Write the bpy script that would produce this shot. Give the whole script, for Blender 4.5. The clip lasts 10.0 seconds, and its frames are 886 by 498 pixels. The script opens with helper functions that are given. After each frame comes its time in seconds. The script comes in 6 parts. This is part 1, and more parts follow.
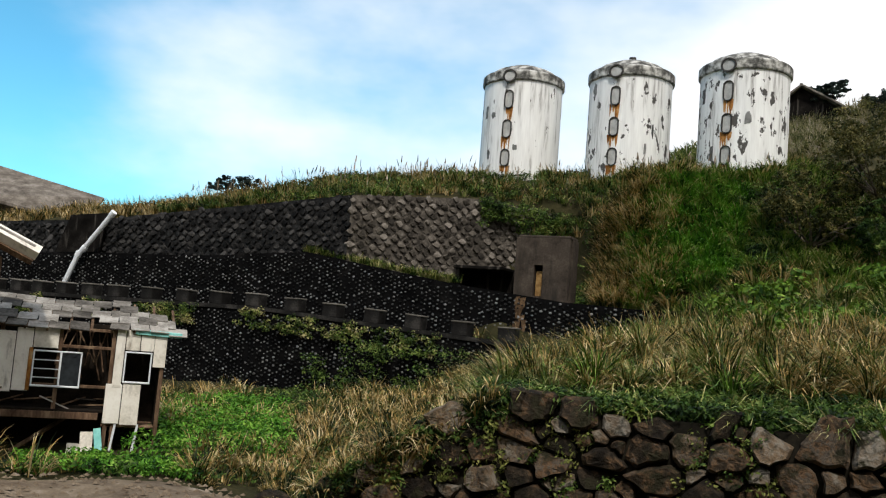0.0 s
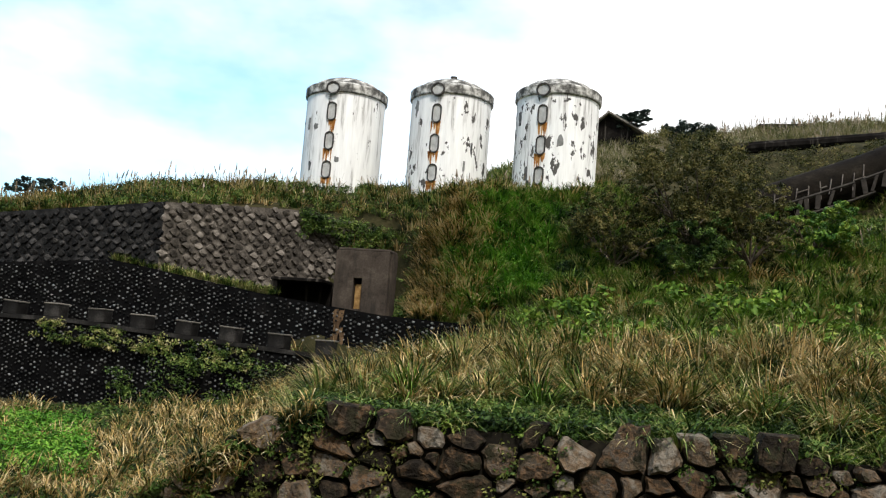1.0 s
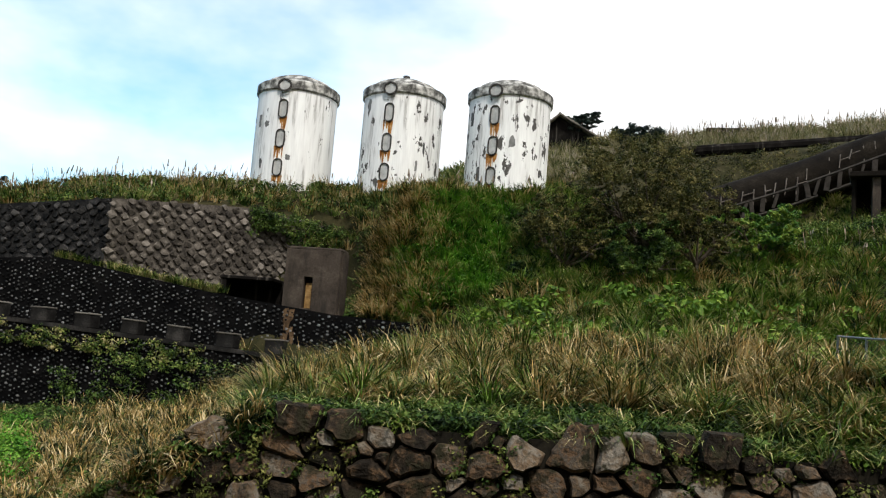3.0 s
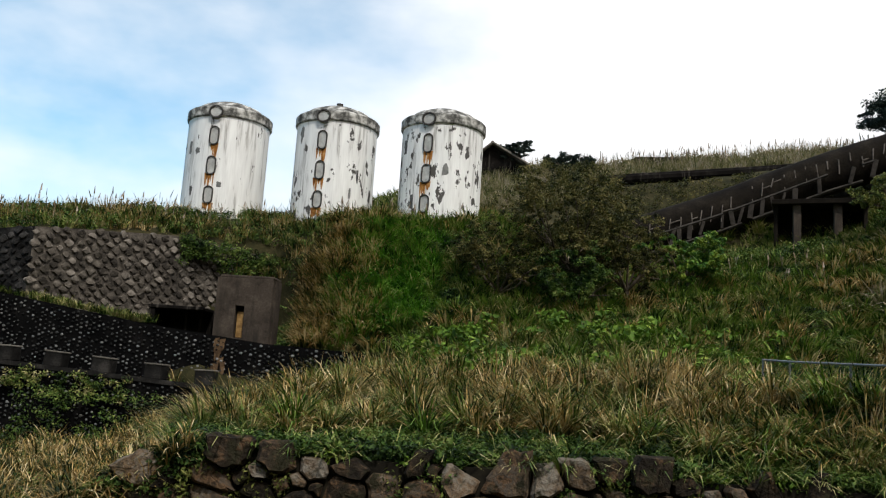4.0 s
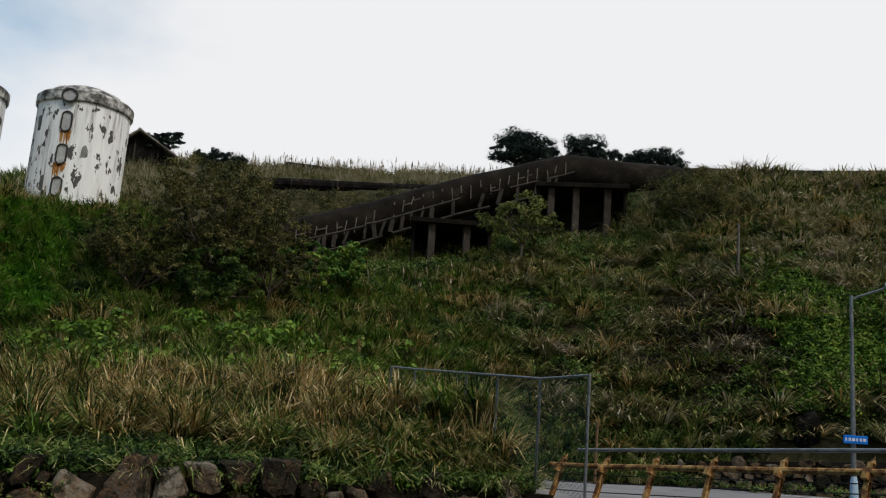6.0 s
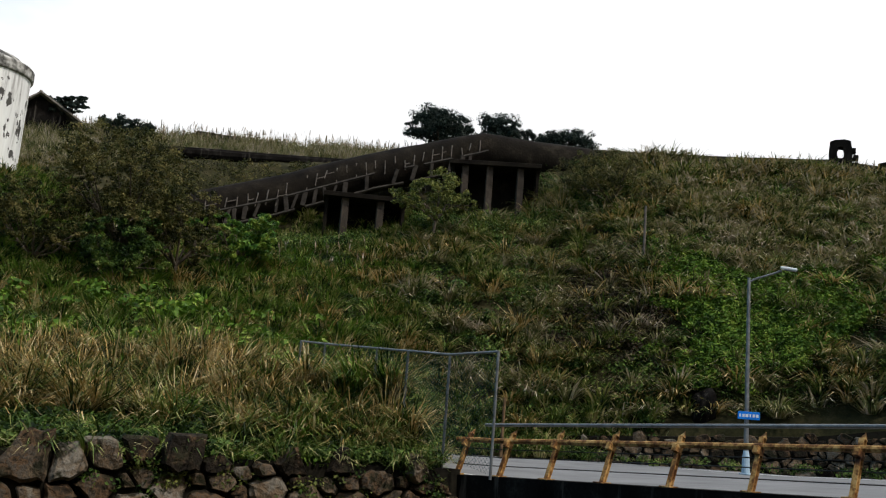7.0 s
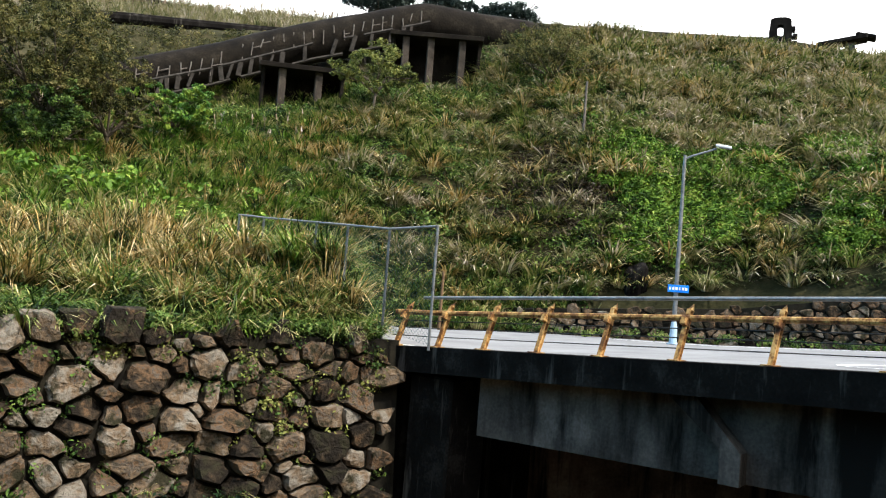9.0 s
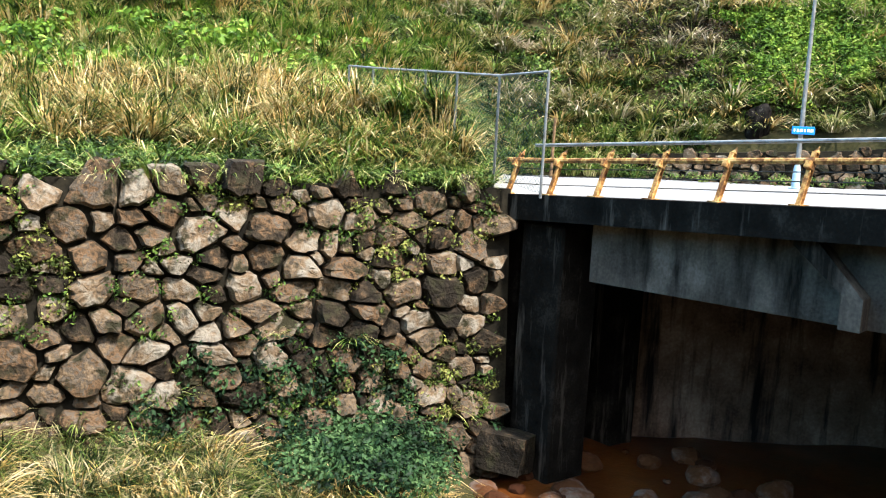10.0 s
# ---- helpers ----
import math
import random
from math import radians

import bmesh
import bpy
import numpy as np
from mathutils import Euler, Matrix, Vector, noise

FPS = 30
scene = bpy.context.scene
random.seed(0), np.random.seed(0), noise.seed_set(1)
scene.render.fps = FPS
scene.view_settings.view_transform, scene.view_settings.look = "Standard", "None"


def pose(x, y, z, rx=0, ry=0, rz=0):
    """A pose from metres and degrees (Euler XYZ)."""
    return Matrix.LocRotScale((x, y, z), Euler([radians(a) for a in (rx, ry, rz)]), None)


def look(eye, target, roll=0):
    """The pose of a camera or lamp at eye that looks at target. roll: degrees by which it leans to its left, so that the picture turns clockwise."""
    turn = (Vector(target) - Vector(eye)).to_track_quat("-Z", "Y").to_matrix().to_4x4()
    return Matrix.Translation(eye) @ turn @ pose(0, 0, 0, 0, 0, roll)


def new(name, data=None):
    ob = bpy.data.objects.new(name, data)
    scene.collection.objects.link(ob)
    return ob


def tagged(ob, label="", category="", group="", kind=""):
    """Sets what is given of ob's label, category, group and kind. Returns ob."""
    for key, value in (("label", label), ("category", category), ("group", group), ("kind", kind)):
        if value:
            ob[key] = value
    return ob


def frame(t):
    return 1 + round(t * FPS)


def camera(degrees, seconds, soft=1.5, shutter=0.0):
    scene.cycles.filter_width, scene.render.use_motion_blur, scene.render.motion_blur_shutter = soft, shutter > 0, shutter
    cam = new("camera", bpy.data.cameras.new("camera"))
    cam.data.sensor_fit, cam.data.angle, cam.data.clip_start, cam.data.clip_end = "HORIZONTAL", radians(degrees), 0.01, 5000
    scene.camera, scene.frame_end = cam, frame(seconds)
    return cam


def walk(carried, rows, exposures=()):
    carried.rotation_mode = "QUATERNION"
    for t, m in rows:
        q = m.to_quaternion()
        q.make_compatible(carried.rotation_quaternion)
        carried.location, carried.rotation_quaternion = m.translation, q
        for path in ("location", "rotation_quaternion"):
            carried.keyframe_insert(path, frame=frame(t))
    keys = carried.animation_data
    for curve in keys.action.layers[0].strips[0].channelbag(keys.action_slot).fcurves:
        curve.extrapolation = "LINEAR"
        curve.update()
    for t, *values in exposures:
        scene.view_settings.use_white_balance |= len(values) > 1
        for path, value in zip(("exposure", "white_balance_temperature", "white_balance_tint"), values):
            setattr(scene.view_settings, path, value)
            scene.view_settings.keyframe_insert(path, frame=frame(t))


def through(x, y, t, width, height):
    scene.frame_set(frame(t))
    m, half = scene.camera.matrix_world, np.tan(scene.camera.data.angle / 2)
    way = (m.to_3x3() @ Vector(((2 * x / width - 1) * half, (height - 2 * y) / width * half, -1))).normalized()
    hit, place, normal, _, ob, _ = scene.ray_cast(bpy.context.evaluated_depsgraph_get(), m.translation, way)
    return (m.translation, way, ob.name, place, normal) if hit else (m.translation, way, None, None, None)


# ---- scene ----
from mathutils import geometry
import itertools

# ---------- camera ----------
EYE = (0.0, 0.0, 8.0)
cam = camera(52.33, 10.0, soft=1.2)
#  seconds, yaw, pitch, roll
ROWS = [
    (0.0, -0.438, 5.454, -4.596),
    (0.5, -8.722, 5.835, -5.081),
    (1.0, -11.955, 7.184, -4.565),
    (1.5, -13.276, 7.389, -4.547),
    (2.0, -15.781, 7.615, -5.112),
    (2.2, -15.226, 7.154, -4.806),
    (3.3, -15.110, 7.850, -4.500),
    (3.5, -15.395, 8.470, -4.168),
    (4.0, -19.204, 9.453, -3.754),
    (4.5, -24.809, 10.097, -3.580),
    (5.0, -30.274, 12.255, -3.971),
    (5.5, -36.478, 12.515, -4.018),
    (5.7, -39.180, 11.948, -4.140),
    (6.8, -46.014, 10.176, -4.230),
    (7.0, -47.649, 10.126, -4.408),
    (7.5, -51.358, 9.487, -4.649),
    (8.0, -51.942, 8.129, -4.554),
    (8.5, -52.056, 6.376, -4.417),
    (9.0, -51.492, 2.475, -4.422),
    (9.5, -48.301, -3.122, -4.101),
    (10.0, -44.473, -7.596, -3.172),
]
EXPOSURES = [(0.0, -0.85), (1.0, -0.45), (2.0, -0.5), (3.5, -0.75), (4.0, -0.9), (4.5, -1.0), (5.0, -1.15), (5.5, -1.35), (7.0, -0.95), (7.5, -0.6), (8.5, 0.05), (9.0, 0.5), (9.5, 1.2), (10.0, 1.35)]
walk(cam, [(t, pose(*EYE, 90 + pitch, roll, yaw)) for t, yaw, pitch, roll in ROWS], EXPOSURES)

# ---------- sky and sun ----------
SUN_AZ, SUN_EL = 180.0, 54.0
world = bpy.data.worlds.new("sky")
scene.world = world
world.use_nodes = True
wt = world.node_tree
wt.nodes.clear()
w_out = wt.nodes.new("ShaderNodeOutputWorld")
w_bg = wt.nodes.new("ShaderNodeBackground")
w_bg2 = wt.nodes.new("ShaderNodeBackground")
w_mix = wt.nodes.new("ShaderNodeMixShader")
w_sky = wt.nodes.new("ShaderNodeTexSky")
w_sky.sky_type = "NISHITA"
w_sky.sun_disc = False
w_sky.sun_elevation = radians(SUN_EL)
w_sky.sun_rotation = radians(SUN_AZ)
w_sky.dust_density = 0.4
w_sky.ozone_density = 3.0
w_co = wt.nodes.new("ShaderNodeTexCoord")
w_map = wt.nodes.new("ShaderNodeMapping")
w_map.inputs["Scale"].default_value = (1.0, 1.0, 2.0)
w_noise = wt.nodes.new("ShaderNodeTexNoise")
w_noise.inputs["Scale"].default_value = 1.9
w_noise.inputs["Detail"].default_value = 6.0
w_noise.inputs["Roughness"].default_value = 0.52
w_bias = wt.nodes.new("ShaderNodeMath")
w_bias.operation = "MULTIPLY_ADD"
w_bias.inputs[1].default_value = 1.0
w_ramp = wt.nodes.new("ShaderNodeMapRange")
w_ramp.interpolation_type = "SMOOTHSTEP"
w_ramp.inputs["From Min"].default_value = -0.24
w_ramp.inputs["From Max"].default_value = 0.2
w_bg.inputs["Strength"].default_value = 0.27
w_bg2.inputs["Color"].default_value = (0.98, 0.985, 1.0, 1)
w_bg2.inputs["Strength"].default_value = 2.2
wt.links.new(w_co.outputs["Generated"], w_map.inputs["Vector"])
wt.links.new(w_map.outputs["Vector"], w_noise.inputs["Vector"])
w_dot = wt.nodes.new("ShaderNodeVectorMath")
w_dot.operation = "DOT_PRODUCT"
w_dot.inputs[1].default_value = (0.6, -0.45, -0.52)
wt.links.new(w_co.outputs["Generated"], w_dot.inputs[0])
wt.links.new(w_dot.outputs["Value"], w_bias.inputs[0])
wt.links.new(w_noise.outputs["Fac"], w_bias.inputs[2])
wt.links.new(w_bias.outputs["Value"], w_ramp.inputs["Value"])
w_tint = wt.nodes.new("ShaderNodeMix")
w_tint.data_type, w_tint.blend_type = "RGBA", "MULTIPLY"
w_tint.inputs[0].default_value = 1.0
w_tint.inputs[7].default_value = (0.6, 1.27, 1.27, 1)
wt.links.new(w_sky.outputs["Color"], w_tint.inputs[6])
wt.links.new(w_tint.outputs[2], w_bg.inputs["Color"])
wt.links.new(w_ramp.outputs["Result"], w_mix.inputs["Fac"])
wt.links.new(w_bg.outputs["Background"], w_mix.inputs[1])
wt.links.new(w_bg2.outputs["Background"], w_mix.inputs[2])
wt.links.new(w_mix.outputs["Shader"], w_out.inputs["Surface"])

sun_data = bpy.data.lights.new("sun", "SUN")
sun_data.energy = 5.0
sun_data.angle = radians(3)
sun_data.color = (1.0, 0.95, 0.87)
sun = new("sun", sun_data)
sun_dir = Vector((math.sin(radians(SUN_AZ)) * math.cos(radians(SUN_EL)), math.cos(radians(SUN_AZ)) * math.cos(radians(SUN_EL)), math.sin(radians(SUN_EL))))
sun.matrix_world = look(sun_dir * 200, (0, 0, 0))


# ---------- materials ----------
def mat(name, stops, scale=4.0, rough=0.93, bump=0.3, detail=6.0, fine=30.0, metal=0.0, island=0.0, obj=0.0, stain=None, stretch=(1, 1, 1), bump_dist=0.02, spec=0.1, wide=None, gain=0.0):
    """A weathered surface: a colour ramp over noise at two scales, dark or rusty stains, bump, and a shift from piece to piece."""
    m = bpy.data.materials.new(name)
    m.use_nodes = True
    nt = m.node_tree
    n, l = nt.nodes, nt.links
    bsdf = n["Principled BSDF"]
    bsdf.inputs["Roughness"].default_value = rough
    bsdf.inputs["Metallic"].default_value = metal
    bsdf.inputs["Specular IOR Level"].default_value = spec
    co = n.new("ShaderNodeTexCoord")
    mp = n.new("ShaderNodeMapping")
    mp.inputs["Scale"].default_value = stretch
    l.new(co.outputs["Object"], mp.inputs["Vector"])
    a = n.new("ShaderNodeTexNoise")
    a.inputs["Scale"].default_value = scale
    a.inputs["Detail"].default_value = detail
    a.inputs["Roughness"].default_value = 0.6
    l.new(mp.outputs["Vector"], a.inputs["Vector"])
    b = n.new("ShaderNodeTexNoise")
    b.inputs["Scale"].default_value = fine
    b.inputs["Detail"].default_value = 4.0
    l.new(mp.outputs["Vector"], b.inputs["Vector"])
    mixf = n.new("ShaderNodeMath")
    mixf.operation = "MULTIPLY_ADD"
    mixf.inputs[1].default_value = 0.35
    l.new(b.outputs["Fac"], mixf.inputs[0])
    l.new(a.outputs["Fac"], mixf.inputs[2])
    sub = n.new("ShaderNodeMath")
    sub.operation = "SUBTRACT"
    sub.inputs[1].default_value = 0.175
    l.new(mixf.outputs[0], sub.inputs[0])
    last = sub.outputs[0]

    def add(sock, amount):
        nonlocal last
        s = n.new("ShaderNodeMath")
        s.operation = "MULTIPLY_ADD"
        s.inputs[1].default_value = amount
        l.new(sock, s.inputs[0])
        l.new(last, s.inputs[2])
        h = n.new("ShaderNodeMath")
        h.operation = "SUBTRACT"
        h.inputs[1].default_value = amount / 2
        l.new(s.outputs[0], h.inputs[0])
        last = h.outputs[0]

    if gain:
        add(a.outputs["Fac"], gain)
    if island:
        g = n.new("ShaderNodeNewGeometry")
        add(g.outputs["Random Per Island"], island)
    if obj:
        o = n.new("ShaderNodeObjectInfo")
        add(o.outputs["Random"], obj)
    if wide:
        wn = n.new("ShaderNodeTexNoise")
        wn.inputs["Scale"].default_value = wide[0]
        wn.inputs["Detail"].default_value = 3.0
        l.new(co.outputs["Object"], wn.inputs["Vector"])
        add(wn.outputs["Fac"], wide[1])
    r = n.new("ShaderNodeValToRGB")
    els = r.color_ramp.elements
    while len(els) > 1:
        els.remove(els[-1])
    for i, (p, c) in enumerate(stops):
        e = els[0] if i == 0 else els.new(p)
        e.position = p
        e.color = (*c, 1)
    l.new(last, r.inputs["Fac"])
    colour = r.outputs["Color"]
    if stain:
        sc, sstretch, lo, hi, scol = stain
        m2 = n.new("ShaderNodeMapping")
        m2.inputs["Scale"].default_value = sstretch
        l.new(co.outputs["Object"], m2.inputs["Vector"])
        sn = n.new("ShaderNodeTexNoise")
        sn.inputs["Scale"].default_value = sc
        sn.inputs["Detail"].default_value = 7.0
        sn.inputs["Roughness"].default_value = 0.62
        l.new(m2.outputs["Vector"], sn.inputs["Vector"])
        mr = n.new("ShaderNodeMapRange")
        mr.inputs["From Min"].default_value = lo
        mr.inputs["From Max"].default_value = hi
        l.new(sn.outputs["Fac"], mr.inputs["Value"])
        mx = n.new("ShaderNodeMix")
        mx.data_type = "RGBA"
        l.new(mr.outputs["Result"], mx.inputs[0])
        l.new(colour, mx.inputs[6])
        mx.inputs[7].default_value = (*scol, 1)
        colour = mx.outputs[2]
    l.new(colour, bsdf.inputs["Base Color"])
    if bump:
        bp = n.new("ShaderNodeBump")
        bp.inputs["Strength"].default_value = bump
        bp.inputs["Distance"].default_value = bump_dist
        l.new(mixf.outputs[0], bp.inputs["Height"])
        l.new(bp.outputs["Normal"], bsdf.inputs["Normal"])
    return m


# earth darkened to stand for the shade between the plants
M_EARTH = mat("earth", [(0.3, (0.014, 0.014, 0.006)), (0.5, (0.03, 0.028, 0.011)), (0.7, (0.055, 0.045, 0.022))], scale=1.2, fine=9, bump=0.6, bump_dist=0.08)
M_DIRT = mat("dirt", [(0.3, (0.09, 0.065, 0.045)), (0.55, (0.17, 0.13, 0.09)), (0.75, (0.27, 0.22, 0.17))], scale=1.5, fine=14, bump=0.7, bump_dist=0.05)
M_DARKWALL = mat("tarred_concrete", spec=0.03, stops= [(0.35, (0.0025, 0.0025, 0.0027)), (0.6, (0.006, 0.0058, 0.0058)), (0.8, (0.018, 0.016, 0.015))], scale=1.1, fine=12, bump=0.5, bump_dist=0.05)
M_KNOB = mat("pale_stone_head", [(0.25, (0.008, 0.008, 0.008)), (0.5, (0.042, 0.042, 0.041)), (0.78, (0.24, 0.24, 0.235))], scale=3, fine=20, island=0.55, bump=0.3, spec=0.03)
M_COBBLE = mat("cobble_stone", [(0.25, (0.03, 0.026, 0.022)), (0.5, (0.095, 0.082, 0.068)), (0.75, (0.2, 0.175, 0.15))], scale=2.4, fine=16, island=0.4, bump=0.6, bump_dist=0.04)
# same cobble darkened, as the wall's left stretch turns from the light
M_COBBLE_SHADED = mat("shaded_cobble", [(0.3, (0.006, 0.006, 0.006)), (0.5, (0.02, 0.0195, 0.019)), (0.75, (0.065, 0.061, 0.058))], scale=2.0, fine=16, island=0.35, bump=0.5, bump_dist=0.04)
M_MORTAR = mat("joint_earth", [(0.35, (0.005, 0.0045, 0.0035)), (0.65, (0.02, 0.017, 0.011))], scale=2, fine=20)
M_STONE = mat("field_stone", [(0.12, (0.012, 0.0095, 0.007)), (0.32, (0.036, 0.026, 0.017)), (0.45, (0.105, 0.062, 0.033)), (0.55, (0.07, 0.058, 0.046)), (0.7, (0.125, 0.083, 0.049)), (0.95, (0.18, 0.158, 0.128))], scale=3.2, fine=17, gain=0.6, obj=0.8, bump=1.0, bump_dist=0.09, stain=(2.4, (1, 1, 1), 0.52, 0.62, (0.022, 0.02, 0.011)))
M_STONE_J = mat("field_stone_joined", [(0.12, (0.012, 0.0095, 0.007)), (0.32, (0.036, 0.026, 0.017)), (0.45, (0.105, 0.062, 0.033)), (0.55, (0.07, 0.058, 0.046)), (0.7, (0.125, 0.083, 0.049)), (0.95, (0.18, 0.158, 0.128))], scale=3.2, fine=17, gain=0.6, island=0.8, bump=1.0, bump_dist=0.09, stain=(2.4, (1, 1, 1), 0.52, 0.62, (0.022, 0.02, 0.011)))
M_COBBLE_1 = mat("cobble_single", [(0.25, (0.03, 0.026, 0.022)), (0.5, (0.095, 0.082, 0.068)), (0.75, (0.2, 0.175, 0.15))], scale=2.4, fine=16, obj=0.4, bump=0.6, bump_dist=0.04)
M_CONCRETE = mat("old_concrete", [(0.3, (0.07, 0.065, 0.06)), (0.55, (0.17, 0.155, 0.14)), (0.75, (0.28, 0.26, 0.24))], scale=1.3, fine=18, bump=0.35, stain=(1.2, (2.2, 2.2, 0.35), 0.5, 0.72, (0.03, 0.028, 0.026)))
# near-black base also carries the shade under the bridge deck
M_DARKCONC = mat("dark_concrete", [(0.3, (0.004, 0.0034, 0.003)), (0.55, (0.010, 0.0088, 0.0078)), (0.8, (0.035, 0.031, 0.027))], scale=1.4, fine=18, bump=0.35, spec=0.03, stain=(1.4, (2.5, 2.5, 0.3), 0.57, 0.72, (0.08, 0.07, 0.06)))
M_ROAD = mat("road_concrete", [(0.3, (0.15, 0.15, 0.152)), (0.7, (0.235, 0.235, 0.238))], scale=0.6, fine=25, bump=0.2)
M_WHITE = mat("white_paint", [(0.3, (0.6, 0.6, 0.6)), (0.7, (0.8, 0.8, 0.79))], scale=3, fine=20, bump=0.1)
M_TANKS = [mat("flaking_white_paint", [(0.16, (0.2, 0.195, 0.185)), (0.3, (0.48, 0.47, 0.45)), (0.42, (0.74, 0.735, 0.72)), (0.7, (0.85, 0.85, 0.83))], scale=1.5, fine=7, bump=0.3, gain=0.5, stretch=(1.9, 1.9, 0.16), stain=(sc, (1.5, 1.5, zs), lo, lo + 0.012, (0.085, 0.08, 0.075))) for sc, zs, lo in ((1.5, 0.45, 0.645), (1.35, 0.8, 0.6), (1.5, 0.75, 0.575))]
M_TANKCAP = mat("tank_cap_concrete", [(0.3, (0.06, 0.058, 0.054)), (0.48, (0.2, 0.195, 0.18)), (0.62, (0.42, 0.41, 0.38)), (0.8, (0.6, 0.59, 0.56))], scale=2.2, fine=10, gain=0.7, bump=0.4)
M_IRON = mat("dark_iron", [(0.3, (0.012, 0.011, 0.01)), (0.7, (0.05, 0.042, 0.035))], scale=5, fine=30, rough=0.7, bump=0.3, spec=0.4)
M_HATCH = mat("grey_hatch", [(0.3, (0.28, 0.28, 0.27)), (0.7, (0.5, 0.5, 0.48))], scale=3, fine=20, bump=0.2)
M_RUSTSTAIN = mat("rust", [(0.3, (0.16, 0.06, 0.015)), (0.55, (0.38, 0.17, 0.045)), (0.8, (0.5, 0.36, 0.2))], scale=3, fine=16, bump=0.1, island=0.3)
M_PEEL = mat("bare_cement", [(0.3, (0.07, 0.07, 0.07)), (0.7, (0.22, 0.22, 0.21))], scale=3, fine=20, island=0.4, bump=0.3)
M_GIRDER = mat("girder_concrete", [(0.3, (0.036, 0.03, 0.025)), (0.55, (0.095, 0.08, 0.067)), (0.8, (0.19, 0.162, 0.138))], scale=0.7, fine=18, bump=0.3, spec=0.04, stain=(0.5, (2.0, 2.0, 0.35), 0.48, 0.62, (0.009, 0.008, 0.007)))
M_BACKWALL = mat("rust_washed_concrete", [(0.3, (0.07, 0.042, 0.03)), (0.55, (0.19, 0.125, 0.09)), (0.8, (0.34, 0.26, 0.2))], scale=0.9, fine=14, bump=0.3, stain=(0.8, (2.2, 2.2, 0.2), 0.5, 0.62, (0.015, 0.012, 0.012)))
M_YELLOW = mat("rusty_yellow_paint", [(0.3, (0.05, 0.022, 0.012)), (0.46, (0.17, 0.075, 0.025)), (0.58, (0.42, 0.24, 0.08)), (0.85, (0.62, 0.46, 0.24))], scale=5, fine=30, rough=0.6, bump=0.2)
M_GALV = mat("galvanised_steel", [(0.3, (0.11, 0.11, 0.11)), (0.7, (0.24, 0.245, 0.245))], scale=6, fine=30, rough=0.5, metal=0.4, bump=0.1, spec=0.5)
M_BLUEGREY = mat("blue_grey_paint", [(0.3, (0.30, 0.42, 0.52)), (0.7, (0.45, 0.56, 0.64))], scale=6, fine=30, rough=0.5, bump=0.1)
M_BLUE = mat("blue_enamel", [(0.3, (0.01, 0.16, 0.65)), (0.7, (0.02, 0.25, 0.8))], scale=6, fine=30, rough=0.4, bump=0.05)
M_WIRE = mat("wire", [(0.3, (0.01, 0.04, 0.036)), (0.7, (0.025, 0.075, 0.07))], scale=6, fine=30, rough=0.5, bump=0)
M_WOOD = mat("weathered_wood", [(0.25, (0.05, 0.028, 0.018)), (0.5, (0.13, 0.08, 0.05)), (0.75, (0.28, 0.19, 0.12))], scale=2.5, fine=20, bump=0.4, stretch=(1, 1, 0.3))
# near-black wood that stands for the shade inside the house
M_SHADEWOOD = mat("shaded_wood", [(0.3, (0.006, 0.005, 0.004)), (0.7, (0.025, 0.018, 0.013))], scale=2.5, fine=20, bump=0.3)
M_BOARD = mat("faded_cream_board", [(0.25, (0.5, 0.46, 0.38)), (0.5, (0.76, 0.71, 0.62)), (0.75, (0.86, 0.82, 0.74))], scale=1.8, fine=18, obj=0.25, bump=0.2, stain=(2.0, (2, 2, 0.5), 0.57, 0.75, (0.2, 0.16, 0.12)))
M_TEAL = mat("teal_paint", [(0.3, (0.16, 0.5, 0.46)), (0.7, (0.35, 0.72, 0.66))], scale=3, fine=20, bump=0.15)
M_SHINGLE = mat("old_shingle", [(0.25, (0.05, 0.044, 0.037)), (0.5, (0.17, 0.152, 0.13)), (0.75, (0.4, 0.37, 0.33))], scale=1.6, fine=16, obj=0.4, bump=0.4)
M_FARROOF = mat("far_roof_shingle", [(0.25, (0.05, 0.042, 0.035)), (0.5, (0.14, 0.12, 0.1)), (0.75, (0.26, 0.23, 0.2))], scale=1.4, fine=9, bump=0.4, bump_dist=0.05)
M_GLASSDARK = mat("dark_pane", [(0.3, (0.01, 0.012, 0.014)), (0.7, (0.03, 0.035, 0.04))], scale=2, fine=8, rough=0.08, bump=0.02, spec=0.6)
M_PVC = mat("white_drain_pipe", [(0.3, (0.62, 0.64, 0.66)), (0.7, (0.82, 0.84, 0.85))], scale=2, fine=12, rough=0.5, bump=0.1)
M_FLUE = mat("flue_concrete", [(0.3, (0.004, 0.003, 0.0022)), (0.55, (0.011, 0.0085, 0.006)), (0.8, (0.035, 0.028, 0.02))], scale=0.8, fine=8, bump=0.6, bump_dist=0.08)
M_RIB = mat("bleached_ribs", [(0.3, (0.06, 0.05, 0.042)), (0.7, (0.17, 0.145, 0.125))], scale=3, fine=16, bump=0.3)
M_BED = mat("rusty_stream_bed", [(0.3, (0.014, 0.004, 0.0012)), (0.5, (0.05, 0.014, 0.003)), (0.75, (0.12, 0.042, 0.01))], scale=0.9, fine=10, rough=0.3, bump=0.4, bump_dist=0.04, spec=0.4)
M_BEDROCK = mat("stream_rock", [(0.25, (0.03, 0.01, 0.004)), (0.6, (0.07, 0.028, 0.011)), (0.88, (0.12, 0.095, 0.08))], scale=1.5, fine=14, obj=0.5, bump=0.4)
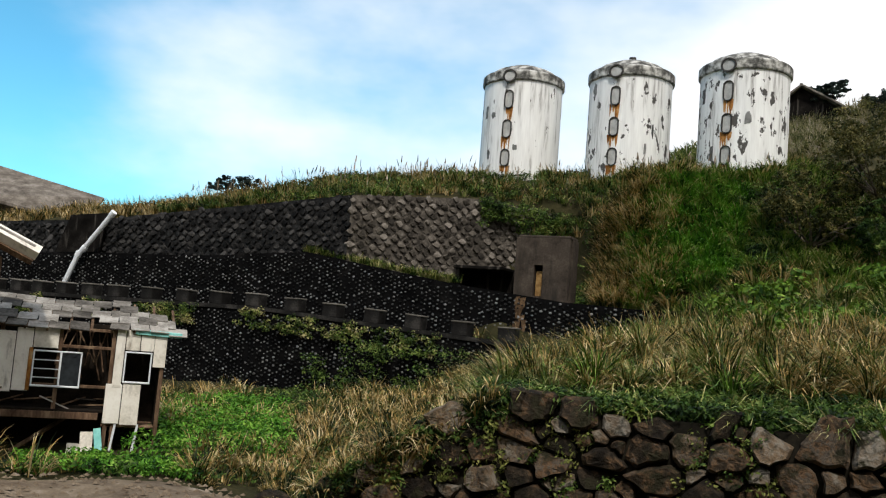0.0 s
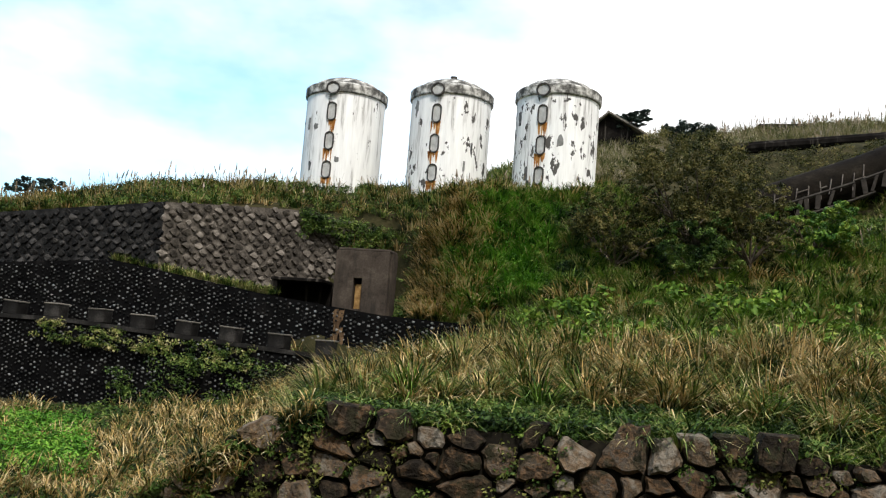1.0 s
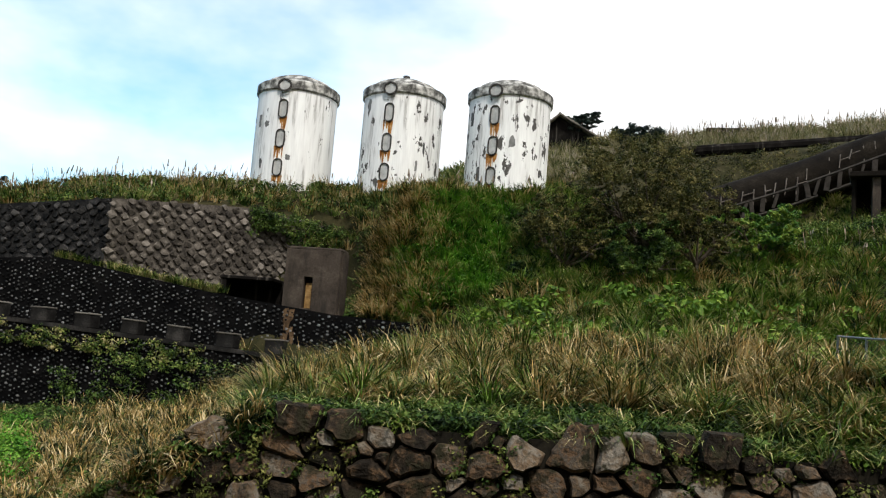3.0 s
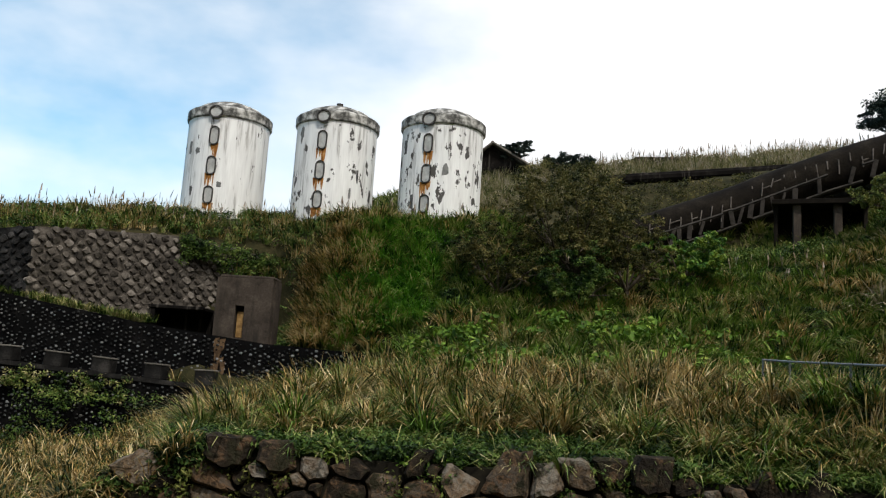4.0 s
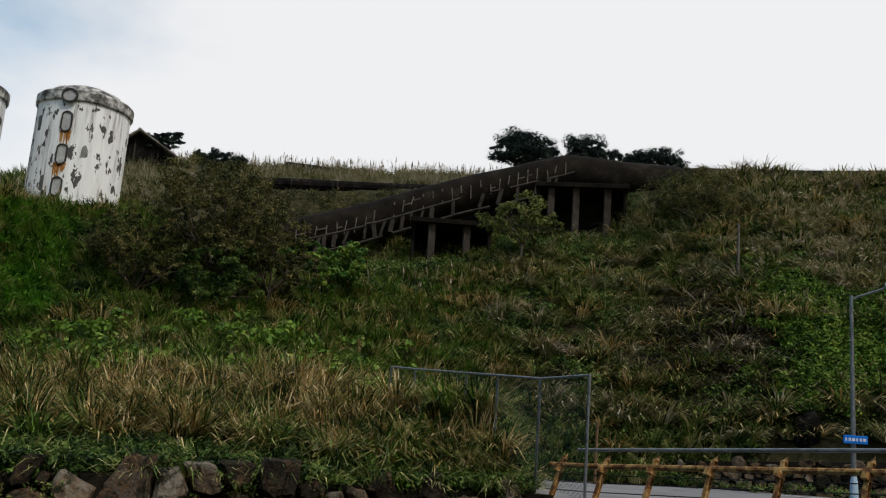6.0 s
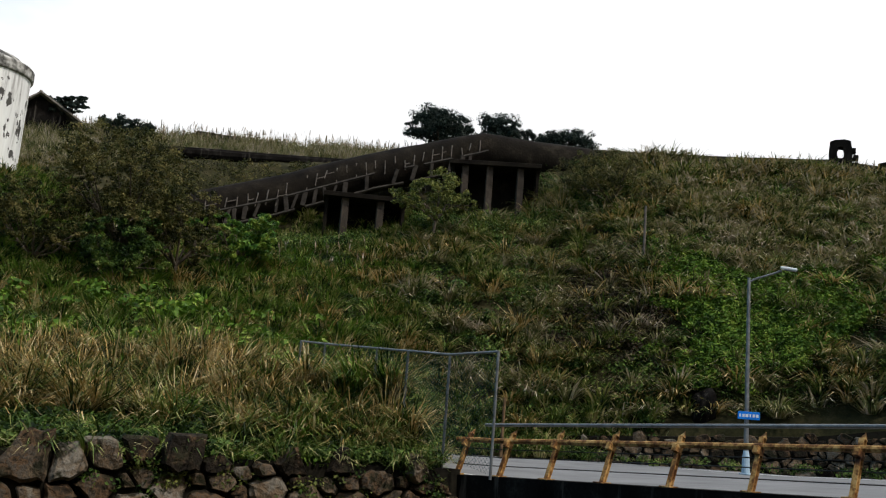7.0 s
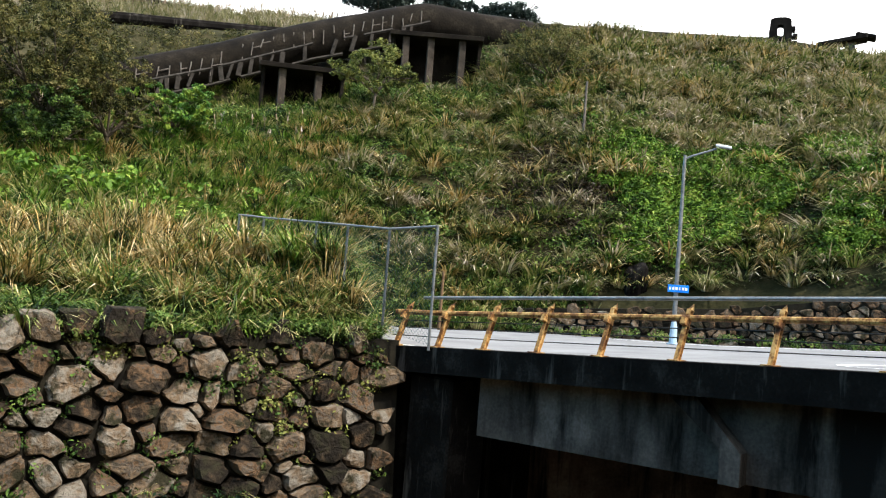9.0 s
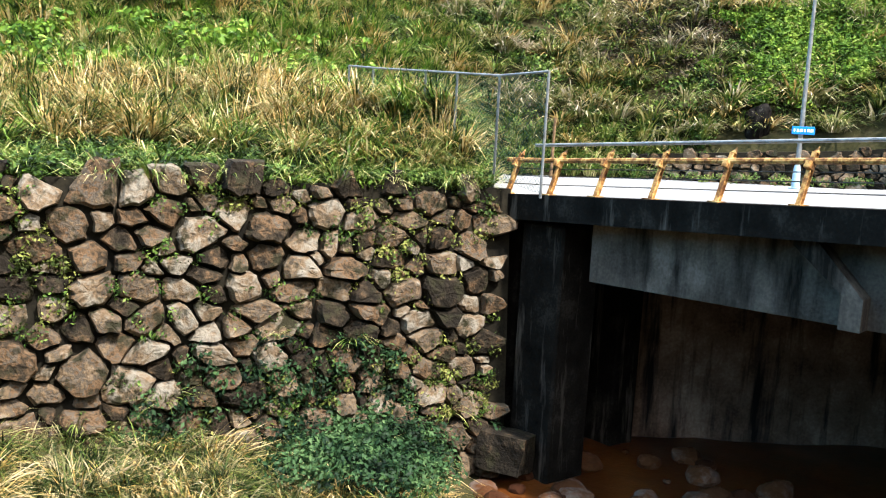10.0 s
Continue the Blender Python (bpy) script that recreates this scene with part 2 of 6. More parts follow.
M_BLOCK = mat("parapet_concrete", [(0.3, (0.006, 0.0055, 0.005)), (0.55, (0.016, 0.015, 0.014)), (0.8, (0.06, 0.055, 0.05))], scale=1.5, fine=18, obj=0.2, bump=0.4)
M_BLOCKLIT = mat("lit_block_top", [(0.3, (0.07, 0.064, 0.056)), (0.55, (0.16, 0.145, 0.125)), (0.8, (0.28, 0.26, 0.23))], scale=1.5, fine=18, obj=0.3, bump=0.4)
M_CHAMBER = mat("brown_concrete", [(0.3, (0.024, 0.019, 0.015)), (0.55, (0.06, 0.047, 0.037)), (0.8, (0.11, 0.09, 0.07))], scale=1.3, fine=16, bump=0.4, stain=(1.2, (2, 2, 0.4), 0.52, 0.7, (0.028, 0.024, 0.02)))
M_FLUERIB = mat("flue_skirt", [(0.3, (0.016, 0.014, 0.012)), (0.7, (0.055, 0.047, 0.04))], scale=2, fine=14, bump=0.3)
M_RUSTRUN = mat("rust_run", [(0.3, (0.06, 0.036, 0.02)), (0.6, (0.16, 0.1, 0.055)), (0.85, (0.26, 0.18, 0.1))], scale=3, fine=16, bump=0.1, island=0.3)
M_OCHRE = mat("ochre_scale", [(0.3, (0.16, 0.085, 0.03)), (0.6, (0.32, 0.2, 0.08)), (0.85, (0.45, 0.34, 0.18))], scale=4, fine=20, bump=0.3)
M_BARK = mat("bark", [(0.3, (0.05, 0.038, 0.028)), (0.7, (0.17, 0.14, 0.11))], scale=4, fine=20, bump=0.5)


def foliage(name, stops, patch=0.25, patch_amount=0.6, island=0.4, through=0.18, rough=0.55):
    """Leaf or blade: colour varies from leaf to leaf and in wide patches, with some light passing through."""
    m = mat(name, stops, scale=1.7, detail=2.0, gain=0.9, fine=6, rough=rough, bump=0, island=island, wide=(patch, patch_amount), spec=0.12)
    nt = m.node_tree
    b = nt.nodes["Principled BSDF"]
    tr = nt.nodes.new("ShaderNodeBsdfTranslucent")
    mx = nt.nodes.new("ShaderNodeMixShader")
    mx.inputs[0].default_value = through
    nt.links.new(b.inputs["Base Color"].links[0].from_socket, tr.inputs["Color"])
    nt.links.new(b.outputs[0], mx.inputs[1])
    nt.links.new(tr.outputs[0], mx.inputs[2])
    nt.links.new(mx.outputs[0], nt.nodes["Material Output"].inputs["Surface"])
    return m


# near-black lowest stops also put shadowed leaves into the colour
M_TALL = foliage("tall_grass", [(0.2, (0.01, 0.018, 0.004)), (0.34, (0.048, 0.065, 0.013)), (0.45, (0.17, 0.13, 0.034)), (0.56, (0.37, 0.235, 0.075)), (0.7, (0.52, 0.365, 0.155)), (0.9, (0.64, 0.52, 0.3))], patch=0.9, patch_amount=1.2, island=0.6)
M_REED = foliage("green_reed", [(0.16, (0.01, 0.024, 0.005)), (0.34, (0.055, 0.1, 0.017)), (0.5, (0.125, 0.18, 0.034)), (0.64, (0.23, 0.25, 0.066)), (0.78, (0.36, 0.32, 0.125)), (0.92, (0.48, 0.42, 0.22))], patch=1.0, patch_amount=0.9, island=0.5)
M_BANK = foliage("bank_blade", [(0.14, (0.006, 0.011, 0.003)), (0.36, (0.025, 0.042, 0.01)), (0.52, (0.065, 0.085, 0.022)), (0.68, (0.14, 0.125, 0.055)), (0.9, (0.32, 0.26, 0.15))], patch=0.8, island=0.7)
M_PALE = foliage("pale_blade", [(0.12, (0.03, 0.04, 0.0135)), (0.32, (0.12, 0.14, 0.0473)), (0.5, (0.27, 0.25, 0.108)), (0.7, (0.42, 0.35, 0.23)), (0.9, (0.56, 0.48, 0.405))], patch=0.3)
M_HERB = foliage("herb_leaf", [(0.18, (0.006, 0.015, 0.004)), (0.45, (0.04, 0.08, 0.015)), (0.7, (0.1, 0.16, 0.03)), (0.9, (0.2, 0.24, 0.06))], patch=0.5, patch_amount=0.9)
# leaf green deepened to stand for foliage in shade
M_SHADELEAF = foliage("shaded_leaf", [(0.15, (0.003, 0.008, 0.004)), (0.45, (0.014, 0.036, 0.014)), (0.7, (0.034, 0.075, 0.026)), (0.9, (0.07, 0.12, 0.045))], patch=0.6)
M_BRUSH = foliage("dead_brush", [(0.2, (0.008, 0.006, 0.004)), (0.5, (0.035, 0.026, 0.016)), (0.8, (0.1, 0.075, 0.045))], patch=0.6)
M_BRIGHT = foliage("bright_leaf", [(0.15, (0.018, 0.042, 0.005)), (0.45, (0.07, 0.14, 0.014)), (0.75, (0.155, 0.245, 0.03)), (0.92, (0.28, 0.34, 0.065))], patch=0.6)
M_SLOPE = foliage("slope_blade", [(0.12, (0.012, 0.026, 0.005)), (0.34, (0.05, 0.11, 0.014)), (0.55, (0.11, 0.205, 0.024)), (0.75, (0.2, 0.28, 0.045)), (0.92, (0.32, 0.33, 0.11))], patch=0.7, island=0.5)
M_LUSH = foliage("lush_leaf", [(0.15, (0.016, 0.055, 0.006)), (0.45, (0.07, 0.2, 0.018)), (0.75, (0.16, 0.34, 0.036)), (0.92, (0.28, 0.42, 0.08))], patch=0.6)
M_FERN = foliage("fern_leaf", [(0.2, (0.03, 0.045, 0.01)), (0.5, (0.1, 0.12, 0.026)), (0.8, (0.22, 0.22, 0.06))], patch=0.8)
M_BRIGHT2 = foliage("glossy_leaf", [(0.2, (0.028, 0.08, 0.014)), (0.5, (0.085, 0.18, 0.025)), (0.8, (0.24, 0.31, 0.05))], patch=0.6, rough=0.4)
M_BUSH = foliage("dark_bush_leaf", [(0.18, (0.01, 0.013, 0.004)), (0.42, (0.045, 0.053, 0.014)), (0.62, (0.105, 0.1, 0.028)), (0.85, (0.2, 0.165, 0.06))], patch=0.7, patch_amount=0.9)
M_PINE = foliage("pine_needle", [(0.2, (0.008, 0.016, 0.0135)), (0.5, (0.02, 0.034, 0.027)), (0.8, (0.045, 0.06, 0.0473))], patch=0.6)
M_PLUME = foliage("grass_plume", [(0.2, (0.13, 0.09, 0.055)), (0.5, (0.26, 0.2, 0.14)), (0.8, (0.42, 0.36, 0.3))], patch=0.5)


# ---------- building helpers ----------
def mesh_from(name, verts, faces, material, smooth=False):
    me = bpy.data.meshes.new(name)
    me.from_pydata([tuple(v) for v in verts], [], [tuple(f) for f in faces])
    me.materials.append(material)
    if smooth:
        me.polygons.foreach_set("use_smooth", [True] * len(me.polygons))
    me.update()
    return me


def part(name, bm, material, parent=None, label="", smooth=False):
    me = bpy.data.meshes.new(name)
    bmesh.ops.recalc_face_normals(bm, faces=bm.faces)
    bm.to_mesh(me)
    bm.free()
    me.materials.append(material)
    if smooth:
        me.polygons.foreach_set("use_smooth", [True] * len(me.polygons))
    ob = new(name, me)
    if parent is not None:
        ob.parent = parent
    if label:
        tagged(ob, label)
    return ob


def thing(name, label, category, at=(0, 0, 0), rz=0.0, group="", kind=""):
    ob = new(name)
    ob.matrix_world = pose(*at, 0, 0, rz)
    return tagged(ob, label, category, group, kind)


def box(bm, size, m=Matrix(), bevel=0.0):
    r = bmesh.ops.create_cube(bm, size=1.0, matrix=m @ Matrix.Diagonal((*size, 1)))
    if bevel:
        es = list({e for v in r["verts"] for e in v.link_edges})
        bmesh.ops.bevel(bm, geom=es, offset=bevel, segments=1, affect="EDGES")
    return r


def rod(bm, a, b, r1, r2=None, n=8, caps=True):
    a, b = Vector(a), Vector(b)
    d = b - a
    m = Matrix.Translation((a + b) / 2) @ d.to_track_quat("Z", "Y").to_matrix().to_4x4()
    bmesh.ops.create_cone(bm, cap_ends=caps, segments=n, radius1=r1, radius2=r1 if r2 is None else r2, depth=d.length, matrix=m)


def tube(bm, pts, r, n=8):
    """A round bar swept along points, as one joined body."""
    pts = [Vector(p) for p in pts]
    rings = []
    for i, p in enumerate(pts):
        d = (pts[min(i + 1, len(pts) - 1)] - pts[max(i - 1, 0)]).normalized()
        s = d.cross(Vector((0, 0, 1)))
        s = s.normalized() if s.length > 1e-4 else Vector((1, 0, 0))
        u = s.cross(d)
        rings.append([bm.verts.new(p + s * (r * math.cos(2 * math.pi * k / n)) + u * (r * math.sin(2 * math.pi * k / n))) for k in range(n)])
    for p, q in zip(rings, rings[1:]):
        for k in range(n):
            bm.faces.new((p[k], p[(k + 1) % n], q[(k + 1) % n], q[k]))
    bm.faces.new(rings[0])
    bm.faces.new(rings[-1][::-1])


def spin(bm, profile, n=32):
    """A turned body about z from (radius, height) pairs."""
    rings = []
    for r, z in profile:
        rings.append([bm.verts.new((r * math.cos(2 * math.pi * i / n), r * math.sin(2 * math.pi * i / n), z)) for i in range(n)] if r > 1e-6 else [bm.verts.new((0, 0, z))])
    for p, q in zip(rings, rings[1:]):
        for i in range(n):
            j = (i + 1) % n
            if len(p) == 1:
                bm.faces.new((p[0], q[i], q[j]))
            elif len(q) == 1:
                bm.faces.new((p[i], p[j], q[0]))
            else:
                bm.faces.new((p[i], p[j], q[j], q[i]))


def lerp_table(table, x):
    if x <= table[0][0]:
        return table[0][1]
    for (x0, v0), (x1, v1) in zip(table, table[1:]):
        if x <= x1:
            return v0 + (v1 - v0) * (x - x0) / (x1 - x0)
    return table[-1][1]


# ---------- ground ----------
# bearing: (distance, height) of the slope's knees along it
SLOPES = {
    # bearings behind the camera: unseen high hillside added to cut sky light
    -180: "2.5,6.3 6,6.3 14,9 20,13 26,17.5 32,22 40,27 50,33 52,34 53,34.6 54,35.2 60,38.5 80,49 200,70",
    -110: "2.5,6.3 6,6.3 14,9 20,13 26,17.5 32,22 40,27 50,33 52,34 53,34.6 54,35.2 60,38.5 80,49 200,70",
    -75: "5,6.3 8,5.8 14,5.4 20,5.6 26,7 32,9 40,12 63,20 65.5,21 65.6,21 66.5,21.5 80,25 100,30 200,40",
    -40: "5,6.2 8,5.4 14,4.4 20,4.2 26,4.2 32,4.3 40,4.5 63,5 65.5,10.3 65.6,10.3 66.5,12.2 80,13 100,14 200,15",
    -26: "5,6.2 8,5.4 14,4.5 20,4.3 26,4.3 32,4.4 40,4.6 53.5,5 55.5,10.3 55.6,10.3 56.6,12.3 62,13.2 80,14 200,15",
    -14: "5,6.2 8,5.4 14,4.4 20,4.3 25,4.4 30,4.6 36,4.7 44,5 46,10.7 46.1,10.7 47,13.4 51,14.4 80,15 200,16",
    -6: "5,6.2 8,5 13,3.6 18,3.6 22,4 27,4.6 34,5 40.4,5.2 41.5,11 41.6,11 42.6,14 46.5,15.6 80,16 200,18",
    0: "2.5,6.2 6,3.4 12,2.6 17,2.8 20,3.6 25,4.6 32,5.4 37.8,6 39.6,10 43.8,10.3 44.6,14.8 49,16.6 80,17.5 200,19",
    2.6: "2.5,6.2 6,3.4 12,2.2 17,2.4 19,3.4 24,5.2 31,5.8 37,6.4 38.6,9.9 44.6,10.3 45.5,14.8 49.5,16.8 80,18 200,20",
    4: "2.5,6.2 6,3.4 12,1.9 18.25,2.4 18.7,6.4 25,6.8 31,6.4 36.5,6.6 38,9.7 45,10.3 46.2,14.8 50,16.9 80,18 200,21",
    8: "2.5,6.2 6,3.4 12,1.8 18,2.3 18.45,6.65 25.5,7.3 31,6.9 36,7.2 37.4,9.4 46.4,10.6 47.4,15.4 49.5,17.1 78,20 200,24",
    12: "2.5,6.2 6,3.4 12,1.7 17.75,2.2 18.2,6.8 26,7.8 31,7.8 35.6,8.2 37,9.5 40,11.5 45.5,16.6 50,17.4 75,22.5 200,27",
    20: "2.5,6.2 6,3.4 12,1.5 17.6,1.9 18.05,6.8 26,8.2 31,9.1 36,10.6 38,11.7 41,13.6 45,16.6 52,18.4 75,27.1 200,32",
    30: "2.5,6.2 6,3.4 12,1.1 17.9,1.6 18.35,6.8 25,8.4 31,9.7 36,11.2 42,13.2 48,14.7 55,16.2 63,23.3 76,28.4 200,34",
    40: "2.5,6.2 6,3.4 12,0.8 18.8,1.1 19.25,6.8 23,8.2 27,8.2 33,9 38,11.2 46,14.6 55,18.2 63,24.6 76,29.2 200,34",
    45.5: "2.5,6.2 6,3.4 12,0.6 19.6,0.7 20.05,6.78 21.8,8.3 24.5,7.6 33,7.6 36.5,9 44.5,14.2 56.5,20.3 62,24.6 76,29.2 200,34",
    47: "2.5,6.2 6,3.4 12,0.5 19.85,0.6 20.3,6.75 21.8,7.4 24,6 33,6 36,8 44,14 57,20.5 61,25 76,29.5 200,34",
    50.5: "2.5,6.2 6,3.4 12,0.3 19,0.2 24,0.1 28.4,0.2 29.4,5.6 33,5.8 36,7.6 44,14 57,20.7 61,25 76,29.5 200,34",
    60: "2.5,6.2 6,3.4 11,0.6 17,0.1 23,0.1 25.6,0.1 26.6,5.6 30,5.6 36.6,5.8 37.6,7.9 45,15.3 62,26.1 76,26.4 200,29",
    70: "2.5,6.2 6,3.4 11,0.6 15,0.1 21.5,0.1 25.6,0.1 26.6,5.6 29,5.8 37.6,6 38.4,8.4 45,14.4 61.5,24.9 66,25.3 200,27",
    78: "2.5,6.2 6,3.4 10,0.6 14,0.1 21,0.1 26.4,0.1 27.2,5.6 28,6 36.8,6.2 37.6,9 44,14.2 61,23.6 64,23.9 200,26",
    95: "2.5,6.2 6,3.4 10,0.6 14,0.1 21,0.1 26.4,0.1 27.2,5.6 28,6 37.4,6.2 38.2,9 44,14 61,22 64,22.5 200,24",
    # the same unseen hillside, raised to block low sky
    118: "2.5,6.3 6,6.3 14,9 20,13 26,17.5 32,22 40,27 50,33 52,34 53,34.6 54,35.2 60,38.5 80,49 200,70",
    180: "2.5,6.3 6,6.3 14,9 20,13 26,17.5 32,22 40,27 50,33 52,34 53,34.6 54,35.2 60,38.5 80,49 200,70",
}
KNEES = [(az, [tuple(float(c) for c in p.split(",")) for p in row.split()]) for az, row in SLOPES.items()]
K_AZ = np.array([a for a, _ in KNEES], float)
K_D = np.array([[d for d, _ in r] for _, r in KNEES])
K_Z = np.array([[z for _, z in r] for _, r in KNEES])


def ground_arrays(az, d):
    """Ground height at bearings az (degrees from +y towards +x) and distances d, as arrays."""
    az, d = np.asarray(az, float), np.asarray(d, float)
    i = np.clip(np.searchsorted(K_AZ, az) - 1, 0, len(K_AZ) - 2)
    f = ((az - K_AZ[i]) / (K_AZ[i + 1] - K_AZ[i]))[:, None]
    dd = K_D[i] * (1 - f) + K_D[i + 1] * f
    zz = K_Z[i] * (1 - f) + K_Z[i + 1] * f
    out = np.where(d < dd[:, 0], 6.3 + (zz[:, 0] - 6.3) * d / dd[:, 0], zz[:, -1])
    for k in range(dd.shape[1] - 1):
        a, b = dd[:, k], dd[:, k + 1]
        g = np.clip((d - a) / (b - a), 0, 1)
        out = np.where((d >= a) & (d < b), zz[:, k] + (zz[:, k + 1] - zz[:, k]) * g, out)
    return out


def ground(x, y):
    return float(ground_arrays([math.degrees(math.atan2(x, y))], [math.hypot(x, y)])[0])


g_az = np.concatenate([np.arange(-180, -36, 6.0), np.arange(-36, 90, 0.45), np.arange(90, 181, 6.0)])
g_d = np.concatenate([np.arange(0.5, 14, 0.75), np.arange(14, 70, 0.4), np.arange(70, 100, 2.0), [110, 130, 160, 200, 300, 500, 900, 1600, 3000]])
AZ, DD = np.meshgrid(g_az, g_d, indexing="ij")
GZ = ground_arrays(AZ.ravel(), DD.ravel())
GX, GY = DD.ravel() * np.sin(np.radians(AZ.ravel())), DD.ravel() * np.cos(np.radians(AZ.ravel()))
rough_z = np.array([noise.noise((x * 0.35, y * 0.35, 0.0)) * 0.22 + noise.noise((x * 1.1, y * 1.1, 5.0)) * 0.09 if h < 110 else 0.0 for x, y, h in zip(GX, GY, DD.ravel())])
GZ = GZ + rough_z
na, nd = AZ.shape
g_verts = np.column_stack([GX, GY, GZ]).tolist() + [[0, 0, 6.3]]
g_faces = [(a * nd + k, a * nd + k + 1, (a + 1) * nd + k + 1, (a + 1) * nd + k) for a in range(na - 1) for k in range(nd - 1)]
g_faces += [(a * nd, (a + 1) * nd, na * nd) for a in range(na - 1)]
terrain = new("ground", mesh_from("ground", g_verts, [f[::-1] for f in g_faces], M_EARTH, True))
tagged(terrain, "overgrown earth hillside falling to a stream bed", "ground", kind="structure")

# ---------- plan of the retaining walls ----------
WALL_SLOPE = -0.4424
LEDGE_Z = [(-34, 8.45), (-8, 8.6), (3, 7.9), (16, 7.4)]
MID_TOP = [(-34, 10.4), (-24.2, 10.55), (-17.5, 10.8), (-11.5, 10.9), (-6.3, 11.3), (0.3, 10.24), (5, 9.7), (8.2, 9.58), (16, 9.2)]
UP_TOP = [(-34, 12.2), (-24.6, 12.35), (-17.8, 12.65), (-10.8, 13.4), (-4.4, 14.1)]


def strip_wall(name, xs, y_of, z0_of, z1_of, thick, material, label, lean=0.0):
    bm = bmesh.new()
    cols = []
    for x in xs:
        y, a, b = y_of(x), z0_of(x), z1_of(x)
        cols.append([bm.verts.new(p) for p in ((x, y, a), (x, y + lean * (b - a), b), (x, y + thick, b), (x, y + thick, a))])
    for p, q in zip(cols, cols[1:]):
        for k in range(4):
            bm.faces.new((p[k], q[k], q[(k + 1) % 4], p[(k + 1) % 4]))
    bm.faces.new(cols[0])
    bm.faces.new(cols[-1][::-1])
    return tagged(part(name, bm, material), label, "wall", kind="structure")


xs = [-34 + i * 1.0 for i in range(49)]
low_wall = strip_wall("wall_lower", xs, lambda x: 37.2 + WALL_SLOPE * x, lambda x: 3.5, lambda x: lerp_table(LEDGE_Z, x), 1.6, M_DARKWALL, "black retaining wall studded with pale stone heads")
mid_wall = strip_wall("wall_middle", xs, lambda x: 38.6 + WALL_SLOPE * x, lambda x: 6.0, lambda x: lerp_table(MID_TOP, x), 1.3, M_DARKWALL, "black retaining wall studded with rows of pale stones")
xs_u = [-34 + i * 1.0 for i in range(30)] + [-4.4]
up_wall = strip_wall("wall_upper", xs_u, lambda x: 39.15 + WALL_SLOPE * x, lambda x: 9.5, lambda x: lerp_table(UP_TOP, x), 1.2, M_COBBLE_SHADED, "cobble retaining wall in a shaded tone, with a grassy top", 0.05)
xs_r = [-4.4 + i * 0.7 for i in range(20)]
UPR_TOP = [(-4.4, 14.1), (1.6, 14.9), (8.2, 14.6), (10, 13.5)]
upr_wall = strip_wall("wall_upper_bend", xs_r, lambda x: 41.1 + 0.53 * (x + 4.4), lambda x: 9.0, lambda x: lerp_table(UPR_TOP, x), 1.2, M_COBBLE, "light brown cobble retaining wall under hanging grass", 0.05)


# ---------- stonework ----------
def cells(u0, u1, v0, v1, du, dv, seed, jitter=0.36, drop=0.0):
    """Irregular stone outlines that fill a rectangle: convex cells round jittered points."""
    rnd = random.Random(seed)
    rows = []
    gone = set()
    nv, nu = max(1, round((v1 - v0) / dv)), max(1, round((u1 - u0) / du))
    for j in range(-1, nv + 1):
        rows.append([(u0 + (i + 0.5 + 0.5 * (j % 2)) * du + rnd.uniform(-jitter, jitter) * du, v0 + (j + 0.5) * dv + rnd.uniform(-jitter, jitter) * dv) for i in range(-2, nu + 2)])
    out = []
    for j in range(len(rows)):
        for i in range(len(rows[0])):
            if rnd.random() < drop and (i - 1, j) not in gone and (i, j - 1) not in gone:
                gone.add((i, j))
    for j in range(1, nv + 1):
        for i in range(1, nu + 3):
            if (i, j) in gone:
                continue
            cx, cy = rows[j][i]
            poly = [(cx - du * 1.5, cy - dv * 1.5), (cx + du * 1.5, cy - dv * 1.5), (cx + du * 1.5, cy + dv * 1.5), (cx - du * 1.5, cy + dv * 1.5)]
            for jj in range(max(0, j - 2), min(len(rows), j + 3)):
                for ii in range(max(0, i - 3), min(len(rows[0]), i + 4)):
                    if (ii, jj) == (i, j) or (ii, jj) in gone:
                        continue
                    px, py = rows[jj][ii]
                    nx, ny = px - cx, py - cy
                    lim = (px * px + py * py - cx * cx - cy * cy) / 2
                    res = []
                    for a, b in zip(poly, poly[1:] + poly[:1]):
                        da, db = a[0] * nx + a[1] * ny - lim, b[0] * nx + b[1] * ny - lim
                        if da <= 0:
                            res.append(a)
                        if (da < 0) != (db < 0):
                            t = da / (da - db)
                            res.append((a[0] + (b[0] - a[0]) * t, a[1] + (b[1] - a[1]) * t))
                    poly = res
                    if len(poly) < 3:
                        break
                if len(poly) < 3:
                    break
            if len(poly) >= 3:
                out.append(((cx, cy), poly))
    return out


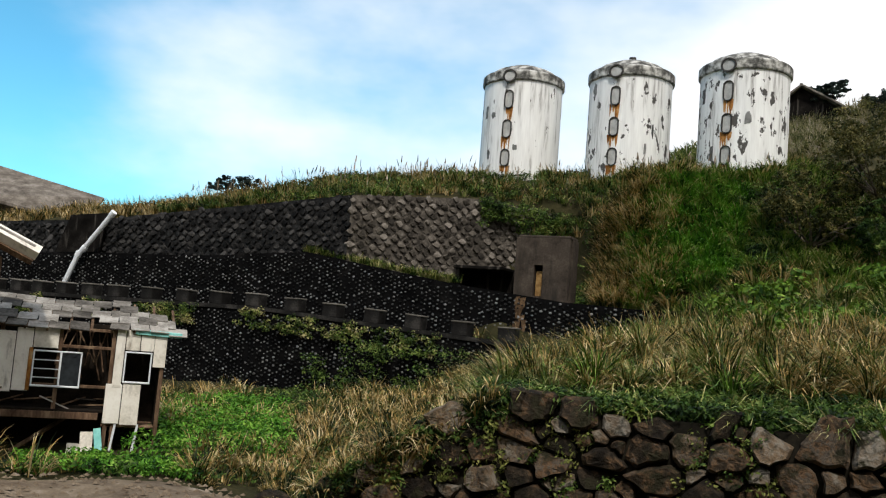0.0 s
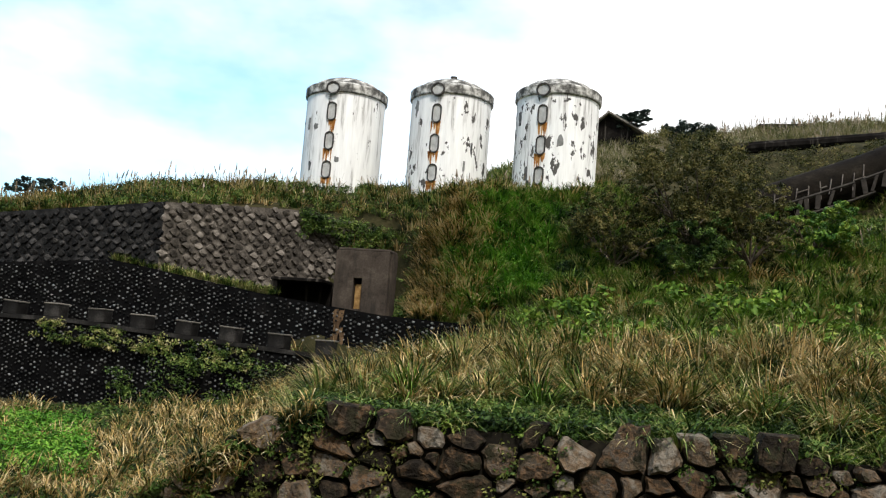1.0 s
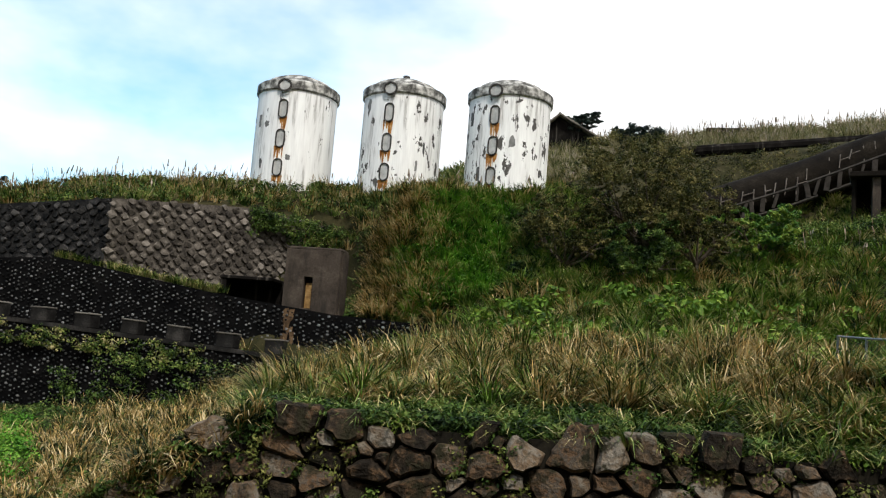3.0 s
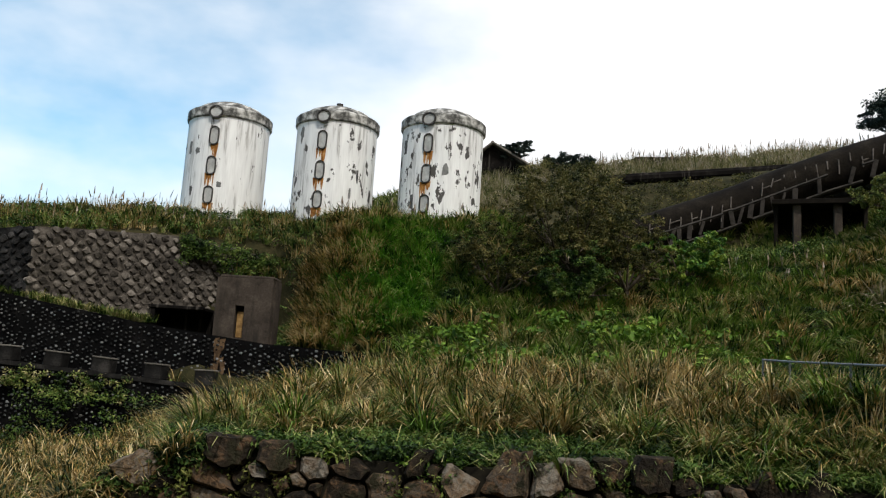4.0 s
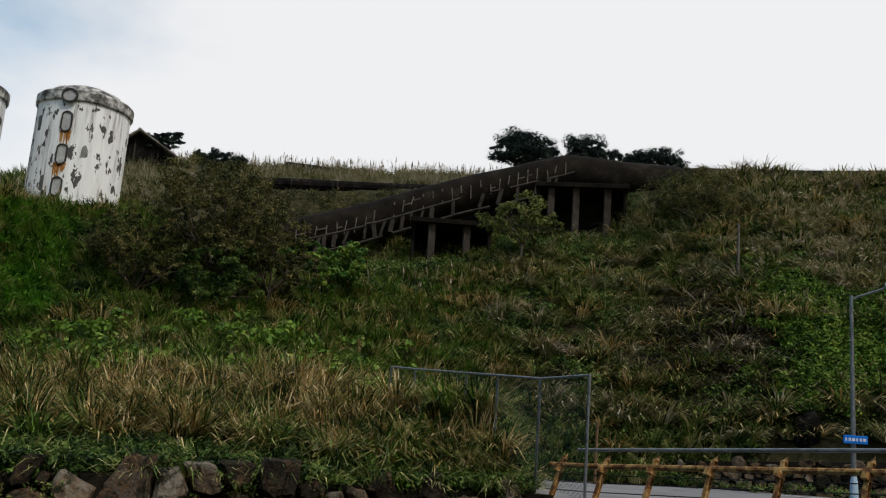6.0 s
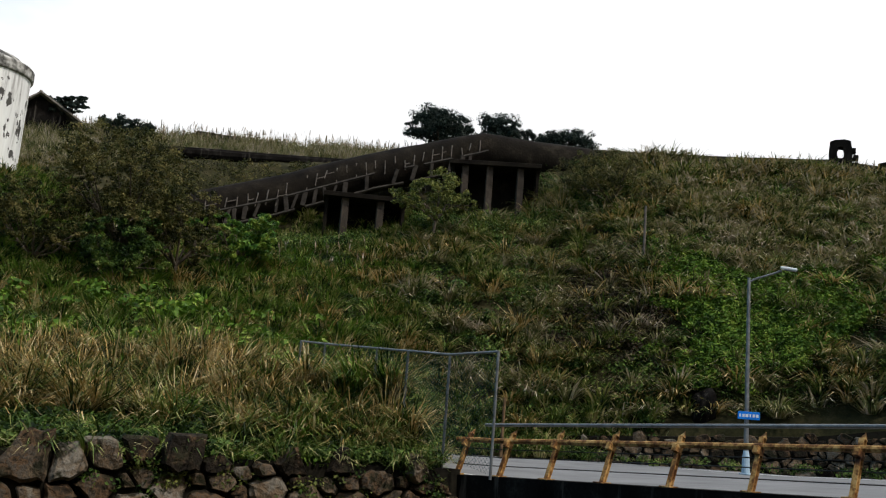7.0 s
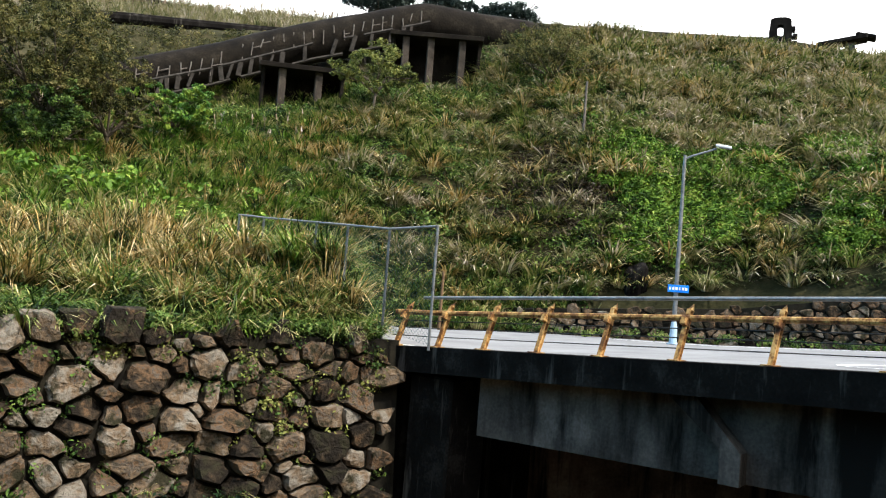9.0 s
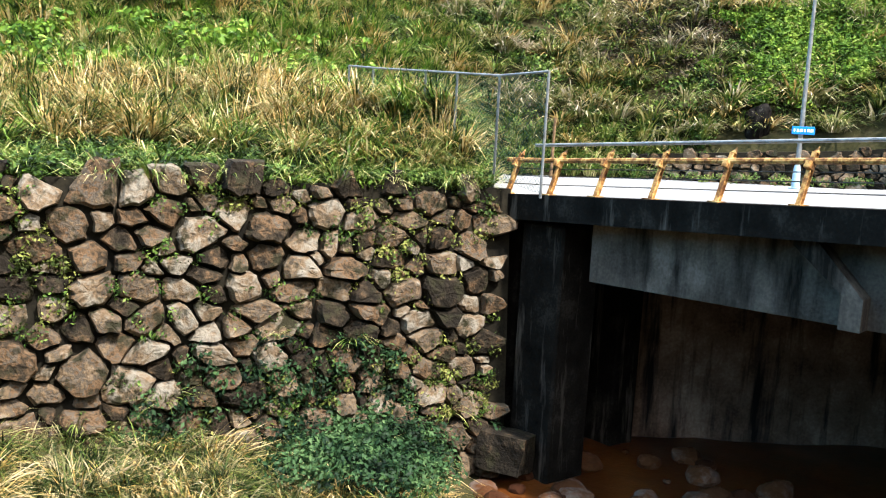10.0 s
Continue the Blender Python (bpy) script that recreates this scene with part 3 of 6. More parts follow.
def stone(cell, to_world, depth, gap, rnd, cut=0.25):
    """Vertices and faces of one stone: a rounded outline, a shoulder and a crown."""
    (cx, cy), poly = cell
    ring = []
    for a, b in zip(poly, poly[1:] + poly[:1]):
        if math.hypot(a[0] - b[0], a[1] - b[1]) < 0.04:
            continue
        for t in (cut, 1 - cut):
            ring.append((a[0] + (b[0] - a[0]) * t, a[1] + (b[1] - a[1]) * t))
    gap *= rnd.uniform(0.4, 2.2)
    if len(ring) < 4:
        return None
    mx, my = sum(p[0] for p in ring) / len(ring), sum(p[1] for p in ring) / len(ring)
    size = max(0.08, min(math.hypot(p[0] - mx, p[1] - my) for p in ring))
    k0 = max(0.3, 1 - gap / size)
    k1 = k0 * rnd.uniform(0.78, 0.94)
    dep = depth * rnd.uniform(0.65, 1.25)
    tu, tv = rnd.uniform(-0.6, 0.6), rnd.uniform(-0.6, 0.6)
    n = len(ring)
    vs = []
    for p in ring:
        k2 = k0 * rnd.uniform(0.93, 1.03)
        vs.append(to_world(mx + (p[0] - mx) * k2, my + (p[1] - my) * k2, -0.05))
    for p in ring:
        k2 = k1 * rnd.uniform(0.86, 1.06)
        x, y = (p[0] - mx) * k2, (p[1] - my) * k2
        vs.append(to_world(mx + x, my + y, dep * (0.8 + rnd.uniform(-0.15, 0.15)) + (x * tu + y * tv) * 0.6))
    vs.append(to_world(mx + rnd.uniform(-0.3, 0.3) * size, my + rnd.uniform(-0.3, 0.3) * size, dep * rnd.uniform(0.85, 1.0)))
    fs = []
    for i in range(n):
        j = (i + 1) % n
        fs.append((i, j, n + j, n + i))
        fs.append((n + i, n + j, 2 * n))
    return vs, fs


def rubble_cells(u0, u1, v0, v1, seed, flat=1.4, sizes=((0.3, 70), (0.235, 420), (0.18, 1100), (0.12, 2200))):
    """Outlines of rough stones of mixed sizes: weighted cells round points thrown large ones first, wider than high."""
    rnd = random.Random(seed)
    pts = []
    for r, tries in sizes:
        for _ in range(tries):
            x, y, q = rnd.uniform(u0, u1) / flat, rnd.uniform(v0, v1), r * rnd.uniform(0.85, 1.15)
            if all((x - a) ** 2 + (y - b) ** 2 > (0.86 * (q + c)) ** 2 for a, b, c in pts):
                pts.append((x, y, q))
    out = []
    for x, y, q in pts:
        poly = [(x - 1.9 * q, y - 1.9 * q), (x + 1.9 * q, y - 1.9 * q), (x + 1.9 * q, y + 1.9 * q), (x - 1.9 * q, y + 1.9 * q)]
        for a, b, c in pts:
            if (a, b) == (x, y) or abs(a - x) > 1.6 or abs(b - y) > 1.6:
                continue
            nx, ny = a - x, b - y
            lim = (a * a + b * b - x * x - y * y + q * q - c * c) / 2
            res = []
            for p, o in zip(poly, poly[1:] + poly[:1]):
                dp, do = p[0] * nx + p[1] * ny - lim, o[0] * nx + o[1] * ny - lim
                if dp <= 0:
                    res.append(p)
                if (dp < 0) != (do < 0):
                    t = dp / (dp - do)
                    res.append((p[0] + (o[0] - p[0]) * t, p[1] + (o[1] - p[1]) * t))
            poly = res
            if len(poly) < 3:
                break
        if len(poly) >= 3:
            out.append(((x * flat, y), [(a * flat, b) for a, b in poly]))
    return out


def boulder_stone(cell, to_world, depth, gap, rnd, cut=0.2):
    """One rough block: a worn outline, a bulging flank, a tilted broken face."""
    (cx, cy), poly = cell
    ring = []
    for a, b in zip(poly, poly[1:] + poly[:1]):
        ln = math.hypot(a[0] - b[0], a[1] - b[1])
        if ln < 0.05:
            continue
        for t in ((cut, 0.5, 1 - cut) if ln > 0.34 else (cut, 1 - cut)):
            ring.append((a[0] + (b[0] - a[0]) * t, a[1] + (b[1] - a[1]) * t))
    ring = [(a + 0.17 * noise.noise((a * 1.4, b * 1.4, 2.0)) + 0.06 * noise.noise((a * 5, b * 5, 7.0)), b + 0.14 * noise.noise((a * 1.4, b * 1.4, 12.0)) + 0.05 * noise.noise((a * 5, b * 5, 17.0))) for a, b in ring]
    n = len(ring)
    if n < 5:
        return None
    mx, my = sum(p[0] for p in ring) / n, sum(p[1] for p in ring) / n
    size = sum(math.hypot(p[0] - mx, p[1] - my) for p in ring) / n
    k0 = max(0.5, 1 - gap * rnd.uniform(0.3, 1.8) / size)
    dep = depth * rnd.uniform(0.55, 1.3) * min(1.25, 0.55 + size)
    tu, tv, tw = rnd.uniform(-0.45, 0.45), rnd.uniform(-0.4, 0.2), rnd.uniform(0.74, 0.9)
    wob = [rnd.uniform(-0.13, 0.05) for _ in ring]
    vs = []
    for k, w, j in ((1.0, -0.08, 0.02), (0.99, 0.6, 0.03), (tw, 1.0, 0.035), (tw * 0.5, 1.03, 0.03)):
        for i, p in enumerate(ring):
            q = k0 * k * (1 + wob[i] + rnd.uniform(-j, j))
            x, y = (p[0] - mx) * q, (p[1] - my) * q
            tilt = (x * tu + y * tv) * max(0.0, w)
            vs.append(to_world(mx + x, my + y, dep * (w + rnd.uniform(-j, j) * 1.4) + tilt if w > 0 else w))
    vs.append(to_world(mx, my, dep * rnd.uniform(1.0, 1.06)))
    fs = []
    for r in range(3):
        for i in range(n):
            j = (i + 1) % n
            fs.append((r * n + i, r * n + j, r * n + n + j, r * n + n + i))
    fs += [(3 * n + i, 3 * n + (i + 1) % n, 4 * n) for i in range(n)]
    return vs, fs


def lay_stones(wall, name, cell_list, to_world, depth, gap, material, seed, singles=300, joined=None, keep=lambda u, v: True, cut=0.25, shape=stone):
    rnd = random.Random(seed)
    kept = [c for c in cell_list if keep(*c[0])]
    made, rv, rf = 0, [], []
    for c in kept:
        st = shape(c, to_world, depth, gap, rnd, cut)
        if st is None:
            continue
        if made < singles:
            ob = new(name, mesh_from(name, st[0], st[1], material))
            ob.parent = wall
            made += 1
        else:
            o = len(rv)
            rv += st[0]
            rf += [tuple(i + o for i in f) for f in st[1]]
    if rv:
        ob = new(name + "work", mesh_from(name + "work", rv, rf, joined or material))
        ob.parent = wall
        tagged(ob, kind="stuff")


# stream wall: its body, then its stones
SW_A, SW_B = Vector((0.98, 17.97)), Vector((15.0, 13.05))
SW_LEN = (SW_B - SW_A).length
sw_dir = (SW_B - SW_A).normalized()
sw_n = Vector((sw_dir.y, -sw_dir.x))


def sw_top(u):
    return lerp_table([(-4.2, 3.9), (-2.6, 5.2), (-0.6, 6.55), (0.2, 6.9), (SW_LEN, 6.9)], u)


def sw_world(u, v, w):
    p = SW_A + sw_dir * u + sw_n * (0.5 * (6.85 - v) / 6.85 + w)
    return (p.x, p.y, v)


bm = bmesh.new()
cols = []
for i in range(40):
    u = -4.2 + (SW_LEN + 4.2) * i / 39
    back = SW_A + sw_dir * u - sw_n * 1.0
    cols.append([bm.verts.new(c) for c in (sw_world(u, -0.5, 0), sw_world(u, sw_top(u) - 0.12, 0), (back.x, back.y, sw_top(u) - 0.15), (back.x, back.y, -0.5))])
for p, q in zip(cols, cols[1:]):
    for k in range(4):
        bm.faces.new((p[k], q[k], q[(k + 1) % 4], p[(k + 1) % 4]))
bm.faces.new(cols[0])
bm.faces.new(cols[-1][::-1])
stream_wall = tagged(part("wall_stream", bm, M_MORTAR), "rough dry-laid field stone wall with ferns in its joints", "wall", kind="structure")


# ---------- tanks ----------
def tank(at, r, h, face_az, finial, label, paint):
    """A domed concrete tank with a capped rim and a column of oval hatches that face the bearing face_az."""
    t = thing("storage_tank", label, "tank", at, group="tanks in a row")
    bm = bmesh.new()
    spin(bm, [(r, 0), (r, h * 0.3), (r * 1.0, h * 0.6), (r, h - 0.6)], 72)
    part("shell", bm, paint, t, smooth=True)
    bm = bmesh.new()
    spin(bm, [(r * 0.98, h - 0.62), (r + 0.09, h - 0.6), (r + 0.12, h - 0.55), (r + 0.12, h - 0.12), (r + 0.04, h - 0.03), (r - 0.1, h)], 56)
    part("rim", bm, M_TANKCAP, t, "mildewed grey concrete rim")
    bm = bmesh.new()
    spin(bm, [(r - 0.08, h - 0.02), (r * 0.75, h + 0.36), (r * 0.45, h + 0.64), (r * 0.2, h + 0.76), (0, h + 0.78)], 40)
    part("dome", bm, M_TANKCAP, t, "shallow mossy concrete dome")
    if finial:
        bm = bmesh.new()
        spin(bm, [(0.16, h + 0.7), (0.16, h + 0.88), (0.2, h + 0.92), (0.2, h + 1.06), (0, h + 1.1)], 10)
        part("vent", bm, M_IRON, t)
    a0 = radians(90 - face_az)
    for k, (zc, hw, hh) in enumerate([(h - 0.42, 0.32, 0.3), (h - 1.75, 0.215, 0.49), (h - 3.45, 0.215, 0.48), (h - 5.1, 0.215, 0.45)]):
        bm_r, bm_p = bmesh.new(), bmesh.new()
        out = r + (0.12 if k == 0 else 0.0)

        def hatch(s, depth, n=20):
            pts = []
            for i in range(n):
                th = 2 * math.pi * i / n
                cx, cz = math.cos(th), math.sin(th)
                uu = hw * s * cx
                vv = (hh - hw) * (1 if cz > 0.2 else -1 if cz < -0.2 else 0) * (k > 0) + (hw if k else hh) * s * cz
                aa = a0 - uu / out
                rr = out + depth
                pts.append((rr * math.cos(aa), rr * math.sin(aa), zc + vv))
            return pts
        outer0, outer1, inner1, inner0 = hatch(1.28, 0.0), hatch(1.24, 0.09), hatch(0.98, 0.09), hatch(0.96, 0.02)
        loops = [[bm_r.verts.new(p) for p in lp] for lp in (outer0, outer1, inner1, inner0)]
        for p, q in zip(loops, loops[1:]):
            for i in range(20):
                j = (i + 1) % 20
                bm_r.faces.new((p[i], p[j], q[j], q[i]))
        bm_p.faces.new([bm_p.verts.new(p) for p in hatch(0.99, 0.035)])
        plate = part("hatch", bm_p, M_HATCH, t, "round grey hatch" if k == 0 else "oval grey hatch")
        part("hatch_frame", bm_r, M_IRON, plate)
        if k:
            # rust runs below the frame
            bm_s = bmesh.new()
            rnd = random.Random(int(at[0] * 10) + k)
            for s in range(8):
                u0 = rnd.uniform(-0.26, 0.3)
                ln, wd = rnd.uniform(0.35, 1.15), rnd.uniform(0.03, 0.1)
                top = zc - hh * 0.9 if k < 3 else zc - hh
                vs = []
                for uu, z in ((u0 - wd, top), (u0 + wd, top), (u0 + wd * 0.5, top - ln * 0.7), (u0, top - ln), (u0 - wd * 0.6, top - ln * 0.6)):
                    aa = a0 - uu / r
                    vs.append(bm_s.verts.new(((r + 0.012 + s * 0.001) * math.cos(aa), (r + 0.012 + s * 0.001) * math.sin(aa), z)))
                bm_s.faces.new(vs)
            tagged(part("rust_stain", bm_s, M_RUSTSTAIN, t, "orange rust streaks"), kind="stuff")
    # patches where the paint has come away
    rnd = random.Random(int(at[0] * 7))
    bm_f = bmesh.new()
    lo, hi, amount = PEEL[int(at[0]) % 3]
    for s in range(amount):
        aa = a0 - rnd.uniform(lo, hi)
        z = rnd.uniform(0.5, h - 0.9)
        w, hgt = rnd.uniform(0.06, 0.17), rnd.uniform(0.12, 0.42)
        n = 13
        vs = []
        for i in range(n):
            th = 2 * math.pi * i / n
            k = rnd.uniform(0.7, 1.2) / max(abs(math.cos(th)), abs(math.sin(th)))
            b = aa + math.cos(th) * w * k / r
            vs.append(bm_f.verts.new(((r + 0.006 + s * 0.0002) * math.cos(b), (r + 0.006 + s * 0.0002) * math.sin(b), z + math.sin(th) * hgt * k)))
        bm_f.faces.new(vs)
    tagged(part("peeled_paint", bm_f, M_PEEL, t, "grey patches where the paint has flaked"), kind="stuff")
    return t


PEEL = [(-1.0, 1.2, 5), (-0.9, 1.25, 7), (-1.0, 1.25, 2)]
TANKS = [((3.98, 51.9, 16.2), 2.28, 7.05, False, -9, "white-painted concrete tank with grey streaks and oval hatches"),
         ((9.8, 49.5, 16.3), 2.28, 7.0, True, -3, "peeling white concrete tank with rusty hatches and a vent"),
         ((15.3, 46.8, 16.4), 2.28, 6.9, False, 3, "badly flaking white concrete tank beside a bush")]
for (at, r, h, fin, off, lab), paint in zip(TANKS, M_TANKS):
    tank(at, r, h, 180 + math.degrees(math.atan2(at[0], at[1])) + 20, fin, lab, paint)


# ---------- bridge and road ----------
def road_z(x, y):
    return 6.64 + (13.05 - y) * 0.061 if y < 13.05 else 6.64 - (y - 13.05) * 0.02


def edge_x(y):
    return 13.725 + 0.1 * y


bm = bmesh.new()
ys = [-8, -4, 0, 3, 6, 9, 11, 13.05, 16, 20, 24, 28]
rows = []
for y in ys:
    x0 = edge_x(y) if y <= 13.05 else 15.03 + (y - 13.05) * 0.06
    x1 = lerp_table([(-8, 37.6), (0, 36.6), (8, 35.3), (17.5, 31.6), (24, 27.0), (28, 22.0)], y)
    rows.append([bm.verts.new((x0 + (x1 - x0) * k / 6, y, road_z(0, y))) for k in range(7)])
for p, q in zip(rows, rows[1:]):
    for k in range(6):
        bm.faces.new((p[k], p[k + 1], q[k + 1], q[k]))
r = bmesh.ops.extrude_face_region(bm, geom=list(bm.faces))
bmesh.ops.translate(bm, verts=[v for v in r["geom"] if isinstance(v, bmesh.types.BMVert)], vec=(0, 0, -0.45))
road = tagged(part("road", bm, M_ROAD), "pale worn concrete road that crosses a bridge", "road", kind="structure")


def road_line(pts, w, name="road_marking"):
    bm = bmesh.new()
    for (x, y), (x2, y2) in zip(pts, pts[1:]):
        d = Vector((x2 - x, y2 - y)).normalized()
        nrm = Vector((-d.y, d.x)) * w / 2
        quad = [bm.verts.new((a + s * nrm.x, b + s * nrm.y, road_z(a, b) + 0.008)) for a, b, s in ((x, y, -1), (x2, y2, -1), (x2, y2, 1), (x, y, 1))]
        bm.faces.new(quad)
    return tagged(part(name, bm, M_WHITE), "worn white painted road line", "road marking", kind="structure")


road_line([(30.2, 16.2), (31.6, 12.5), (32.6, 9.5), (33.4, 6.0), (34.0, 2.0), (34.5, -4)], 0.16)
road_line([(15.6, 12.9), (15.9, 16.0), (16.4, 22.0)], 0.14)
ring_pts = [(17.3 + 0.95 * math.cos(2 * math.pi * i / 28), 3.5 + 0.95 * math.sin(2 * math.pi * i / 28)) for i in range(29)]
road_line(ring_pts, 0.18, "road_marking_ring")

# bridge deck edge, girder, pier and abutment behind
bridge = thing("bridge", "old dark concrete road bridge over the stream", "bridge")


def slab(name, ya, yb, off0, off1, zt0, zt1, material, label="", steps=8, below=None):
    bm = bmesh.new()
    cols = []
    for i in range(steps + 1):
        y = ya + (yb - ya) * i / steps
        t, b = zt0(y), zt1(y)
        cols.append([bm.verts.new(p) for p in ((edge_x(y) + off0, y, b), (edge_x(y) + off0, y, t), (edge_x(y) + off1, y, t), (edge_x(y) + off1, y, b))])
    for p, q in zip(cols, cols[1:]):
        for k in range(4):
            bm.faces.new((p[k], q[k], q[(k + 1) % 4], p[(k + 1) % 4]))
    bm.faces.new(cols[0])
    bm.faces.new(cols[-1][::-1])
    bmesh.ops.bevel(bm, geom=[e for e in bm.edges if len(e.link_faces) == 2 and e.calc_face_angle(0) > 1], offset=0.025, segments=1, affect="EDGES")
    return part(name, bm, material, bridge, label)


slab("deck_edge", 13.06, -8, -0.1, 0.3, lambda y: road_z(0, y) + 0.03, lambda y: road_z(0, y) - 0.52, M_DARKCONC, "near-black concrete deck edge with pale stains")
slab("girder", 11.05, -8, 0.55, 1.0, lambda y: road_z(0, y) - 0.46, lambda y: 5.0 + (11 - y) * 0.033, M_GIRDER, "grey concrete girder with dark water stains")
bm = bmesh.new()
off = 0.12
m = [(edge_x(6.5) + off, 6.55, 6.55), (edge_x(6.2) + off, 6.05, 6.6), (edge_x(5.3) + off, 5.15, 5.72), (edge_x(5.3) + off, 5.15, 5.2), (edge_x(5.4) + off, 5.5, 5.2), (edge_x(5.4) + off, 5.5, 5.75)]
fr = [bm.verts.new(p) for p in m]
bk = [bm.verts.new((p[0] + 0.5, p[1] + 0.05, p[2])) for p in m]
bm.faces.new(fr)
bm.faces.new(bk[::-1])
for i in range(6):
    j = (i + 1) % 6
    bm.faces.new((fr[i], bk[i], bk[j], fr[j]))
part("bracket", bm, M_GIRDER, bridge)
# pier and recess walls: under-deck shade is put into their colour
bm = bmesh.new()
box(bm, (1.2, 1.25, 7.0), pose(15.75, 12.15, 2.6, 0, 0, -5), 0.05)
part("pier", bm, M_DARKCONC, bridge, "near-black concrete pier, darkened for shade under the deck")
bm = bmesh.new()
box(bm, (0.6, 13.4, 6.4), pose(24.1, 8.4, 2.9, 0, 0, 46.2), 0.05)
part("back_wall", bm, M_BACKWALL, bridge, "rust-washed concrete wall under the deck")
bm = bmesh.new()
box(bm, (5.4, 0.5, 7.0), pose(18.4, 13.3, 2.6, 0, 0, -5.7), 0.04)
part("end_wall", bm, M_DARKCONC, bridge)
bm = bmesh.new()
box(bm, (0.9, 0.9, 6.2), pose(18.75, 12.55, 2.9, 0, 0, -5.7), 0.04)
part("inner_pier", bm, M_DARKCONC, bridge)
# unseen wall added at the far end to keep sunlight out
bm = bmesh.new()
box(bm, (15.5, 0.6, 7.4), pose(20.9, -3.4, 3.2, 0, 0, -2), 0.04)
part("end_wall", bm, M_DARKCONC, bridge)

# guard rail
rail = thing("guard_rail", "rusty yellow guard rail with leaning posts and a grey top pipe", "railing")
POST_Y = [13.3, 12.02, 10.72, 9.36, 7.92, 6.38, 4.75, 3.0, 1.2, -0.6, -2.4]
LEAN_IN = 0.42
for y in POST_Y:
    bm = bmesh.new()
    x0, z0 = edge_x(y) + 0.12, road_z(0, y)
    ang = math.degrees(math.atan2(LEAN_IN, 1.02))
    m = pose(x0, y, z0, 0, 0, -5.7) @ pose(0, 0, 0, 0, ang, 0)
    for sx in (-0.045, 0.045):
        box(bm, (0.016, 0.085, 0.98), m @ pose(sx, 0, 0.49), 0.004)
    box(bm, (0.08, 0.02, 0.98), m @ pose(0, 0, 0.49))
    box(bm, (0.26, 0.22, 0.03), pose(x0, y, z0 + 0.035, 0, 0, -5.7))
    box(bm, (0.2, 0.1, 0.14), m @ pose(-0.06, 0, 0.72), 0.01)
    vs = [bm.verts.new(m @ Vector(p)) for p in ((-0.03, -0.05, 0.97), (0.05, -0.05, 0.97), (0.05, 0.05, 0.97), (-0.03, 0.05, 0.97), (0.06, 0, 1.12))]
    for k in range(4):
        bm.faces.new((vs[k], vs[(k + 1) % 4], vs[4]))
    part("post", bm, M_YELLOW, rail)


def rail_line(name, off, up, r, material, label="", ya=13.6, yb=-4, sides=8):
    bm = bmesh.new()
    ysr = [ya + (yb - ya) * i / 14 for i in range(15)]
    tube(bm, [(edge_x(a) + off, a, road_z(0, a) + up) for a in ysr], r, sides)
    part(name, bm, material, rail, label)


rail_line("top_pipe", 0.12 + LEAN_IN * 1.05, 1.10, 0.036, M_GALV, "grey steel top pipe", ya=12.9)
rail_line("rail_beam", 0.12 + LEAN_IN * 0.66, 0.76, 0.055, M_YELLOW, "rusty yellow rail")
for k, up in enumerate((0.24, 0.42, 0.58)):
    rail_line("cable", 0.12 + LEAN_IN * up + 0.06, up, 0.011, M_IRON, sides=5)


# street lamp
def street_lamp(at):
    t = thing("street_lamp", "grey street lamp post with a blue sign strapped to it", "street lamp", at)
    bm = bmesh.new()
    rod(bm, (0, 0, 0.3), (0, 0, 6.75), 0.085, 0.055, 12)
    part("pole", bm, M_GALV, t)
    bm = bmesh.new()
    box(bm, (0.34, 0.34, 0.05), pose(0, 0, 0.03), 0.01)
    rod(bm, (0, 0, 0.03), (0, 0, 0.62), 0.14, 0.12, 12)
    rod(bm, (0, 0, 0.62), (0, 0, 0.8), 0.12, 0.085, 12)
    part("base", bm, M_BLUEGREY, t, "pale blue painted base")
    bm = bmesh.new()
    pts = [(0, 0, 6.6), (0.1, -0.2, 6.72), (0.3, -0.7, 6.9), (0.42, -0.98, 7.02)]
    for a, b in zip(pts, pts[1:]):
        rod(bm, a, b, 0.035, n=8)
    part("arm", bm, M_GALV, t)
    bm = bmesh.new()
    box(bm, (0.2, 0.55, 0.1), pose(0.5, -1.2, 7.09, 8, 0, 23), 0.03)
    lamp_head = part("lamp_head", bm, M_WHITE, t)
    bm = bmesh.new()
    box(bm, (0.15, 0.36, 0.03), pose(0.5, -1.22, 7.03, 8, 0, 23), 0.01)
    part("lens", bm, M_GALV, lamp_head)
    bm = bmesh.new()
    box(bm, (0.72, 0.05, 0.26), pose(-0.06, -0.1, 1.98, 0, 0, -62), 0.01)
    sign = part("sign", bm, M_BLUE, t, "small bright blue sign")
    for k in range(6):
        bm = bmesh.new()
        box(bm, (0.05 + 0.02 * (k % 3), 0.008, 0.1), pose(-0.06, -0.1, 1.98, 0, 0, -62) @ pose(-0.28 + 0.11 * k, -0.029, 0.0))
        part("lettering", bm, M_WHITE, sign)
    bm = bmesh.new()
    spin(bm, [(0.1, 1.9), (0.11, 1.9), (0.11, 2.06), (0.1, 2.06)], 12)
    part("strap", bm, M_BLUE, t)
    return t


street_lamp((30.13, 13.45, road_z(0, 13.45)))


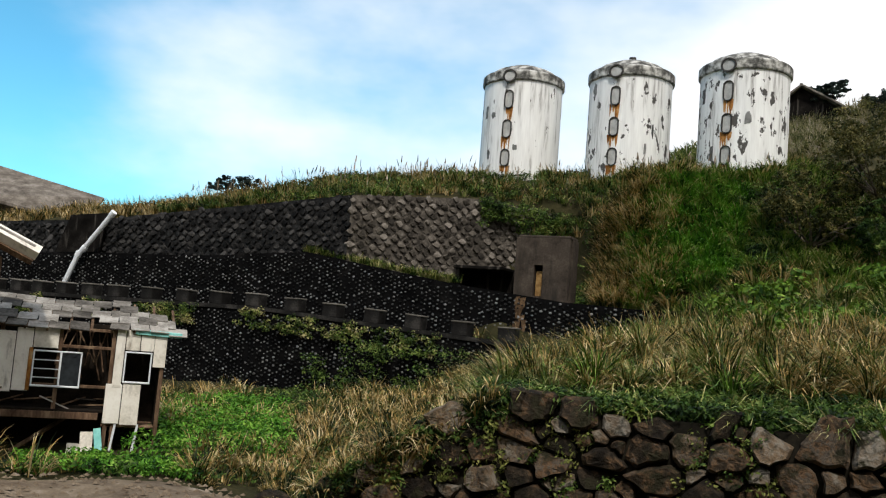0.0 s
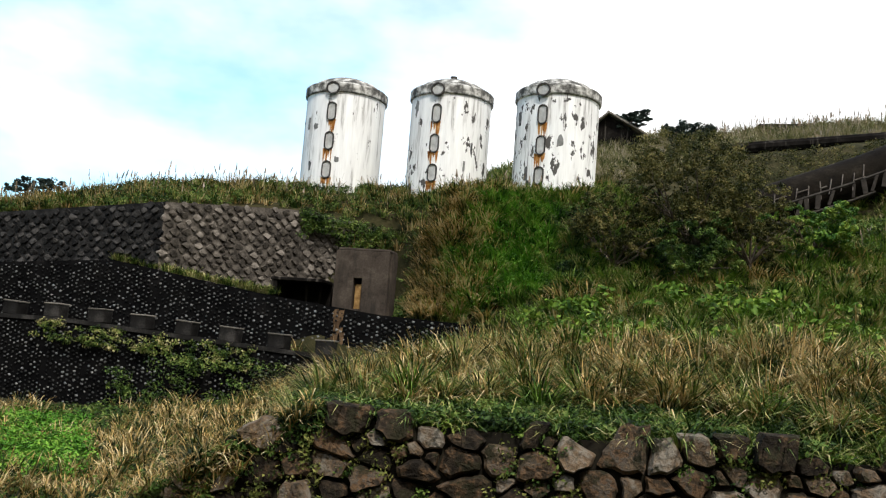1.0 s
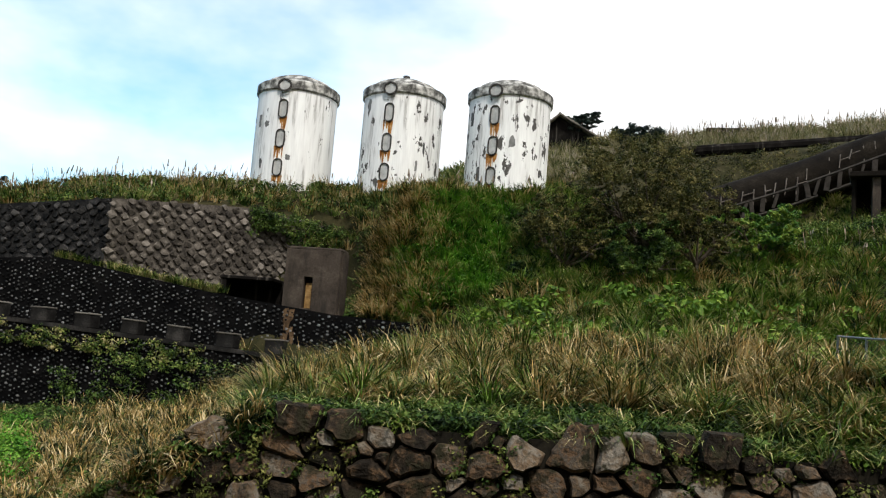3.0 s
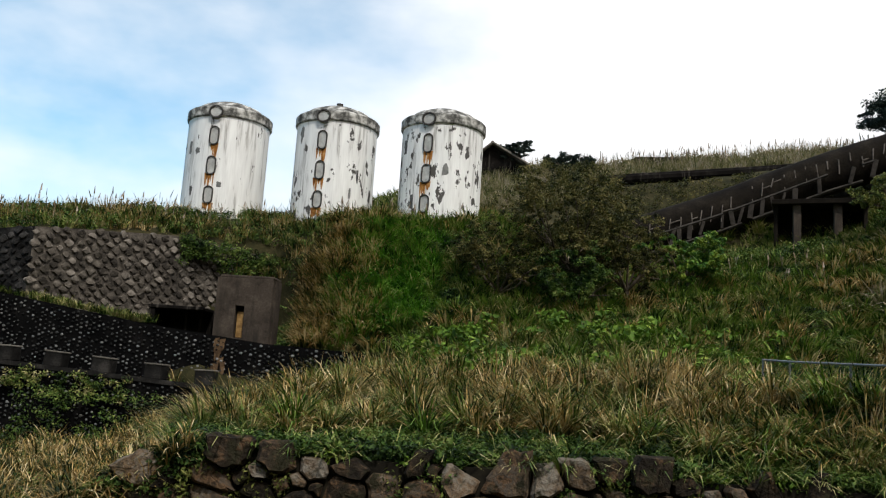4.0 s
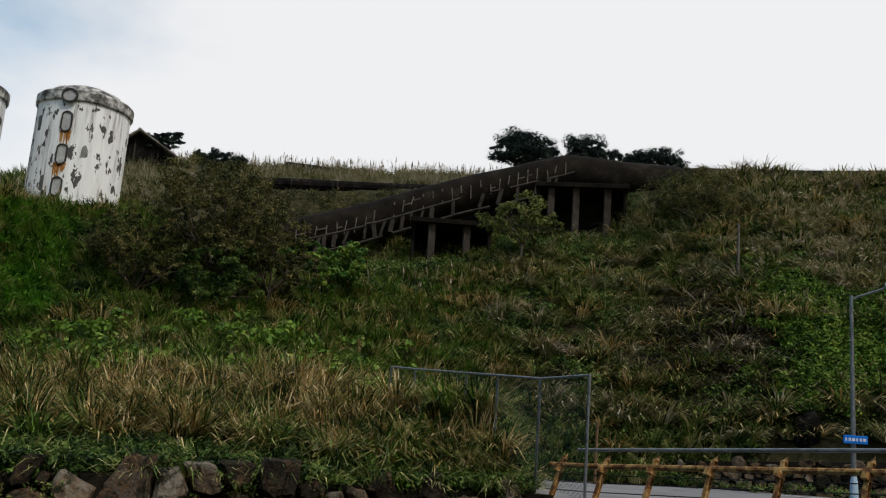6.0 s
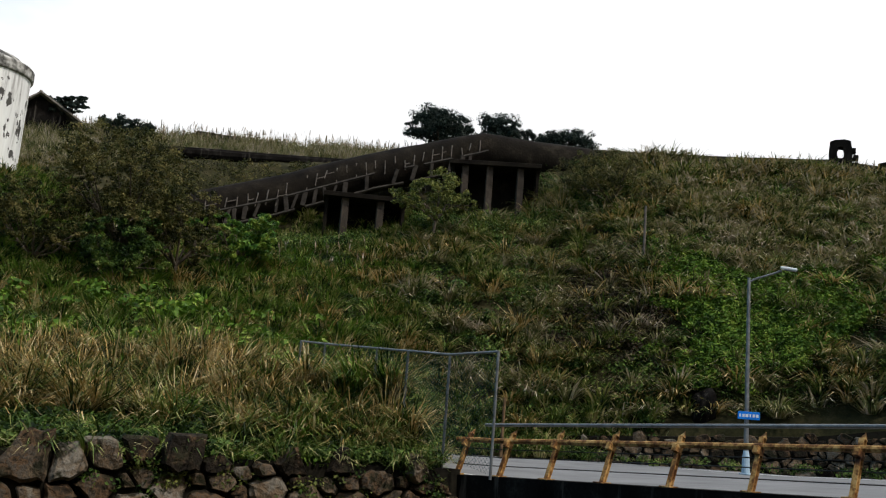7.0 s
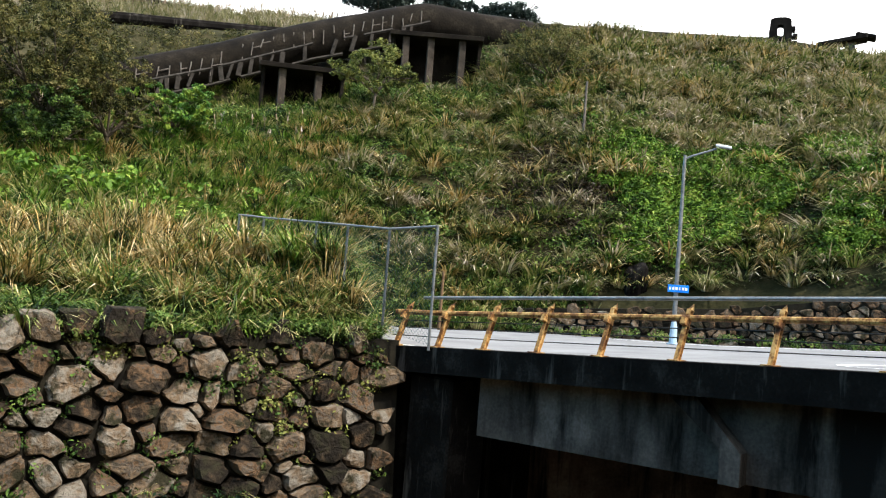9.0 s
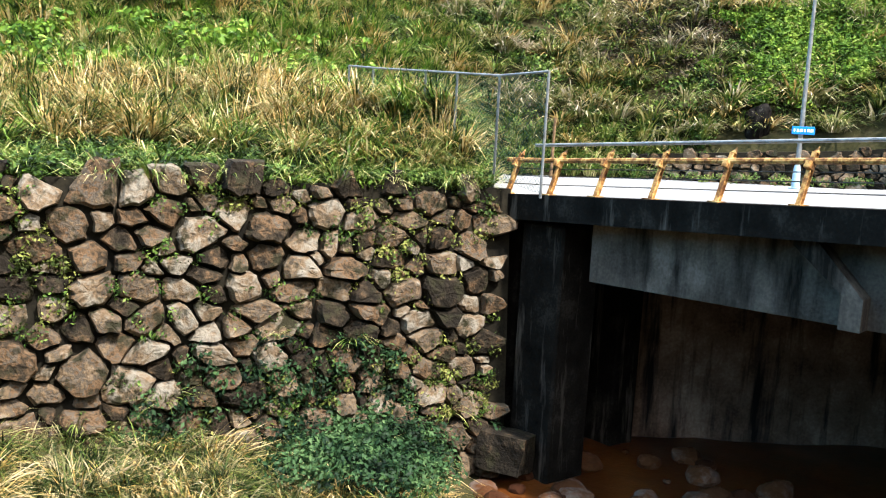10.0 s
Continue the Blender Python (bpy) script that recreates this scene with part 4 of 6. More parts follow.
# ---------- chain-link fence ----------
fence = thing("chain_link_fence", "tall galvanised chain-link fence beside the road", "fence")
FENCE = [((14.75, 12.0), 6.75, 9.29), ((14.8, 13.4), 7.0, 9.21), ((14.98, 14.88), 7.1, 9.29), ((15.13, 16.1), 7.2, 9.35), ((15.41, 18.4), 7.3, 9.47), ((15.56, 19.6), 7.4, 9.55)]
for (x, y), z0, z1 in FENCE:
    bm = bmesh.new()
    rod(bm, (x, y, z0 - (0.3 if y > 12.5 else 0.08)), (x, y, z1 + 0.02), 0.03, n=8)
    part("post", bm, M_GALV, fence)
for ((xa, ya), za, ta), ((xb, yb), zb, tb) in zip(FENCE, FENCE[1:]):
    bm = bmesh.new()
    rod(bm, (xa, ya, ta), (xb, yb, tb), 0.028, n=8)
    part("top_rail", bm, M_GALV, fence)
    a, b = Vector((xa, ya, 0)), Vector((xb, yb, 0))
    L = (b - a).length
    H = (ta - za + tb - zb) / 2
    bm = bmesh.new()
    step = 0.1
    n = int((L + H) / step)
    for sgn in (1, -1):
        for i in range(n):
            s0 = i * step - (H if sgn > 0 else 0)
            p0, p1 = (s0, 0.0), (s0 + sgn * H, H)
            pts = []
            for t in (0, 1):
                pts.append((p0[0] + (p1[0] - p0[0]) * t, p0[1] + (p1[1] - p0[1]) * t))
            lo, hi = 0.0, 1.0
            dx = p1[0] - p0[0]
            ta_, tb_ = sorted(((0 - p0[0]) / dx, (L - p0[0]) / dx))
            lo, hi = max(lo, ta_), min(hi, tb_)
            if hi - lo < 0.02:
                continue

            def wp(t):
                u, v = p0[0] + dx * t, H * t
                base = za + (zb - za) * u / L
                return a + (b - a) * (u / L) + Vector((0, 0, base + v * ((ta + (tb - ta) * u / L) - base) / H))
            rod(bm, wp(lo), wp(hi), 0.0032, n=3, caps=False)
    part("wire_mesh", bm, M_WIRE, fence, "fine green-grey wire mesh")

# posts standing on the slope
for (x, y, z0, z1, r, m, lab) in [(38.8, 22.75, 16.3, 18.8, 0.07, M_RIB, "pale bare wooden post on the grassy slope"), (25.2, 20.1, 6.3, 8.6, 0.06, M_RUSTRUN, "rusty iron post beside the road")]:
    bm = bmesh.new()
    rod(bm, (0, 0, 0), (0.02, 0.01, z1 - z0), r, r * 0.85, 8)
    ob = part("marker_post", bm, m)
    ob.matrix_world = pose(x, y, z0, 0, 0.5, 0)
    tagged(ob, lab, "post")

# boulder beside the road
bm = bmesh.new()
bmesh.ops.create_icosphere(bm, subdivisions=3, radius=1.0)
for v in bm.verts:
    v.co *= 1 + 0.28 * noise.noise(v.co * 1.3) + 0.1 * noise.noise(v.co * 3.5)
    v.co.z *= 1.5
ob = part("boulder", bm, M_DARKCONC)
ob.matrix_world = pose(34.5, 17.2, 8.8, 12, 8, 20) @ Matrix.Diagonal((0.6, 0.55, 0.6, 1))
tagged(ob, "dark brown upright boulder at the foot of the slope", "rock")

# ---------- stone wall beyond the road ----------
FW = [(28.0, 24.0, 6.0, 7.2), (31.5, 17.5, 6.2, 7.75), (34.6, 13.0, 6.4, 8.15), (36.0, 7.9, 6.7, 9.05), (37.4, 0.0, 7.0, 9.4), (38.3, -7.0, 7.4, 9.6)]
FW_S = [0.0]
for p, q in zip(FW, FW[1:]):
    FW_S.append(FW_S[-1] + math.hypot(q[0] - p[0], q[1] - p[1]))


def fw_at(u):
    for (s0, p), (s1, q) in zip(zip(FW_S, FW), zip(FW_S[1:], FW[1:])):
        if u <= s1 or s1 == FW_S[-1]:
            t = (u - s0) / (s1 - s0)
            d = Vector((q[0] - p[0], q[1] - p[1])).normalized()
            return Vector((p[0] + (q[0] - p[0]) * t, p[1] + (q[1] - p[1]) * t)), Vector((d.y, -d.x)), p[2] + (q[2] - p[2]) * t, p[3] + (q[3] - p[3]) * t


def fw_world(u, v, w):
    p, n, b, t = fw_at(u)
    q = p + n * w
    return (q.x, q.y, v)


bm = bmesh.new()
cols = []
for i in range(40):
    u = FW_S[-1] * i / 39
    p, n, b, t = fw_at(u)
    k = p - n * 0.7
    cols.append([bm.verts.new(c) for c in ((p.x, p.y, b - 0.6), (p.x, p.y, t - 0.1), (k.x, k.y, t - 0.1), (k.x, k.y, b - 0.6))])
for p, q in zip(cols, cols[1:]):
    for k in range(4):
        bm.faces.new((p[k], q[k], q[(k + 1) % 4], p[(k + 1) % 4]))
bm.faces.new(cols[0])
bm.faces.new(cols[-1][::-1])
road_wall = tagged(part("wall_roadside", bm, M_MORTAR), "low grey stone retaining wall along the road", "wall", kind="structure")

# bare ground before the houses
bm = bmesh.new()
yard_rows = []
for i in range(26):
    az = -40 + i * 1.2
    row = []
    for j in range(9):
        dd = 14.5 + j * 0.85 + (0.5 * noise.noise((i * 0.4, 3.0, 0.0)) if j == 8 else 0)
        x, y = dd * math.sin(radians(az)), dd * math.cos(radians(az))
        z = ground(x, y) + noise.noise((x * 0.35, y * 0.35, 0.0)) * 0.22 + noise.noise((x * 1.1, y * 1.1, 5.0)) * 0.09
        edge = i == 25 or j in (0, 8)
        row.append(bm.verts.new((x, y, z + (-0.12 if edge else 0.07))))
    yard_rows.append(row)
for p, q in zip(yard_rows, yard_rows[1:]):
    for k in range(8):
        bm.faces.new((p[k], q[k], q[k + 1], p[k + 1]))
tagged(part("ground_yard", bm, M_DIRT, smooth=True), "bare stony brown earth yard", "ground", kind="structure")
rnd = random.Random(77)
rv, rf = [], []
for k in range(700):
    az, dd, s = rnd.uniform(-34, -11), rnd.uniform(16, 21.2), rnd.uniform(0.02, 0.07)
    x, y = dd * math.sin(radians(az)), dd * math.cos(radians(az))
    z = ground(x, y) + noise.noise((x * 0.35, y * 0.35, 0.0)) * 0.22 + noise.noise((x * 1.1, y * 1.1, 5.0)) * 0.09 + 0.08
    o = len(rv)
    for c in ((-1, -0.7, 0), (0.9, -0.8, 0), (1.1, 0.8, 0), (-0.8, 0.9, 0), (rnd.uniform(-0.3, 0.3), rnd.uniform(-0.3, 0.3), 0.9)):
        rv.append((x + c[0] * s * rnd.uniform(0.7, 1.3), y + c[1] * s * rnd.uniform(0.7, 1.3), z + c[2] * s))
    rf += [(o, o + 1, o + 4), (o + 1, o + 2, o + 4), (o + 2, o + 3, o + 4), (o + 3, o, o + 4)]
ob = new("gravel", mesh_from("gravel", rv, rf, M_DIRT))
tagged(ob, "loose pale gravel on the bare yard", "gravel", kind="stuff")

# ---------- ledge blocks on the lower wall ----------
BLOCK_X = [-26.8, -25.1, -23.5, -21.87, -20.49, -18.95, -17.36, -15.79, -13.9, -11.97, -10.16, -8.32, -6.38, -4.56, -2.7, -0.9, 1.06, 2.91]
for i, x in enumerate(BLOCK_X):
    y, z = 37.6 + WALL_SLOPE * x, lerp_table(LEDGE_Z, x)
    bm = bmesh.new()
    box(bm, (0.72, 0.75, 0.56), pose(0, 0, 0.28), 0.04)
    for v in bm.verts:
        v.co += Vector((noise.noise((v.co.x * 3, v.co.y * 3, i)) * 0.04, 0, noise.noise((v.co.x * 3, i, v.co.z)) * 0.04))
    ob = part("parapet_block", bm, M_BLOCK)
    # thin pale slab added so that the block's top reads as lit
    bm = bmesh.new()
    box(bm, (0.76, 0.79, 0.07), pose(0, 0, 0.58), 0.02)
    cap = part("cap", bm, M_BLOCKLIT, ob, "thin slab coloured pale as a lit top")
    ob.matrix_world = pose(x, y + 0.02, z, 0, 1.5 + math.sin(i * 5.1) * 2.5, -23.9 + math.sin(i * 2.3) * 3)
    tagged(ob, "dark weathered concrete block on the wall's ledge", "block", "blocks along the ledge")
bm = bmesh.new()
for a, b in zip(xs, xs[1:]):
    pa, pb = [Vector((x, 37.2 + WALL_SLOPE * x - 0.08, lerp_table(LEDGE_Z, x))) for x in (a, b)]
    for dz0, dz1, dy in ((-0.16, 0.02, 0.0),):
        q = [bm.verts.new(p) for p in (pa + Vector((0, 0, dz0)), pb + Vector((0, 0, dz0)), pb + Vector((0, 0, dz1)), pa + Vector((0, 0, dz1)))]
        k = [bm.verts.new(v.co + Vector((0, 0.5, 0))) for v in q]
        bm.faces.new(q)
        bm.faces.new((q[3], q[2], k[2], k[3]))
        bm.faces.new((q[0], k[0], k[1], q[1]))
part("coping", bm, M_BLOCK, low_wall, "dark weathered concrete coping")


# ---------- stone heads set in the black walls ----------
def knobs(wall, y_of, z0_of, z1_of, step, seed, x0=-28.0, x1=15.0, size=0.062):
    rnd = random.Random(seed)
    verts, faces = [], []
    x = x0
    col = 0
    while x < x1:
        z = z0_of(x) + (step * 0.5 if col % 2 else 0.0)
        while z < z1_of(x) - 0.08:
            if rnd.random() < 0.86:
                s = size * rnd.uniform(0.6, 1.25)
                cx, cz = x + rnd.uniform(-0.035, 0.035), z + rnd.uniform(-0.03, 0.03)
                o = len(verts)
                n = 5
                for k in range(n):
                    th = 2 * math.pi * k / n + rnd.uniform(-0.3, 0.3)
                    ux = cx + s * 1.25 * math.cos(th)
                    verts.append((ux, y_of(ux) - 0.004, cz + s * math.sin(th)))
                for k in range(n):
                    vx, vy, vz = verts[o + k]
                    verts.append((cx + (vx - cx) * 0.6, y_of(cx + (vx - cx) * 0.6) - 0.07, cz + (vz - cz) * 0.6))
                for k in range(n):
                    j = (k + 1) % n
                    faces.append((o + k, o + j, o + n + j, o + n + k))
                faces.append(tuple(o + n + k for k in range(n)))
            z += step
        x += step * 0.95
        col += 1
    ob = new("stone_heads", mesh_from("stone_heads", verts, faces, M_KNOB))
    ob.parent = wall
    tagged(ob, "rows of small pale stone heads", kind="stuff")


knobs(low_wall, lambda x: 37.2 + WALL_SLOPE * x, lambda x: 4.5, lambda x: lerp_table(LEDGE_Z, x) - 0.15, 0.185, 3, size=0.05)
knobs(mid_wall, lambda x: 38.6 + WALL_SLOPE * x, lambda x: lerp_table(LEDGE_Z, x), lambda x: lerp_table(MID_TOP, x), 0.185, 4, size=0.05)


# cobbles of the upper walls
def upl_world(u, v, w):
    y = 39.15 + WALL_SLOPE * u
    return (u - 0.40 * w, y + 0.05 * (v - 9.5) - 0.91 * w, v)


def upr_world(u, v, w):
    y = 41.1 + 0.53 * (u + 4.4)
    return (u + 0.47 * w, y + 0.05 * (v - 9.0) - 0.88 * w, v)


# ---------- concrete chamber on the middle wall ----------
ch = thing("concrete_chamber", "stained brown concrete chamber with a slot and a rust run", "chamber", (4.25, 37.45, 9.4), -23.9)
W, H, D, T = 2.3, 2.95, 0.8, 0.3
for sz, at in (((0.85, T, H), (-0.8, 0, H / 2)), ((1.1, T, H), (0.55, 0, H / 2)), ((0.4, T, 1.15), (-0.19, 0, H - 0.575)), ((0.4, T, 0.5), (-0.19, 0, 0.25)), ((T, D, H), (-W / 2 + T / 2, D / 2 + T / 2, H / 2)), ((T, D, H), (W / 2 - T / 2, D / 2 + T / 2, H / 2)), ((W, 0.2, H), (0, D + T / 2, H / 2))):
    bm = bmesh.new()
    box(bm, sz, pose(*at), 0.015)
    part("wall", bm, M_CHAMBER, ch)
bm = bmesh.new()
box(bm, (W - 0.02, D + 0.28, 0.12), pose(0, D / 2 + 0.0, H + 0.05), 0.03)
part("lid", bm, M_CHAMBER, ch)
bm = bmesh.new()
box(bm, (0.3, 0.04, 1.05), pose(-0.19, 0.1, 1.05), 0.01)
part("sluice_board", bm, M_OCHRE, ch, "ochre rusted sluice board")
bm = bmesh.new()
rnd = random.Random(5)
for k in range(26):
    x0, wd, ln, z0 = 3.36 + rnd.uniform(-0.2, 0.2), rnd.uniform(0.03, 0.09), rnd.uniform(0.2, 0.7), rnd.uniform(8.3, 9.85)
    vs = [bm.verts.new((x0 + a, 38.6 + WALL_SLOPE * (x0 + a) - 0.012 - 0.001 * k, z)) for a, z in ((-wd, z0), (wd, z0 + 0.05), (wd * 0.7, z0 - ln * 0.6), (0, z0 - ln), (-wd, z0 - ln * 0.7))]
    bm.faces.new(vs)
tagged(part("rust_stain", bm, M_RUSTRUN, mid_wall, "brown rust run below the chamber"), kind="stuff")
# low dark chamber beside it
bm = bmesh.new()
box(bm, (2.3, 1.6, 0.14), pose(0, 0.8, 1.25), 0.02)
box(bm, (0.25, 1.5, 1.2), pose(-1.0, 0.8, 0.6))
box(bm, (2.3, 0.2, 1.2), pose(0, 1.5, 0.6))
ob = part("culvert_mouth", bm, M_DARKCONC)
ob.matrix_world = pose(1.55, 38.5, 9.75, 0, 0, -23.9)
tagged(ob, "dark low culvert mouth beside the chamber", "culvert")

# drain pipe and cement patch
pipe = thing("drain_pipe", "white plastic drain pipe down the black wall", "pipe")
pp = [(-16.9, 45.75, 12.85), (-18.5, 46.45, 10.9), (-18.72, 46.5, 10.72), (-19.4, 46.75, 9.1)]
for k, (a, b) in enumerate(zip(pp, pp[1:])):
    bm = bmesh.new()
    rod(bm, a, b, 0.13, n=12)
    part("section" if k != 1 else "elbow", bm, M_PVC, pipe)
for c, d in ((pp[1], pp[0]), (pp[2], pp[3]), (pp[0], pp[1])):
    bm = bmesh.new()
    dd = (Vector(d) - Vector(c)).normalized()
    rod(bm, Vector(c) - dd * 0.05, Vector(c) + dd * 0.2, 0.165, n=12)
    part("collar", bm, M_PVC, pipe)
bm = bmesh.new()
fr = [(-19.8, 12.75), (-17.5, 12.9), (-17.8, 10.85), (-20.6, 10.74)]
v0 = [bm.verts.new((x, 39.15 + WALL_SLOPE * x - 0.32, z)) for x, z in fr]
v1 = [bm.verts.new((x, 39.15 + WALL_SLOPE * x + 0.4, z)) for x, z in fr]
bm.faces.new(v0)
for i in range(4):
    j = (i + 1) % 4
    bm.faces.new((v0[i], v1[i], v1[j], v0[j]))
part("cement_patch", bm, M_DARKCONC, up_wall, "smooth dark cement patch")


# ---------- ruined house ----------
def ruined_house():
    h = thing("ruined_house", "collapsing wooden house with cream boards and torn shingles", "house", (-8.6, 23.5, 4.2), 20)

    def bx(name, x0, x1, z0, z1, y0, y1, m, label="", tilt=0.0, bev=0.01, parent=None):
        bm = bmesh.new()
        box(bm, (x1 - x0, y1 - y0, z1 - z0), pose((x0 + x1) / 2, (y0 + y1) / 2, (z0 + z1) / 2 - 4.2, 0, tilt, 0), bev)
        return part(name, bm, m, parent or h, label)
    # floor, sills and posts
    bx("floor_beam", -6.0, 0.1, 5.12, 5.3, -0.02, 0.14, M_WOOD)
    bx("floor", -6.0, 0.2, 5.3, 5.36, 0.0, 3.6, M_SHADEWOOD)
    bx("floor", 0.2, 1.5, 4.95, 5.0, 0.1, 3.6, M_WOOD)
    for x in (-2.35, -0.98, 0.3, 0.48, 1.55):
        bx("post", x - 0.05, x + 0.05, 5.2 if x < 0.2 else 4.3, 7.45, 0.02, 0.13, M_WOOD)
    for x in (-6, -4, -2.3, 1.4):
        bx("post", x - 0.05, x + 0.05, 4.2, 7.6, 3.5, 3.6, M_WOOD)
    for z in (5.95, 6.95, 7.4):
        bx("rail", -6.0, 0.35, z - 0.04, z + 0.04, 0.03, 0.1, M_WOOD)
    # cream boards
    for x0, x1, z0, z1 in ((-6.0, -4.6, 5.75, 7.35), (-4.6, -3.2, 5.75, 7.35), (-3.2, -2.42, 5.74, 7.2), (-2.4, -2.02, 5.74, 7.25), (-2.0, -1.62, 5.78, 7.35), (-1.6, -1.02, 6.88, 7.42)):
        bx("board", x0, x1, z0, z1, -0.03, 0.0, M_BOARD)
    for x0, x1, z0, z1 in ((0.36, 0.58, 5.95, 7.5), (0.6, 0.95, 6.95, 7.48), (0.97, 1.3, 6.95, 7.44), (1.31, 1.62, 6.55, 7.36), (0.22, 0.62, 5.05, 6.06), (0.64, 1.08, 5.03, 6.08)):
        bx("board", x0, x1, z0, z1, -0.04, -0.01, M_BOARD, tilt=random.uniform(-0.6, 0.6))
    bx("trim", 0.8, 1.98, 7.36, 7.5, -0.1, -0.05, M_TEAL, "torn teal painted fascia", 2)
    # windows
    for x0, x1, z0, z1, bars in ((-1.58, -0.42, 5.9, 6.82, True), (0.6, 1.28, 6.1, 6.92, False)):
        wdw = bx("window", x0, x1, z0, z0 + 0.05, -0.07, 0.0, M_PVC, "white aluminium sliding window with a broken sash" if bars else "empty window opening")
        for a, b, c, d in ((x0, x0 + 0.04, z0, z1), (x1 - 0.04, x1, z0, z1), (x0, x1, z1 - 0.04, z1)) + (((x0 + x1) / 2 + 0.05, (x0 + x1) / 2 + 0.1, z0, z1),) * bars:
            bx("frame", a, b, c, d, -0.06, -0.01, M_PVC, parent=wdw)
        if bars:
            for k in (1, 2, 3):
                bx("glazing_bar", x0 + 0.03, (x0 + x1) / 2 + 0.05, z0 + 0.22 * k, z0 + 0.22 * k + 0.025, -0.05, -0.03, M_PVC, parent=wdw)
            bx("pane", (x0 + x1) / 2 + 0.1, x1 - 0.04, z0 + 0.05, z1 - 0.04, -0.04, -0.03, M_GLASSDARK, parent=wdw)
            bx("trim", x0 - 0.1, x0 - 0.01, z0 - 0.1, z1 + 0.05, -0.06, -0.03, M_RUSTSTAIN, "bare orange wood strip")
    # fallen laths and rubbish on the floor, leaning boards under it
    rnd = random.Random(8)
    for k in range(26):
        x, z = rnd.uniform(-5.5, 0.1), 5.38 + 0.3 * rnd.random()
        bm = bmesh.new()
        box(bm, (rnd.uniform(0.4, 1.3), 0.06, 0.03), pose(x, rnd.uniform(0.1, 1.2), z - 4.2, 0, rnd.uniform(-25, 25), rnd.uniform(-50, 50)))
        part("debris", bm, M_WOOD if k % 3 else M_SHINGLE, h)
    for k in range(12):
        x = rnd.uniform(-1.0, 0.3)
        bm = bmesh.new()
        rod(bm, (x, 0.3 + rnd.random(), 7.4 - 4.2), (x + rnd.uniform(-0.5, 0.5), 0.2 + rnd.random(), rnd.uniform(5.8, 6.6) - 4.2), 0.02, n=5)
        part("lath", bm, M_WOOD, h)
    for x0, z0, ww, hh, m, tl in ((-0.55, 4.2, 0.32, 0.35, M_BOARD, 2), (-0.25, 4.15, 0.3, 0.7, M_BOARD, -2), (0.1, 4.1, 0.18, 0.85, M_TEAL, -10)):
        bm = bmesh.new()
        box(bm, (ww, 0.03, hh), pose(x0 + ww / 2, -0.25, z0 + hh / 2 - 4.2, -12, tl, 0))
        part("fallen_board", bm, m, h, "fallen teal plank" if m is M_TEAL else "fallen cream board")
    for x in (0.5, 1.05):
        bx("stilt", x - 0.03, x + 0.03, 4.2, 5.05, -0.02, 0.05, M_PVC, tilt=6)
    bm = bmesh.new()
    rod(bm, (-1.9, 0.4, 0.0), (-0.6, 0.6, 0.95), 0.06, n=6)
    part("brace", bm, M_WOOD, h)
    # back and added partition keep the inside dark, its shade in their colour
    bx("back_wall", -6, 1.55, 4.0, 7.5, 3.6, 3.66, M_SHADEWOOD)
    bx("side_wall", 1.5, 1.56, 4.9, 7.2, 0.5, 3.6, M_SHADEWOOD)
    bx("partition", -6, 1.5, 4.2, 7.4, 1.2, 1.25, M_SHADEWOOD)
    # rafters and shingles; the roof sags to the right
    def roof_z(x, v):
        return 7.48 - 4.2 + v * 0.34 + 0.06 * math.sin(x * 1.3) - (0.03 * (x - 0.2) ** 2 if x > 0.2 else 0)
    for i in range(16):
        x = -6 + i * 0.52
        bm = bmesh.new()
        rod(bm, (x, -0.08, roof_z(x, -0.08) - 0.06), (x, 2.0, roof_z(x, 2.0) - 0.06), 0.035, n=5)
        part("rafter", bm, M_WOOD, h)
    for j in range(5):
        for i in range(17):
            x0 = -6.2 + i * 0.49 + (0.2 if j % 2 else 0)
            v0 = -0.14 + j * 0.42
            if rnd.random() < 0.16 or x0 > 1.85 - j * 0.35:
                continue
            bm = bmesh.new()
            zc = roof_z(x0 + 0.24, v0 + 0.25)
            box(bm, (0.47, 0.56, 0.018), pose(x0 + 0.24, v0 + 0.25, zc + 0.012 * (j % 2) + rnd.uniform(0, 0.03), 18.5 + rnd.uniform(-2, 2), rnd.uniform(-2, 3), rnd.uniform(-4, 4)))
            part("shingle", bm, M_SHINGLE, h)
    return h


ruined_house()


# eave of the house beside it
def eave_house():
    h = thing("timber_house", "dark timber house end with a pale roof verge", "house", (-9.55, 19.9, 4.15), 25)
    bm = bmesh.new()
    rod(bm, (0.6, -0.3, 4.92), (-2.2, -0.3, 6.19), 0.17, n=4)
    part("verge_board", bm, M_BOARD, h)
    bm = bmesh.new()
    rod(bm, (0.5, -0.24, 4.74), (-2.2, -0.24, 5.97), 0.1, n=4)
    part("verge_board", bm, M_WOOD, h)
    bm = bmesh.new()
    box(bm, (3.2, 4.0, 0.1), pose(-0.95, 1.6, 5.7, 0, 24, 0), 0.02)
    part("roof", bm, M_SHINGLE, h)
    bm = bmesh.new()
    box(bm, (3.0, 0.12, 4.8), pose(-1.62, 0.1, 2.4), 0.02)
    part("wall", bm, M_WOOD, h)
    for z in (3.75, 4.2, 4.65):
        bm = bmesh.new()
        box(bm, (0.3, 0.05, 0.3), pose(-0.32, 0.02, z - 0.15), 0.01)
        p = part("window", bm, M_PVC, h)
        bm = bmesh.new()
        box(bm, (0.2, 0.02, 0.22), pose(-0.32, -0.01, z - 0.15))
        part("pane", bm, M_GLASSDARK, p)
    return h


eave_house()


